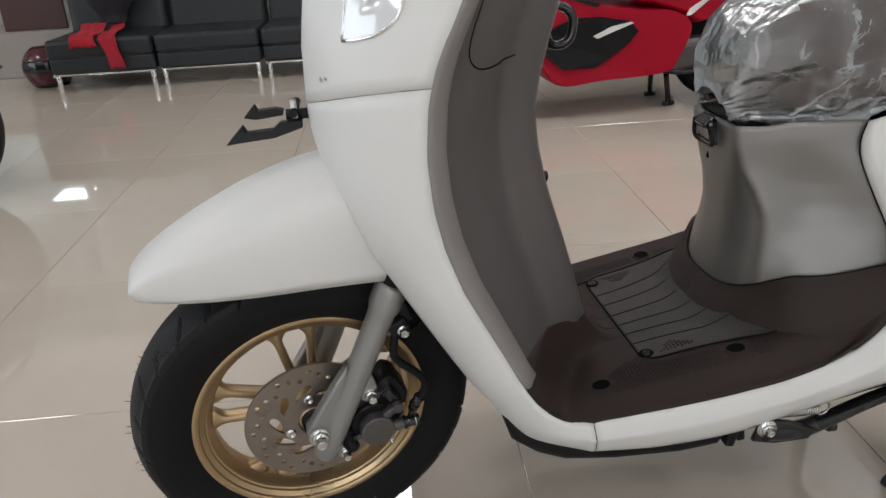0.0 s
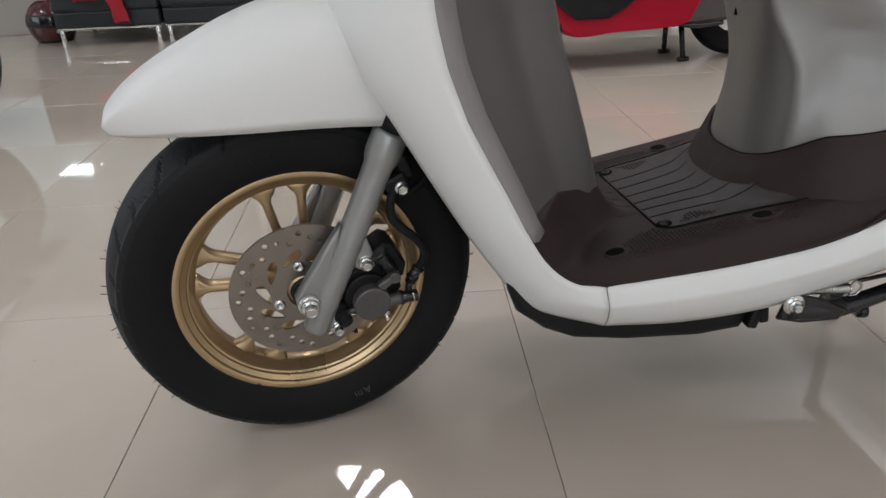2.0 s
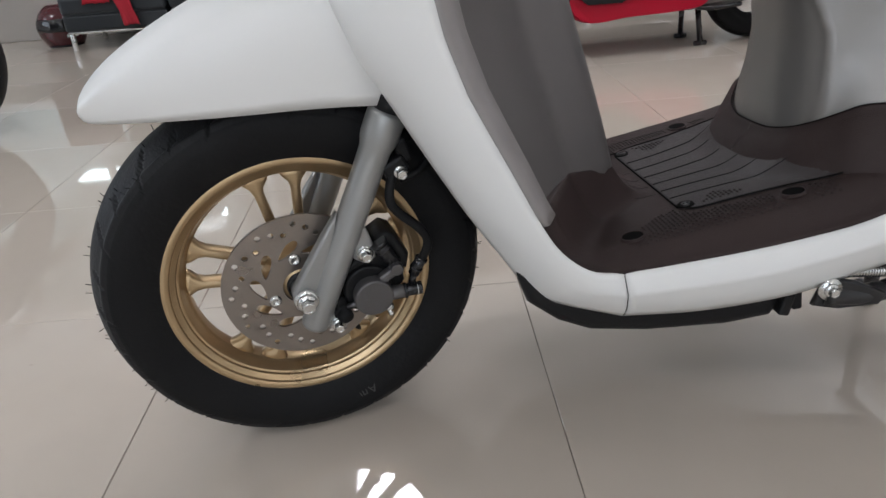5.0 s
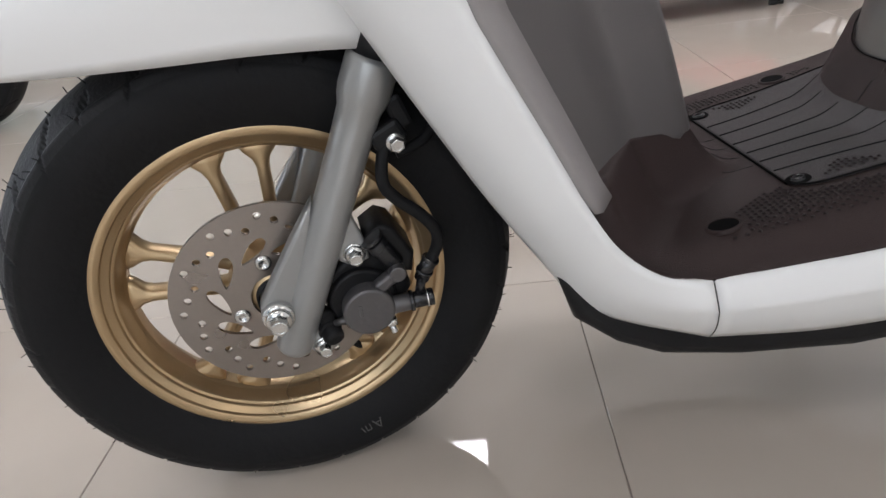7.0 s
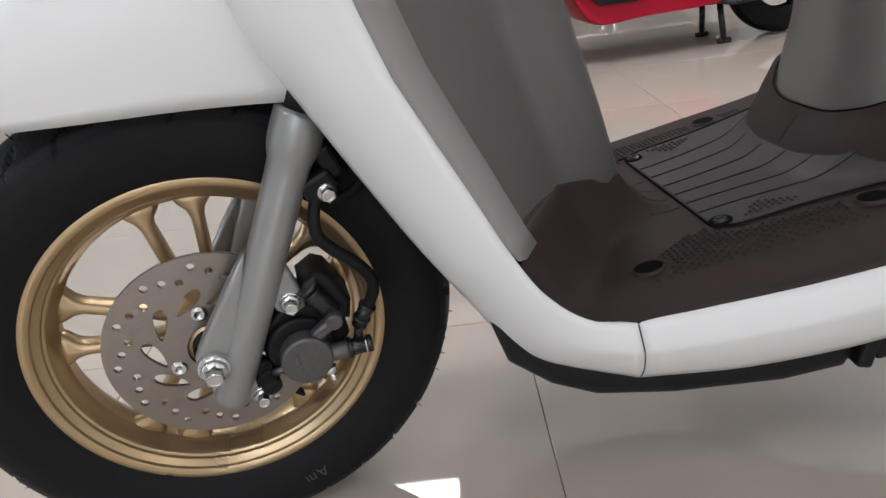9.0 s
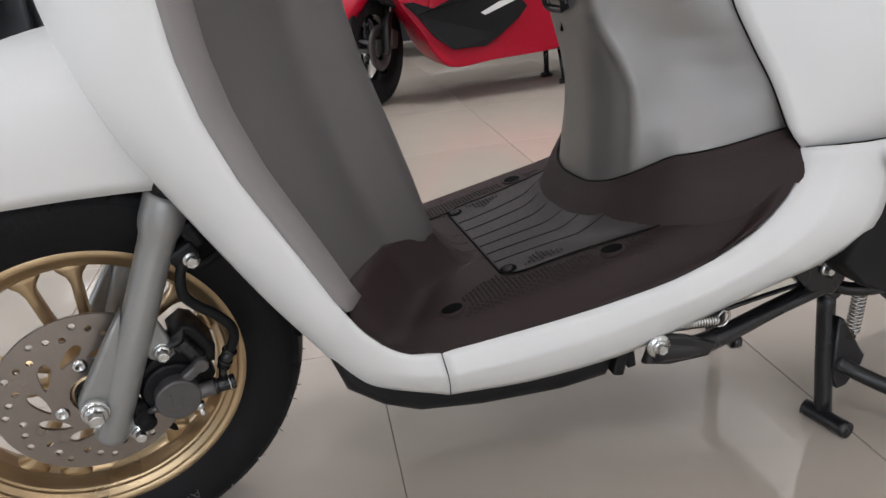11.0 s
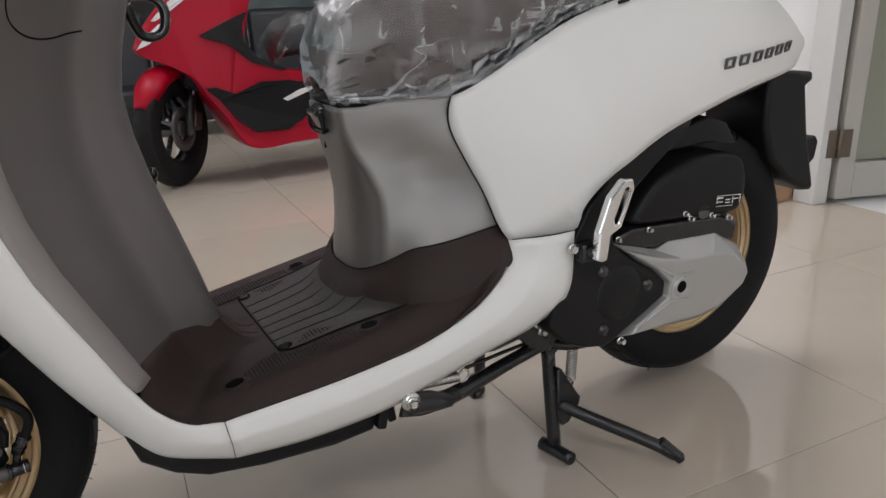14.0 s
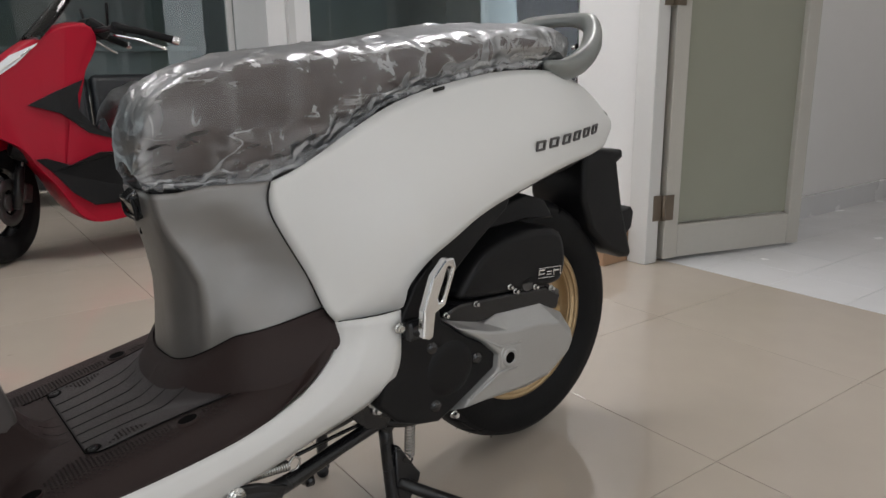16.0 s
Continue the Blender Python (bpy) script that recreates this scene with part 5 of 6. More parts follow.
# ---- brake disc ----
def disc():
    b = bmesh.new()
    loops = [[(0.0975 * math.cos(a), 0.0975 * math.sin(a)) for a in np.linspace(0, 2 * math.pi, 96, endpoint=False)], [(0.024 * math.cos(a), 0.024 * math.sin(a)) for a in np.linspace(0, 2 * math.pi, 40, endpoint=False)]]
    for k in range(36):
        a0 = 2 * math.pi * k / 36
        r = (0.0865, 0.0745, 0.0805)[k % 3]
        loops.append([(r * math.cos(a0) + 0.0037 * math.cos(q), r * math.sin(a0) + 0.0037 * math.sin(q)) for q in np.linspace(0, 2 * math.pi, 12, endpoint=False)])
    for k in range(10):
        a0 = 2 * math.pi * (k + 0.85) / 10
        c, s = math.cos(a0), math.sin(a0)
        lp = []
        for q in np.linspace(0, 2 * math.pi, 20, endpoint=False):
            u, w = 0.0168 * math.cos(q), 0.006 * math.sin(q) * (1 + 0.4 * math.cos(q))
            u, w = u * math.cos(-1.05) - w * math.sin(-1.05), u * math.sin(-1.05) + w * math.cos(-1.05)
            lp.append(((0.0525 + u) * c - w * s, (0.0525 + u) * s + w * c))
        loops.append(lp)
    es = []
    for lp in loops:
        vs = [b.verts.new((x, 0, z)) for x, z in lp]
        es += [b.edges.new((vs[i], vs[(i + 1) % len(vs)])) for i in range(len(vs))]
    bmesh.ops.triangle_fill(b, use_beauty=True, edges=es)
    r = bmesh.ops.extrude_face_region(b, geom=b.faces[:])
    bmesh.ops.translate(b, vec=(0, 0.004, 0), verts=[g for g in r["geom"] if isinstance(g, bmesh.types.BMVert)])
    return b


disc_ob = part("brake_disc", disc(), DISC, scooter, "drilled steel brake disc", m=WM @ Matrix.Translation((0, -0.047, 0)))
for deg in (97, 202, 322):
    a = radians(deg)
    part("disc_bolt", at(join(lathe([(0, -0.0008), (0.0032, -0.0008), (0.0036, -0.0028), (0.006, -0.0024), (0.0075, -0.0008), (0.008, 0)], 20)), Matrix.Translation((0.0385 * math.cos(a), -0.0475, 0.0385 * math.sin(a)))), ZINC, disc_ob, m=WM)
part("hub_ring", join(lathe([(0.022, -0.042), (0.0285, -0.0425), (0.03, -0.038)], 40), lathe([(0, -0.044), (0.016, -0.044), (0.018, -0.056), (0.02, -0.042)], 32)), BLACK, scooter, m=WM)
part("hub_spacer", rod((0, -0.04, 0), (0, -0.062, 0), 0.0125, 24), CALIPER, scooter, m=WM)


# ---- fork ----
def fork(y, side):
    top, bot = V(0.1215, y, 0.216), V(0.004, y, -0.047)
    d = (top - bot)
    secs = []
    f = d.normalized()
    e1 = V(0, 1, 0)
    e2 = f.cross(e1)
    for t, r in ((0, 0.0135), (0.012, 0.0165), (0.03, 0.0172), (0.5, 0.0178), (0.78, 0.018), (0.84, 0.0185), (0.875, 0.0215), (0.9, 0.0225), (0.985, 0.0225), (1.0, 0.021)):
        c = bot + d * t
        secs.append([c + (e1 * math.cos(q) + e2 * math.sin(q)) * r for q in np.linspace(0, 2 * math.pi, 28, endpoint=False)])
    tub = loft(secs, True, True)
    # axle lug and its two ribs
    lug = plate([(-0.0145, -0.004), (-0.0145, 0.01), (-0.006, 0.024), (0.026, 0.072), (0.05, 0.105), (0.03, 0.03), (0.012, -0.02), (-0.004, -0.018)], y - 0.009, y + 0.01, 0.004, 3)
    boss = rod((0, y - 0.013 * (1 if side < 0 else -1), 0), (0, y + 0.03 * (1 if side < 0 else -1), 0), 0.0155, 24, 0.002)
    return join(tub, lug, boss)


FM = WM @ Matrix.Translation((0, 0.017, 0))  # the left leg and what hangs on it
CM = WM @ Matrix.Translation((-0.002, 0.015, 0.010))  # the caliper
part("fork_leg", fork(-0.088, -1), FORK, scooter, "silver painted fork leg", m=FM)
part("fork_leg", fork(0.088, 1), FORK, scooter, "silver painted fork leg", m=WM @ Matrix.Translation((0, -0.017, 0)))
for s in (-1, 1):
    part("fork_seal", rod((0.121, s * 0.071, 0.214), (0.1285, s * 0.071, 0.232), 0.0185, 20), BLACK, scooter, m=WM)
    part("fork_stanchion", rod((0.1285, s * 0.071, 0.232), (0.19, s * 0.071, 0.365), 0.0135, 20), CHROME, scooter, m=WM)
part("axle_bolt", at(join(lathe([(0, -0.003), (0.0135, -0.003), (0.015, 0)], 24), at(bolt(0.0088, 0.014), Matrix.Translation((0, -0.003, 0)))), Matrix.Translation((0, -0.1015, 0))), ZINC, scooter, "zinc plated axle bolt", m=FM)

# ---- caliper, its bracket, hose and bolts ----
part("caliper_bracket", plate([(0.06, 0.095), (0.075, 0.1), (0.092, 0.04), (0.092, 0.026), (0.078, 0.02), (0.066, 0.028), (0.055, 0.06)], -0.09, -0.078, 0.003), FORK, scooter, m=CM)
part("caliper_bracket", plate([(0.02, -0.03), (0.05, -0.046), (0.052, -0.06), (0.04, -0.068), (0.026, -0.064), (0.012, -0.05)], -0.09, -0.078, 0.003), FORK, scooter, m=CM)
cal = join(plate([(0.045, -0.03), (0.052, 0.012), (0.07, 0.024), (0.1, 0.03), (0.122, 0.018), (0.128, -0.02), (0.112, -0.045), (0.075, -0.055), (0.052, -0.048)], -0.08, -0.03, 0.006, 3),
           plate([(0.09, 0.046), (0.107, 0.056), (0.118, 0.05), (0.134, 0.02), (0.13, 0.0), (0.116, 0.004)], -0.086, -0.04, 0.004, 2),
           rod((0.08, -0.06, -0.018), (0.08, -0.087, -0.018), 0.0315, 40, 0.003))
caliper_ob = part("caliper_body", cal, BLACK, scooter, "black brake caliper body", m=CM)
part("caliper_piston", join(rod((0.083, -0.07, -0.024), (0.083, -0.103, -0.024), 0.0245, 40, 0.0025), at(box(0.012, 0.0006, 0.003, 0.0002), pose(0.075, -0.1033, -0.02, 0, 90, 0)), rod((0.1, -0.092, -0.028), (0.1225, -0.092, -0.0275), 0.0088, 20, 0.001)), CALIPER, caliper_ob, "grey cast caliper cylinder", m=CM)
part("caliper_arm", join(at(box(0.03, 0.012, 0.0125, 0.003), pose(0.1065, -0.094, 0.004, 0, -33, 0)), rod((0.114, -0.088, 0.0115), (0.114, -0.105, 0.0115), 0.0078, 20, 0.001)), CALIPER, caliper_ob, "grey cast caliper arm", m=CM)
part("slide_pin", join(rod((0.0985, -0.09, 0.042), (0.1145, -0.088, 0.014), 0.0095, 20, 0.001), rod((0.0975, -0.09, 0.044), (0.0955, -0.09, 0.0475), 0.0115, 20, 0.001)), BPAINT, caliper_ob, m=CM)
part("pin_clip", tube([(0.0965 + 0.0105 * math.cos(a) * 0.87, -0.09 + 0.0105 * math.sin(a), 0.0455 + 0.0105 * math.cos(a) * 0.5) for a in np.linspace(-3.6, 0.4, 24)], 0.0009, 6), ZINC, caliper_ob, m=CM)
part("banjo_fitting", join(rod((0.1225, -0.092, -0.0275), (0.126, -0.092, -0.0275), 0.0102, 18, 0.0006), rod((0.126, -0.092, -0.0275), (0.14, -0.092, -0.0275), 0.0082, 18, 0.001), rod((0.14, -0.092, -0.0275), (0.1455, -0.092, -0.0275), 0.0095, 6, 0.001)), BPAINT, caliper_ob, m=CM)
part("fitting_washer", rod((0.1384, -0.092, -0.0275), (0.1398, -0.092, -0.0275), 0.0098, 20), ZINC, caliper_ob, m=CM)
part("bleed_nipple", join(rod((0.1025, -0.088, -0.045), (0.1025, -0.089, -0.052), 0.0062, 6, 0.0006), rod((0.1025, -0.089, -0.052), (0.104, -0.092, -0.06), 0.0032, 10, 0.0005)), ZINC, caliper_ob, m=CM)
part("rubber_boot", join(rod((0.041, -0.076, -0.038), (0.0475, -0.1, -0.048), 0.0098, 20, 0.004), rod((0.04, -0.075, -0.04), (0.0445, -0.09, -0.044), 0.0115, 20, 0.002)), RUBBER, caliper_ob, m=CM)
part("rubber_boot", rod((0.036, -0.07, -0.03), (0.044, -0.09, -0.03), 0.0085, 16, 0.003), RUBBER, caliper_ob, m=CM)
part("pad_pin", rod((0.05, -0.09, -0.036), (0.062, -0.095, -0.03), 0.0035, 10), CALIPER, caliper_ob, m=CM)
for x, y, z, r in ((0.0795, -0.09, 0.034, 0.0066), (0.036, -0.09, -0.058, 0.0062)):
    part("bolt_washer", at(lathe([(0, -0.0012), (r * 1.5, -0.0012), (r * 1.6, 0.0)], 24), Matrix.Translation((x, y, z))), ZINC, caliper_ob, m=CM)
    part("caliper_bolt", at(bolt(r, 0.012), Matrix.Translation((x, y, z))), ZINC, caliper_ob, m=CM)
hose = [(0.1325, -0.093, -0.019), (0.1375, -0.094, 0.0), (0.145, -0.097, 0.014), (0.1535, -0.1, 0.032), (0.1535, -0.101, 0.048), (0.142, -0.101, 0.066), (0.124, -0.1, 0.084), (0.114, -0.099, 0.1), (0.116, -0.095, 0.12), (0.124, -0.09, 0.135)]
part("brake_hose", tube(hose[1:], 0.0056, 12, 50), RUBBER, scooter, "black rubber brake hose", m=CM)
part("hose_crimp", join(tube(hose[:2], 0.0045, 12), tube([(0.1362, -0.0937, -0.004), (0.1415, -0.0955, 0.008), (0.147, -0.0975, 0.018)], 0.0072, 14), rod((0.1458, -0.097, 0.0155), (0.1468, -0.0974, 0.0175), 0.0084, 14), rod((0.1392, -0.0946, 0.003), (0.1402, -0.095, 0.0052), 0.0084, 14)), BPAINT, scooter, m=CM)
part("hose_clamp", join(at(box(0.03, 0.016, 0.02, 0.004), pose(0.124, -0.088, 0.14, 0, -25, 0)), at(box(0.016, 0.014, 0.03, 0.004), pose(0.136, -0.085, 0.158, 0, -20, 0))), BLACK, scooter, m=CM)
part("clamp_bolt", at(bolt(0.0065, 0.01), Matrix.Translation((0.13, -0.094, 0.134))), ZINC, scooter, m=CM)
part("brake_hose", tube([(0.13, -0.085, 0.12), (0.16, -0.08, 0.13), (0.19, -0.06, 0.17), (0.2, -0.04, 0.22)], 0.005, 10, 20), RUBBER, scooter, m=CM)


# ---- front fender ----
def fender():
    top = [(-0.195, 0.241), (-0.1915, 0.257), (-0.166, 0.282), (-0.124, 0.309), (-0.055, 0.343), (0.007, 0.365), (0.052, 0.375), (0.1, 0.38), (0.15, 0.372)]
    low = [(-0.191, 0.234), (-0.186, 0.2325), (-0.168, 0.2335), (-0.125, 0.2345), (-0.05, 0.2335), (0.02, 0.232), (0.07, 0.229), (0.11, 0.225), (0.15, 0.22)]
    wid = [0.024, 0.038, 0.054, 0.066, 0.075, 0.078, 0.079, 0.079, 0.078]
    t, l = curve([(a[0], a[1], w) for a, w in zip(top, wid)], 40), curve(low, 40)
    secs = []
    for a, b in zip(t, l):
        w, h = a[2], a[1] - b[1]
        left = [V(b[0] + 0.002, -w + 0.006, b[1] + 0.003), V(b[0], -w, b[1]), V(b[0] * 0.7 + a[0] * 0.3, -w * 1.03, b[1] + h * 0.35), V(b[0] * 0.4 + a[0] * 0.6, -w * 0.99, b[1] + h * 0.6), V(a[0], -w * 0.9, b[1] + h * 0.76), V(a[0], -w * 0.8, b[1] + h * 0.825), V(a[0], -w * 0.44, b[1] + h * 0.955), V(a[0], 0, a[1])]
        left = [left[0]] + [Vector(p) for p in curve(left[1:], 15)]
        secs.append(left + [V(p.x, -p.y, p.z) for p in left[-2::-1]])
    return loft(secs)


part("front_fender", fender(), WHITE, scooter, "pearl white front fender", m=WM, solid=0.003, up=(0, 0, 1))
part("wheel_well", plate([(0.175, 0.44), (0.21, 0.37), (0.262, 0.275), (0.3, 0.285), (0.31, 0.33), (0.29, 0.37), (0.25, 0.45), (0.21, 0.54), (0.19, 0.62), (0.12, 0.62)], -0.112, 0.112, 0.01), DARK, scooter, "black plastic inner wheel well")
# registration plate bracket at the nose
def bracket_at(pts):
    return [(0.03 + (u - 175) * 0.0005, 0.66 - (v - 30) * 0.0005) for u, v in pts]


for outline, y0 in (([(0, 85), (43, 43), (52, 60), (118, 57), (135, 42), (190, 40), (190, 57), (120, 76), (28, 82)], -0.026), ([(38, 42), (66, 13), (75, 27), (120, 24), (140, 30), (138, 42), (68, 48)], 0.012)):
    prong = plate(bracket_at(outline), y0, y0 + 0.014)
    for v in prong.verts:
        v.co.y += 0.35 * (v.co.z - 0.645)
    part("plate_bracket_arm", prong, BLACK, scooter, "black forked plate bracket", bevel=0.001)
part("bracket_stem", join(rod((0.06, -0.006, 0.66), (0.018, -0.006, 0.66), 0.007, 12), rod((0.03, -0.04, 0.668), (0.03, 0.03, 0.668), 0.005, 10)), BLACK, scooter)
part("bracket_bolt", rod((0.03, -0.026, 0.66), (0.03, -0.026, 0.682), 0.004, 8), ZINC, scooter)

# ---- stands ----
part("centre_stand_leg", join(tube([(0.9, -0.112, 0.2), (0.903, -0.12, 0.1), (0.905, -0.13, 0.012)], 0.0115, 14, 8), tube([(0.893, -0.108, 0.013), (0.902, -0.135, 0.0115), (0.908, -0.172, 0.0125)], 0.0115, 12, 10)), BPAINT, scooter, "black steel centre stand leg")
part("centre_stand_leg", join(tube([(0.9, 0.112, 0.2), (0.903, 0.115, 0.1), (0.905, 0.118, 0.012)], 0.0115, 14, 8), tube([(0.893, 0.1, 0.013), (0.9, 0.12, 0.0115), (0.908, 0.15, 0.0125)], 0.0115, 12, 10)), BPAINT, scooter)
part("stand_web", plate([(0.905, 0.165), (0.915, 0.16), (0.945, 0.112), (0.955, 0.098), (0.952, 0.085), (0.932, 0.055), (0.918, 0.052), (0.908, 0.07)], -0.135, -0.121, 0.003), BPAINT, scooter)
part("stand_lever", join(tube([(0.912, -0.128, 0.096), (0.94, -0.147, 0.078), (0.982, -0.192, 0.059), (1.03, -0.242, 0.037), (1.052, -0.26, 0.022)], 0.0105, 14, 24), at(box(0.05, 0.02, 0.016, 0.005), pose(1.047, -0.256, 0.03, 0, 40, -42))), BPAINT, scooter, "black steel stand lever")
part("stand_cross_tube", rod((0.9, -0.125, 0.2), (0.9, 0.125, 0.2), 0.013, 16), BPAINT, scooter)
part("stand_spring", spring((0.948, -0.118, 0.196), (0.944, -0.118, 0.128), 0.0082, 0.0016, 13), ZINC, scooter, "zinc coil spring")
part("spring_hook", tube([(0.944, -0.118, 0.128), (0.95, -0.118, 0.118), (0.942, -0.118, 0.112), (0.936, -0.12, 0.12)], 0.002, 6, 12), BPAINT, scooter)
part("engine_hanger", tube([(0.885, -0.12, 0.215), (0.92, -0.13, 0.202), (0.965, -0.135, 0.2), (1.01, -0.13, 0.216)], 0.009, 10, 20), BPAINT, scooter)
part("side_stand", join(tube([(0.612, -0.185, 0.212), (0.66, -0.178, 0.203), (0.71, -0.165, 0.2), (0.8, -0.14, 0.205), (0.875, -0.128, 0.214)], [0.012, 0.0125, 0.0115, 0.011, 0.011], 14, 30), plate([(0.598, 0.2), (0.61, 0.236), (0.65, 0.225), (0.69, 0.206), (0.68, 0.192), (0.63, 0.192)], -0.188, -0.178, 0.003), rod((0.715, -0.165, 0.2), (0.735, -0.15, 0.178), 0.007, 10), rod((0.735, -0.15, 0.178), (0.745, -0.15, 0.177), 0.009, 10)), BPAINT, scooter, "black steel side stand, folded up")
part("stand_pivot_washer", at(lathe([(0, -0.003), (0.0135, -0.003), (0.014, 0)], 28), pose(0.614, -0.189, 0.222)), ZINC, scooter)
part("stand_pivot_bolt", at(bolt(0.006, 0.009), pose(0.614, -0.192, 0.222)), ZINC, scooter)
part("side_spring", spring((0.638, -0.176, 0.236), (0.702, -0.165, 0.224), 0.0068, 0.0014, 16), ZINC, scooter, "zinc coil spring")
part("spring_eye", tube([(0.702, -0.165, 0.224), (0.712, -0.163, 0.232), (0.722, -0.162, 0.224), (0.716, -0.162, 0.212), (0.706, -0.163, 0.212)], 0.0018, 6, 20), ZINC, scooter)
part("stand_rod", tube([(0.72, -0.155, 0.228), (0.8, -0.135, 0.224), (0.885, -0.12, 0.222)], 0.003, 8, 10), BPAINT, scooter)
part("tray_clip", at(box(0.014, 0.02, 0.03, 0.003), pose(0.582, -0.155, 0.19, 0, 12, 0)), BLACK, scooter)
part("tray_clip", at(box(0.012, 0.02, 0.026, 0.003), pose(0.597, -0.15, 0.192, 0, -8, 0)), BLACK, scooter)
part("frame_tube", join(tube([(0.6, -0.12, 0.24), (0.72, -0.12, 0.235), (0.83, -0.12, 0.26), (0.9, -0.12, 0.32)], 0.013, 12, 24), tube([(0.6, 0.12, 0.24), (0.72, 0.12, 0.235), (0.83, 0.12, 0.26), (0.9, 0.12, 0.32)], 0.013, 12, 24)), BPAINT, scooter)
part("crankcase", join(at(box(0.16, 0.2, 0.12, 0.02, 3), pose(0.86, 0.0, 0.27, 0, -10, 0)), at(box(0.06, 0.16, 0.1, 0.01), pose(0.77, 0.0, 0.26))), CALIPER, scooter, "grey cast engine crankcase")
for z in (0.246, 0.26):
    part("hanger_bolt", at(bolt(0.0055, 0.01), pose(0.866 - (z - 0.246) * 0.5, -0.142, z)), ZINC, scooter)
part("engine_bracket", plate([(0.82, 0.25), (0.85, 0.275), (0.88, 0.265), (0.9, 0.225), (0.885, 0.205), (0.85, 0.215)], -0.14, -0.118, 0.003), BPAINT, scooter)
# closed top of the steering head and plain handlebar, above the view
part("steering_cover", at(box(0.16, 0.2, 0.1, 0.04, 3), pose(0.24, 0, 0.97, 0, 20, 0)), WHITE, scooter)
part("handlebar", tube([(0.33, -0.3, 1.0), (0.27, -0.1, 0.98), (0.27, 0.1, 0.98), (0.33, 0.3, 1.0)], 0.011, 10, 20), BLACK, scooter)


# ---- clear wrap over the seat ----
def film_lift(p):
    """Height of the loose film over the seat: long straight folds and a little slack."""
    f = noise.noise(V(p.x * 7, p.y * 7 + 3, p.z * 10))
    a = 1 - abs(noise.noise(V(p.x * 7 + p.z * 14, p.y * 9, p.z * 5 - p.x * 4)))
    b = 1 - abs(noise.noise(V(p.x * 16 - p.z * 20 + 4, p.y * 16 + 7, p.z * 8)))
    c = noise.noise(V(p.x * 48, p.y * 48, p.z * 52))
    return 0.004 + 0.004 * max(0, f) + 0.0055 * a**9 + 0.003 * b**9 + 0.0007 * c


def seat_wrap():
    noise.seed_set(4)
    cols = 141
    secs = []
    for s in SEAT_SECS:
        secs.append([Vector(p) for p in curve([tuple(p) for p in s], cols)])
    fine = []
    for a, b in zip(secs[:-1], secs[1:]):
        for t in (0, 0.33, 0.67):
            fine.append([p.lerp(q, t) for p, q in zip(a, b)])
    fine.append(secs[-1])
    half = cols // 2
    out = []
    for row in fine:
        mid = V(row[half].x, 0, (row[0].z + row[half].z) / 2)
        new_row = []
        for j, p in enumerate(row):
            d = p - mid
            d = d.normalized() if d.length > 1e-6 else V(0, 0, 1)
            front = smooth01((0.66 - p.x) / 0.07)
            pleat = 0.0007 * front * math.sin(j * 1.1 + p.x * 30 + 2 * noise.noise(V(p.x * 20, j * 0.1, 0)))
            new_row.append(p + d * (film_lift(p) + pleat) + V(-0.008 * front, 0, 0))
        out.append(new_row)
    return loft(out), [r[:9] for r in out], [r[::-1][:9] for r in out]


wrap = thing("plastic_seat_wrap", "crinkled clear plastic film wrapped round the scooter seat", "plastic wrap")
film_bm, hem_l, hem_r = seat_wrap()
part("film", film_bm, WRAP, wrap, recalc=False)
for k, hem in enumerate((hem_l, hem_r)):
    sgn = -1 if k == 0 else 1
    rows = []
    for i, strip_ in enumerate(hem):
        n1 = noise.noise(V(i * 0.21, sgn, 2))
        n2 = noise.noise(V(i * 0.55, sgn, 5))
        ln = 0.012 + 0.008 * n1 + 0.004 * n2
        p = strip_[0]
        up_ = [q + V(0, sgn * (0.0015 + 0.0012 * math.sin(k * 1.7 + i * 0.6)), 0) for k, q in enumerate(strip_[:0:-1][(3 if n1 < 0 else 1):])]
        up_ = [up_[min(k, len(up_) - 1)] for k in range(6)]
        rows.append(up_ + [p + V(0.002 * n2, sgn * (0.001 + 0.006 * math.sin(u * 3.0) + 0.005 * n2 * u), -ln * u + 0.004) for u in (0, 0.33, 0.67, 1.0)])
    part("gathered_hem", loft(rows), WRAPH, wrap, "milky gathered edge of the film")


# ---------- sofas along the back ----------
def sofa():
    e = thing("sofa", "black leatherette armless sofa seat on a chrome frame", "sofa", "waiting sofas")
    w, d = 0.632, 0.56
    part("seat_cushion", box(w, d, 0.11, 0.026, 4), LEATHER, e, m=Matrix.Translation((w / 2, d / 2, 0.257)))
    part("seat_base", box(w - 0.006, d - 0.01, 0.098, 0.016, 3), LEATHER, e, m=Matrix.Translation((w / 2, d / 2 + 0.004, 0.158)))
    part("backrest", box(w - 0.004, 0.15, 0.5, 0.045, 4), LEATHER, e, m=pose(w / 2, d - 0.015, 0.5, -7, 0, 0))
    part("seat_piping", tube([(0.03, 0.008, 0.207), (w - 0.03, 0.008, 0.207)], 0.0035, 6), LEATHER, e)
    part("front_rail", at(box(w - 0.02, 0.022, 0.012, 0.003), Matrix.Translation((w / 2, 0.03, 0.101))), CHROME, e, "polished chrome frame rail")
    part("back_rail", at(box(w - 0.02, 0.022, 0.012, 0.003), Matrix.Translation((w / 2, d - 0.05, 0.101))), CHROME, e)
    for x in (0.03, w - 0.03):
        for y in (0.03, d - 0.05):
            part("leg", rod((x, y, 0.0), (x, y, 0.096), 0.016, 16, 0.002), CHROME, e)
    return e


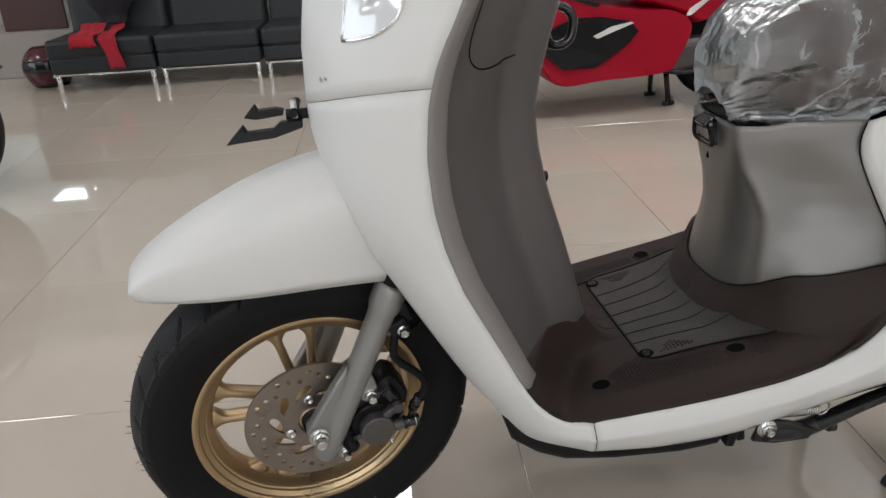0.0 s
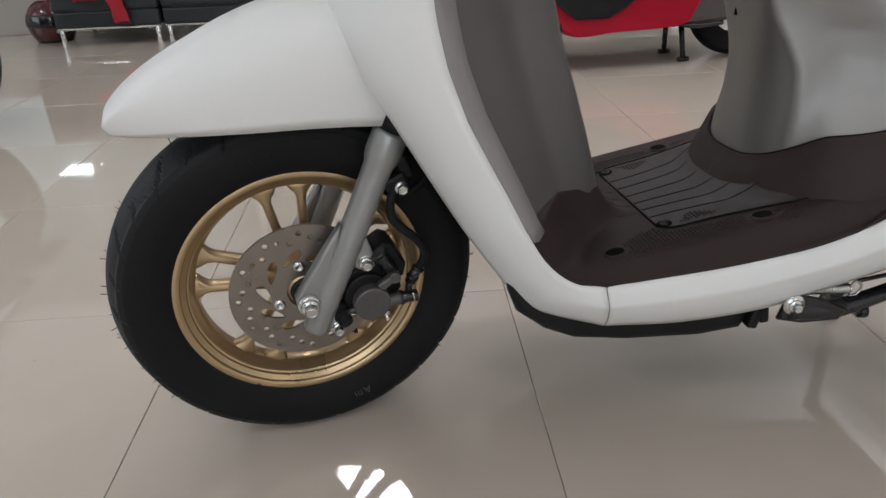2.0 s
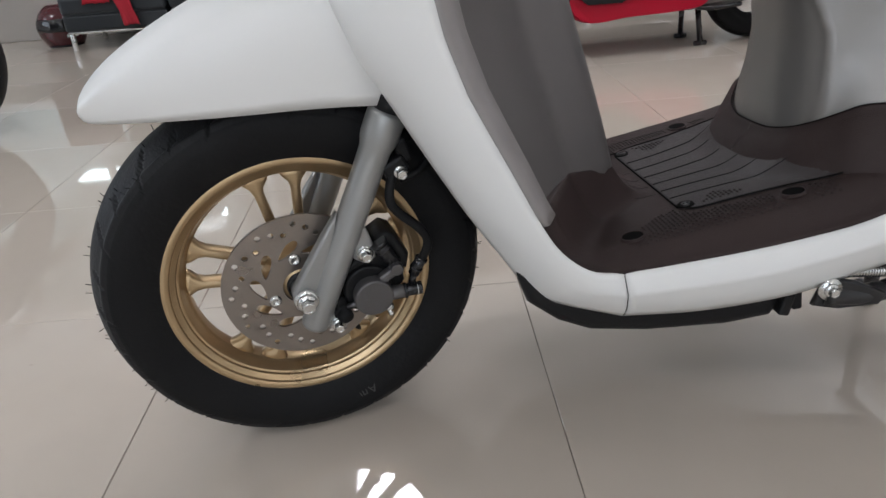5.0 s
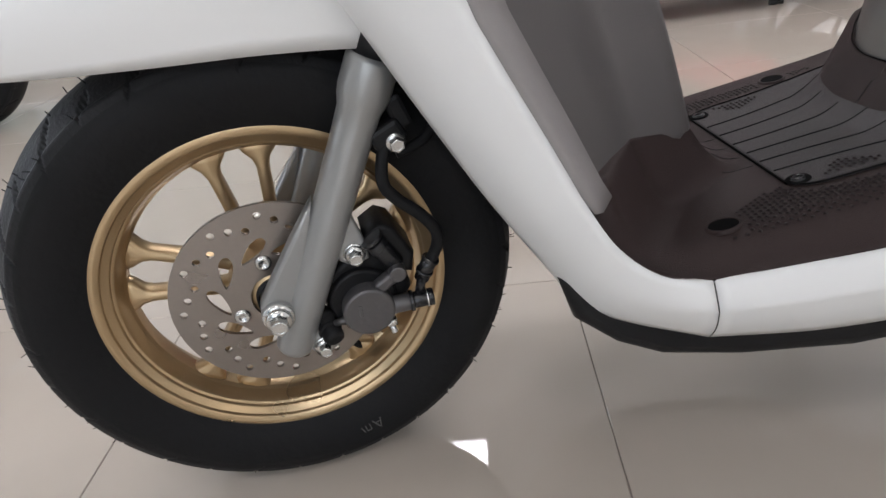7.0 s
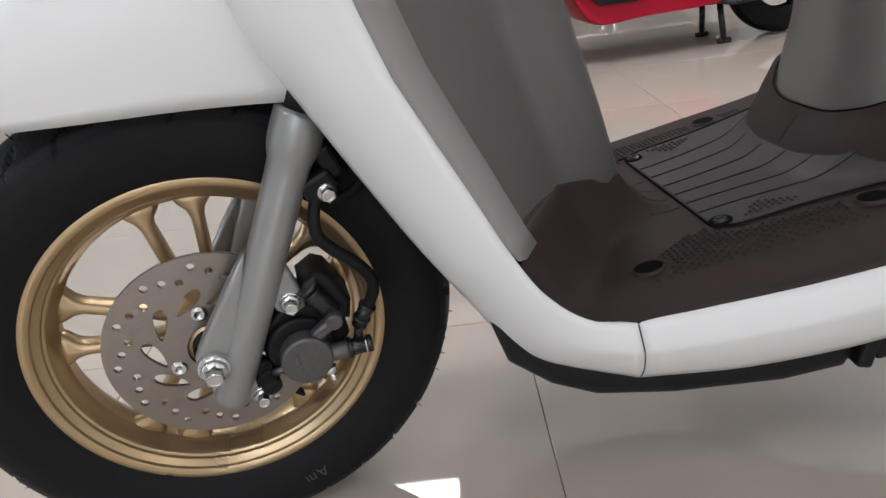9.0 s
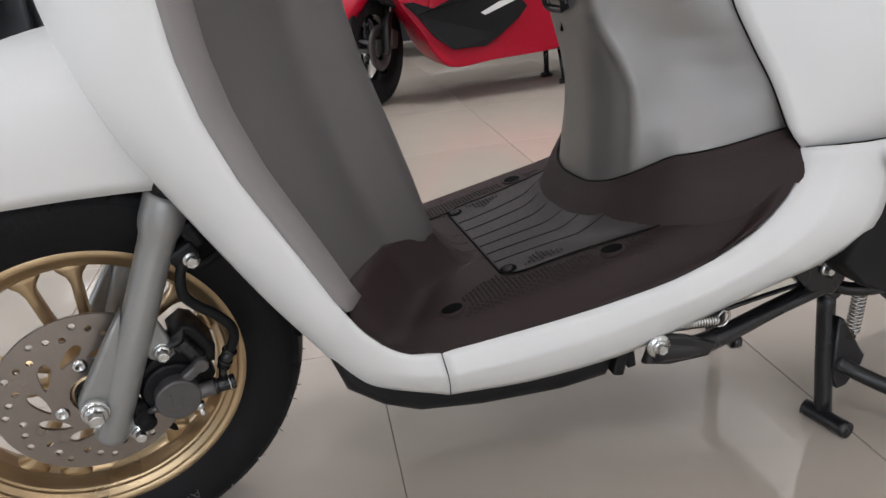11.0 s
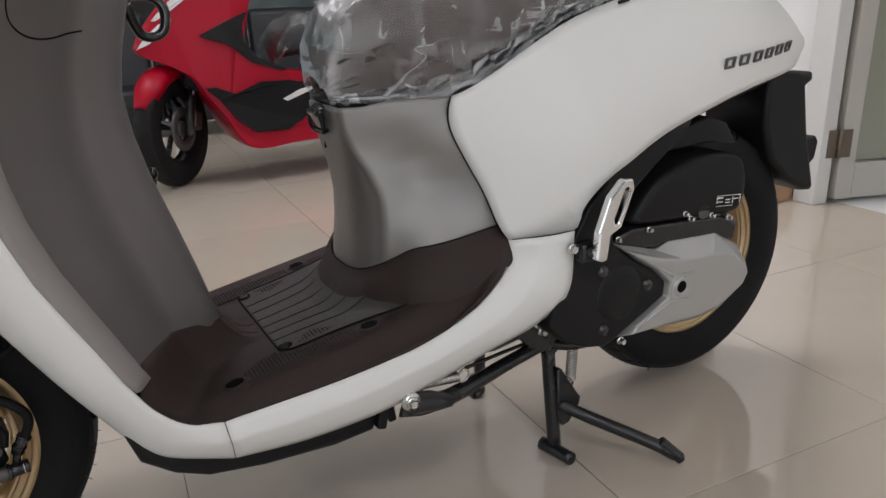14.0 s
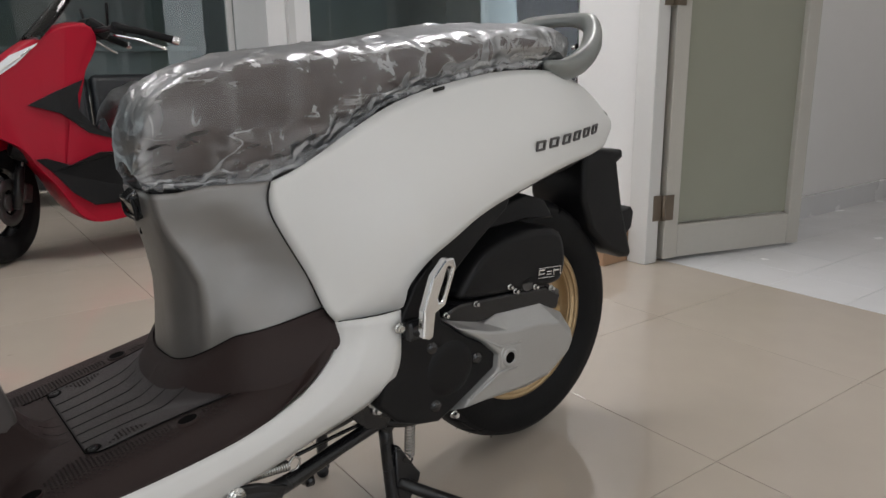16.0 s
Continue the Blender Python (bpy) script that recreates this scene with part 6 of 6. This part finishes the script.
SOFA_X, SOFA_Y, SOFA_STEP = -1.915, 3.685, 0.644
s0 = sofa()
s0.matrix_world = ROOM @ pose(SOFA_X, SOFA_Y, 0)
for k in range(1, 6):
    copy_thing(s0, ROOM @ pose(SOFA_X + SOFA_STEP * k, SOFA_Y + 0.004 * (k % 2), 0))
CLOTH_M = ROOM @ Matrix.Translation((SOFA_X, SOFA_Y, 0)) @ Matrix.Diagonal((0.9, 0.9, 0.81, 1)) @ Matrix.Translation((2.195, -4.15, 0))


def draped(path, width, material, seed, n=40, m=12, fold=0.012, thick=0.004):
    """A strip of cloth lying along a path."""
    noise.seed_set(seed)
    c = curve(path, n)
    secs = []
    for i, p in enumerate(c):
        w = width * (1 + 0.25 * noise.noise(V(i * 0.13, seed, 0)))
        dx = 0.02 * noise.noise(V(i * 0.09, seed + 3, 1))
        row = []
        for j in range(m):
            u = j / (m - 1) - 0.5
            f = fold * noise.noise(V(u * 5, i * 0.06, seed)) + fold * 0.5 * noise.noise(V(u * 13, i * 0.1, seed + 5))
            row.append(V(p[0] + u * w + dx, p[1] - abs(f) * 0.9, p[2] + f * 0.6))
        secs.append(row)
    return loft(secs)


red_scarf = part("red_scarf", join(draped([(-1.83, 4.58, 0.46), (-1.80, 4.45, 0.408), (-1.78, 4.25, 0.405), (-1.765, 4.148, 0.392), (-1.755, 4.132, 0.34), (-1.74, 4.128, 0.24), (-1.73, 4.13, 0.165)], 0.1, CLOTHR, 11), draped([(-1.96, 4.5, 0.45), (-1.95, 4.38, 0.412), (-1.94, 4.22, 0.407), (-1.93, 4.142, 0.39), (-1.93, 4.13, 0.33)], 0.18, CLOTHR, 17, n=24, m=18, fold=0.02)), CLOTHR, m=CLOTH_M, solid=0.004)
tagged(red_scarf, "bright red cloth hanging over a black sofa seat", "scarf")


def jacket():
    noise.seed_set(21)
    secs = []
    for i in range(30):
        t = i / 29
        z = 0.86 - 0.42 * t
        row = []
        for j in range(40):
            a = 2 * math.pi * j / 40
            k = 0.5 + 0.5 * math.sin(math.pi * min(1, 0.25 + t * 0.9))
            r = 1 + 0.22 * noise.noise(V(math.cos(a) * 1.6, math.sin(a) * 1.6, z * 7)) + 0.12 * noise.noise(V(math.cos(a) * 5, math.sin(a) * 5, z * 14))
            row.append(V(-1.86 + 0.2 * k * r * math.cos(a) + 0.02 * t, 4.58 - 0.02 * t + 0.11 * r * k * math.sin(a), z))
        secs.append(row)
    return loft(secs, True, True)


tagged(part("jacket", jacket(), CLOTHB, m=CLOTH_M), "dark jacket bundled over the backrest of a sofa", "jacket")


def helmet():
    e = thing("helmet", "dark red motorcycle helmet standing on the floor", "helmet")
    secs = []
    for t in np.linspace(0.02, 0.98, 24):
        z = 0.255 * t
        r = 0.13 * (1 - abs(2 * (t * 0.78 + 0.05) - 0.9) ** 2.6) ** 0.5 if True else 0
        r = 0.128 * math.sin(math.acos(max(-1, min(1, (t - 0.42) / 0.6))))
        secs.append([V(r * 1.12 * math.cos(a) - 0.01 * t, r * math.sin(a), z) for a in np.linspace(0, 2 * math.pi, 36, endpoint=False)])
    part("shell", loft(secs, True, True), HELMR, e)
    vs = []
    for t in np.linspace(0.38, 0.68, 8):
        r = 0.1305 * math.sin(math.acos((t - 0.42) / 0.6))
        vs.append([V(r * 1.12 * math.cos(a) - 0.01 * t, r * math.sin(a), 0.255 * t) for a in np.linspace(radians(190), radians(285), 18)])
    part("visor", loft(vs), GLOSSB, e, "smoked visor", solid=0.003)
    part("label_bar", at(box(0.07, 0.003, 0.018, 0.001), pose(0.055, -0.117, 0.07, 8, 0, 28)), PAPER, e, "plain white label bar")
    part("base_trim", at(lathe([(0.1, 0.0), (0.108, 0.006), (0.1, 0.014)], 36), Matrix.Rotation(radians(90), 4, "X")), BLACK, e)
    return e


helmet().matrix_world = ROOM @ pose(-2.06, 4.0, 0.0, 0, 0, 20)
structure(block("plinth", -5.05, -1.6, 4.34, 4.95, 0, 0.3, BEIGE, None, 0.006), "beige rendered ledge along the wall")
board_m = part("maroon_board", join(at(box(0.42, 0.03, 0.5, 0.004), ROOM @ pose(-2.26, 4.46, 0.552, -4, 0, 0))), MAROON)
tagged(board_m, "dark maroon display board leaning on the ledge", "display board")

# ---------- large scooters standing round about ----------
def big_scooter(paint, label, steer, beak=0.0, group="display scooters"):
    """x runs back from the front axle."""
    e = thing("large_scooter", label, "scooter", group)
    W = pose(0.0, 0, 0.285) @ pose(0, 0, 0, 0, 0, steer)
    b = tyre(0.285, 0.052, 26)
    sheen_tread(part("front_tyre", b, RUBBER, e, m=W), W, 0.285)
    prof = [(0.172, -0.036), (0.19, -0.04), (0.192, -0.034), (0.178, -0.02), (0.172, 0), (0.178, 0.02), (0.192, 0.034), (0.19, 0.04), (0.172, 0.036), (0.165, 0.0), (0.172, -0.036)]
    part("front_rim", lathe(prof, 72), BPAINT, e, m=W)
    for k in range(5):
        a = radians(20 + 72 * k)
        for d in (-0.1, 0.1):
            part("spoke", tube([(0.03 * math.cos(a), 0, 0.03 * math.sin(a)), (0.17 * math.cos(a + d), 0, 0.17 * math.sin(a + d))], [0.011, 0.007], 8), BPAINT, e, m=W)
    part("hub", rod((0, -0.06, 0), (0, 0.06, 0), 0.04, 24, 0.004), CALIPER, e, m=W)
    part("brake_disc", lathe([(0.06, -0.062), (0.11, -0.062), (0.11, -0.058), (0.06, -0.058)], 48, True), CALIPER, e, m=W)
    for s in (-1, 1):
        part("fork_leg", tube([(0.0, s * 0.088, -0.03), (0.03, s * 0.088, 0.06), (0.13, s * 0.088, 0.3)], [0.02, 0.022, 0.024], 14), BPAINT, e, m=W)
    part("caliper", at(box(0.07, 0.04, 0.09, 0.012), pose(0.085, -0.085, 0.03, 0, 20, 0)), CALIPER, e, m=W)
    part("reflector_bar", at(box(0.012, 0.006, 0.06, 0.002), pose(0.06, -0.112, 0.19, 0, 22, 0)), ZINC, e, m=W)
    # fender over the front wheel
    secs = []
    for a in np.linspace(radians(32), radians(152), 26):
        r = 0.303 + 0.01 * math.sin(a * 2) + beak * smooth01((a - radians(105)) / 0.8)
        w = 0.066 * (0.45 + 0.55 * smooth01((radians(156) - a) / 0.6))
        c, s = math.cos(a), math.sin(a)
        rr = r - 0.06
        left = [V(rr * c, -w, rr * s), V((r - 0.025) * c, -w * 1.02, (r - 0.025) * s), V(r * c, -w * 0.8, r * s), V((r + 0.006) * c, 0, (r + 0.006) * s)]
        secs.append(left + [V(p.x, -p.y, p.z) for p in left[-2::-1]])
    part("front_fender", loft(secs), paint, e, m=W, solid=0.004)

    def taper(x, z):
        """How the body narrows towards the nose and the top."""
        return lerp(z, [0.2, 0.5, 0.7, 1.0], [1.0, 0.97, 0.78, 0.5]) * lerp(x, [-0.1, 0.05, 0.3], [0.3, 0.62, 1.0])

    def skin(outline, wid, name, material, lab="", n=110, cen=None, shrink=0.8, steps=7, narrow=False):
        """A rounded shell over an outline, the same on both sides."""
        o = curve(list(outline) + [outline[0]], n)[:-1]
        c = np.array(cen if cen else o.mean(0))
        rows = []
        for k in range(steps):
            t = k / (steps - 1)
            f = 1 - (1 - shrink) * (1 - math.cos(t * math.pi / 2))
            row = []
            for p in o:
                x, z = c[0] + (p[0] - c[0]) * f, c[1] + (p[1] - c[1]) * f
                row.append(V(x, -wid * math.sin(t * math.pi / 2) * (taper(x, z) if narrow else 1), z))
            rows.append(row)
        half = loft(rows, True)
        half.verts.ensure_lookup_table()
        tot = len(half.verts)
        cap = half.faces.new([half.verts[tot - (n - 1) + i] for i in range(n - 1)])
        bmesh.ops.triangulate(half, faces=[cap], ngon_method="EAR_CLIP")
        other = mir(half)
        bb = join(half, other)
        bmesh.ops.remove_doubles(bb, verts=bb.verts, dist=1e-5)
        return part(name, bb, material, e, lab)

    def inlay(name, outline, s, material, lift, lab="", rounded=0):
        """A thin panel lying on the body's side."""
        b_ = plate(outline, 0.0, 1.0, 0.0, 2, rounded)
        for v in b_.verts:
            v.co.y = s * (0.235 * taper(v.co.x, v.co.z) + (lift if v.co.y < 0.5 else -0.012))
        return part(name, b_, material, e, lab)

    skin([(-0.096, 0.676), (-0.066, 0.742), (0.0, 0.825), (0.1, 0.925), (0.2, 1.005), (0.3, 1.06), (0.41, 1.065), (0.445, 1.0), (0.4, 0.9), (0.35, 0.815), (0.315, 0.75), (0.334, 0.694), (0.4, 0.618), (0.541, 0.555), (0.75, 0.52), (0.95, 0.5), (1.05, 0.42), (0.99, 0.26), (0.92, 0.195), (0.583, 0.178), (0.33, 0.176), (0.21, 0.36), (0.145, 0.456), (0.105, 0.53), (0.02, 0.597), (-0.075, 0.645)], 0.235, "body_fairing", paint, cen=(0.4, 0.5), shrink=0.96, narrow=True)
    skin([(0.75, 0.55), (0.95, 0.48), (1.1, 0.42), (1.35, 0.55), (1.6, 0.72), (1.66, 0.78), (1.5, 0.8), (1.2, 0.74), (0.95, 0.66)], 0.2, "tail_fairing", paint, cen=(1.25, 0.63), shrink=0.85)
    for s in (-1, 1):
        inlay("side_panel", [(0.152, 0.486), (0.194, 0.489), (0.284, 0.453), (0.412, 0.502), (0.549, 0.5), (0.7, 0.47), (0.745, 0.42), (0.7, 0.37), (0.6, 0.3), (0.523, 0.258), (0.359, 0.26), (0.278, 0.325), (0.206, 0.429)], s, BLACK, 0.008, "black textured side panel")
        inlay("boomerang", [(0.51, 0.412), (0.6, 0.452), (0.7, 0.468), (0.715, 0.462), (0.56, 0.41), (0.53, 0.4)], s, ALUW, 0.014, "silver accent blade")
        part("rear_blade", plate([(1.0, 0.47), (1.03, 0.475), (1.13, 0.55), (1.17, 0.6), (1.08, 0.54), (1.02, 0.505)], min(s * 0.2, s * 0.21), max(s * 0.2, s * 0.21), 0.002), ALUW, e)
        inlay("inner_trim", [(0.17, 0.72), (0.27, 0.776), (0.37, 0.82), (0.345, 0.76), (0.345, 0.69), (0.42, 0.61), (0.545, 0.56), (0.53, 0.545), (0.38, 0.595), (0.28, 0.68)], s, BLACK, 0.006)
        lamp = inlay("headlight", [(-0.02, 0.79), (0.04, 0.855), (0.12, 0.925), (0.215, 0.975), (0.14, 0.89), (0.07, 0.835), (0.0, 0.79)], s, LENS, 0.006, "long clear headlight")
        part("light_strip", tube([(x, s * (0.235 * taper(x, z) + 0.008), z) for x, z in ((0.0, 0.802), (0.06, 0.845), (0.12, 0.89), (0.19, 0.95))], 0.004, 6, 20), ZINC, lamp)
        inlay("lower_light", [(-0.085, 0.672), (-0.05, 0.722), (0.01, 0.775), (0.07, 0.795), (0.03, 0.745), (-0.03, 0.695)], s, LENS, 0.007)
        part("grip", tube([(0.5, s * 0.2, 1.04), (0.6, s * 0.28, 1.02), (0.72, s * 0.35, 0.985)], 0.016, 12, 10), RUBBER, e)
        part("bar_end", rod((0.72, s * 0.35, 0.985), (0.745, s * 0.365, 0.977), 0.017, 14, 0.003), CHROME, e)
        part("lever", tube([(0.5, s * 0.2, 1.01), (0.58, s * 0.3, 0.985), (0.68, s * 0.38, 0.945)], [0.008, 0.006, 0.007], 8, 14), CHROME, e, "bright brake lever")
        part("switch_block", at(box(0.07, 0.05, 0.05, 0.012), pose(0.52, s * 0.2, 1.035, 0, 15, s * 40)), BLACK, e)
        part("mirror", tube([(0.48, s * 0.17, 1.05), (0.46, s * 0.22, 1.14)], 0.007, 8), BLACK, e)
    part("handlebar", tube([(0.5, -0.2, 1.04), (0.45, -0.1, 1.03), (0.45, 0.1, 1.03), (0.5, 0.2, 1.04)], 0.013, 10, 16), BPAINT, e)
    ws = []
    for t in np.linspace(0, 1, 10):
        w = 0.12 * (1 - 0.35 * t)
        ws.append([V(0.17 + 0.2 * t + 0.05 * (u * u), u * w, 0.99 + 0.27 * t) for u in np.linspace(-1, 1, 13)])
    part("windscreen", loft(ws), GLASS, e, "clear plastic windscreen", solid=0.004)
    part("dash", at(box(0.12, 0.2, 0.06, 0.02), pose(0.46, 0, 1.04, 0, 30, 0)), BLACK, e)
    # seat and tail
    part("seat", plate([(0.55, 0.6), (0.58, 0.7), (0.68, 0.76), (0.82, 0.77), (1.0, 0.77), (1.12, 0.82), (1.3, 0.85), (1.55, 0.84), (1.5, 0.78), (1.2, 0.72), (0.95, 0.66), (0.75, 0.62)], -0.13, 0.13, 0.04, 4, 60), LEATHER, e, "black seat")
    part("tail_lamp", at(box(0.08, 0.2, 0.05, 0.015), pose(1.64, 0, 0.75)), HELMR, e)
    # rear wheel, engine, stand
    R = pose(1.315, 0, 0.275)
    part("rear_tyre", tyre(0.275, 0.056, 24), RUBBER, e, m=R)
    part("rear_rim", lathe(prof, 60), BPAINT, e, m=R)
    part("rear_hub", rod((1.315, -0.05, 0.275), (1.315, 0.05, 0.275), 0.06, 24), CALIPER, e)
    for k in range(5):
        a = radians(72 * k)
        part("spoke", tube([(0.05 * math.cos(a), 0, 0.05 * math.sin(a)), (0.17 * math.cos(a), 0, 0.17 * math.sin(a))], 0.012, 8), BPAINT, e, m=R)
    part("engine_case", at(box(0.5, 0.12, 0.16, 0.04, 3), pose(1.1, -0.14, 0.28, 0, -4, 0)), CALIPER, e, "grey cast engine case")
    part("exhaust", tube([(0.9, 0.15, 0.2), (1.2, 0.18, 0.24), (1.6, 0.18, 0.33)], [0.03, 0.05, 0.055], 14, 12), BPAINT, e)
    for s in (-1, 1):
        part("stand_leg", join(tube([(0.97, s * 0.09, 0.2), (0.985, s * 0.12, 0.012)], 0.014, 10), rod((0.955, s * 0.12, 0.012), (1.015, s * 0.12, 0.012), 0.013, 10)), BPAINT, e)
    part("side_stand", tube([(0.92, -0.19, 0.2), (1.0, -0.2, 0.19), (1.14, -0.2, 0.2)], 0.011, 10, 10), BPAINT, e)
    part("footrest_slot", plate([(0.74, 0.2), (0.84, 0.24), (0.9, 0.245), (0.88, 0.205)], -0.232, -0.226, 0.002), BLACK, e)
    part("fork_cover", at(box(0.16, 0.16, 0.3, 0.04), pose(0.19, 0, 0.6, 0, 25, 0)), BLACK, e)
    # the front leans back towards the rider
    for ob in e.children_recursive:
        for v in ob.data.vertices:
            k = max(0.0, v.co.z - 0.6) * (1 - smooth01((v.co.x - 0.75) / 0.2))
            v.co.x += 0.12 * k - 0.04 * smooth01((v.co.z - 0.55) / 0.12) * (1 - smooth01((v.co.x - 0.05) / 0.3))
            v.co.z += 0.06 * k
    return e


red = big_scooter(RED, "matt red large scooter with black side panels, on its stand", 50)
red.matrix_world = pose(0.69, 2.40, 0, 0, 0, 1.5) @ Matrix.Diagonal((0.885, 0.885, 0.885, 1))
grey_bike = big_scooter(DGREY, "slate grey large scooter partly in view, on its stand", 0, 0.09)
grey_bike.matrix_world = pose(-1.478, 1.86, 0, 0, 0, 176)


def seat_film():
    noise.seed_set(9)
    secs = []
    top = [(0.5, 0.64), (0.54, 0.74), (0.62, 0.8), (0.74, 0.82), (0.86, 0.81), (1.0, 0.8), (1.12, 0.85), (1.3, 0.88), (1.56, 0.87), (1.62, 0.83)]
    for x, z in curve(top, 40):
        row = []
        for t in np.linspace(-1, 1, 30):
            a = t * 1.9
            p = V(x, 0.17 * math.sin(a), z - 0.1 + 0.1 * math.cos(a))
            f = noise.noise(p * 14) + 0.5 * noise.noise(p * 40)
            row.append(p + V(0, 0.014 * f * t, 0.02 * f))
        secs.append(row)
    return loft(secs)


film_m = red.matrix_world
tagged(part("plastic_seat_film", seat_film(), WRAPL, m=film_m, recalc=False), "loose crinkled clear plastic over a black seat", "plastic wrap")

# ---------- small things by the door and in the office ----------
cb = thing("cardboard_box", "small brown cardboard box on the floor by the door", "box")
part("carton", box(0.24, 0.2, 0.13, 0.003), CARDB, cb, m=Matrix.Translation((0, 0, 0.065)))
part("flap", at(box(0.24, 0.1, 0.003), pose(0, -0.05, 0.1325)), CARDB, cb)
cb.matrix_world = ROOM @ pose(2.55, 0.93, 0, 0, 0, 4)
shelf = thing("office_shelf", "grey office shelf with papers behind the window", "shelf")
part("shelf_board", box(0.3, 1.5, 0.03, 0.003), ALUW, shelf, m=ROOM @ Matrix.Translation((3.05, 2.0, 1.03)))
for y in (1.3, 2.7):
    part("shelf_side", box(0.3, 0.03, 1.03, 0.003), ALUW, shelf, m=ROOM @ Matrix.Translation((3.05, y, 0.515)))
rnd = random.Random(5)
for k in range(14):
    mtl = PAPER if k not in (2, 4) else (GREENP if k == 4 else PINKP)
    h = rnd.uniform(0.26, 0.32)
    f = part("folder", box(0.22, rnd.uniform(0.05, 0.08), h, 0.003), mtl, m=ROOM @ pose(3.05 + rnd.uniform(-0.02, 0.02), 1.36 + k * 0.095, 1.046 + h / 2, 0, 0, rnd.uniform(-3, 3)))
    tagged(f, {PAPER: "white paper folder standing on the office shelf", GREENP: "green paper folder standing on the office shelf", PINKP: "pink paper folder standing on the office shelf"}[mtl], "folder", "office folders")
desk = thing("office_desk", "grey office desk with boxes behind the back window", "desk")
part("desk_top", box(1.6, 0.6, 0.04, 0.004), FRIDGE, desk, m=ROOM @ Matrix.Translation((1.6, 5.7, 0.95)))
part("desk_front", box(1.5, 0.03, 0.93, 0.004), FRIDGE, desk, m=ROOM @ Matrix.Translation((1.6, 5.5, 0.465)))


# ---------- floor tiles ----------
def tile_mesh(w, d, material, name):
    b = box(w - 0.0012, d - 0.0012, 0.02, 0.0009, 1)
    b.transform(Matrix.Translation((0, 0, -0.01)))
    me = bpy.data.meshes.new(name)
    b.to_mesh(me)
    b.free()
    me.materials.append(material)
    return me


def lay(name, me, x, y, parent):
    ob = new(name, me)
    ob.parent = parent
    ob.matrix_world = ROOM @ Matrix.Translation((x, y, 0))
    return ob


whole = tile_mesh(S, S, FLOOR, "floor_tile")
edge_x0, edge_x1 = GX + 3 * S, 2.697  # the last row is cut at the corridor
narrow = tile_mesh(edge_x1 - edge_x0, S, FLOOR, "floor_tile")
for i in range(-9, 3):
    for j in range(-7, 9):
        lay("floor_tile", whole, GX + (i + 0.5) * S, GY + (j + 0.5) * S, floor)
for j in range(-7, 9):
    lay("floor_tile", narrow, (edge_x0 + edge_x1) / 2, GY + (j + 0.5) * S, floor)
WS = 0.266
wt = tile_mesh(WS, WS, WTILE, "white_tile")
wt_cut = tile_mesh(2.932 - 2.699, WS, WTILE, "white_tile")
for j in range(-9, 3):
    y = 0.031 + (j + 0.5) * WS
    lay("white_tile", wt_cut, (2.699 + 2.932) / 2, y, floor)
    for i in range(13):
        lay("white_tile", wt, 2.932 + (i + 0.5) * WS, y, floor)


# dirt and small chips along the joints near the scooter
rnd = random.Random(12)
dv, df = [], []
for k in range(90):
    along = rnd.random() < 0.55
    i = rnd.choice((-2, -1, 0, 1, 2))
    u = rnd.uniform(-1.1, 1.9)
    px, py = (GX + i * S, u - 0.4) if along else (u, GY + i * S)
    if rnd.random() < 0.3:
        px, py = rnd.uniform(-1, 2.2), rnd.uniform(-0.8, 1.4)
    ln, wd = rnd.uniform(0.003, 0.02), rnd.uniform(0.0006, 0.0016)
    dx, dy = (wd, ln) if along else (ln, wd)
    c0 = len(dv)
    for a in range(7):
        r = rnd.uniform(0.6, 1.1)
        dv.append((px + dx * r * math.cos(a * 0.9), py + dy * r * math.sin(a * 0.9), 0.0003))
    df.append(tuple(range(c0, c0 + 7)))
tagged(part("joint_dirt", from_lists(dv, df, False), GROUT, floor, m=ROOM, up=(0, 0, 1)), kind="stuff")
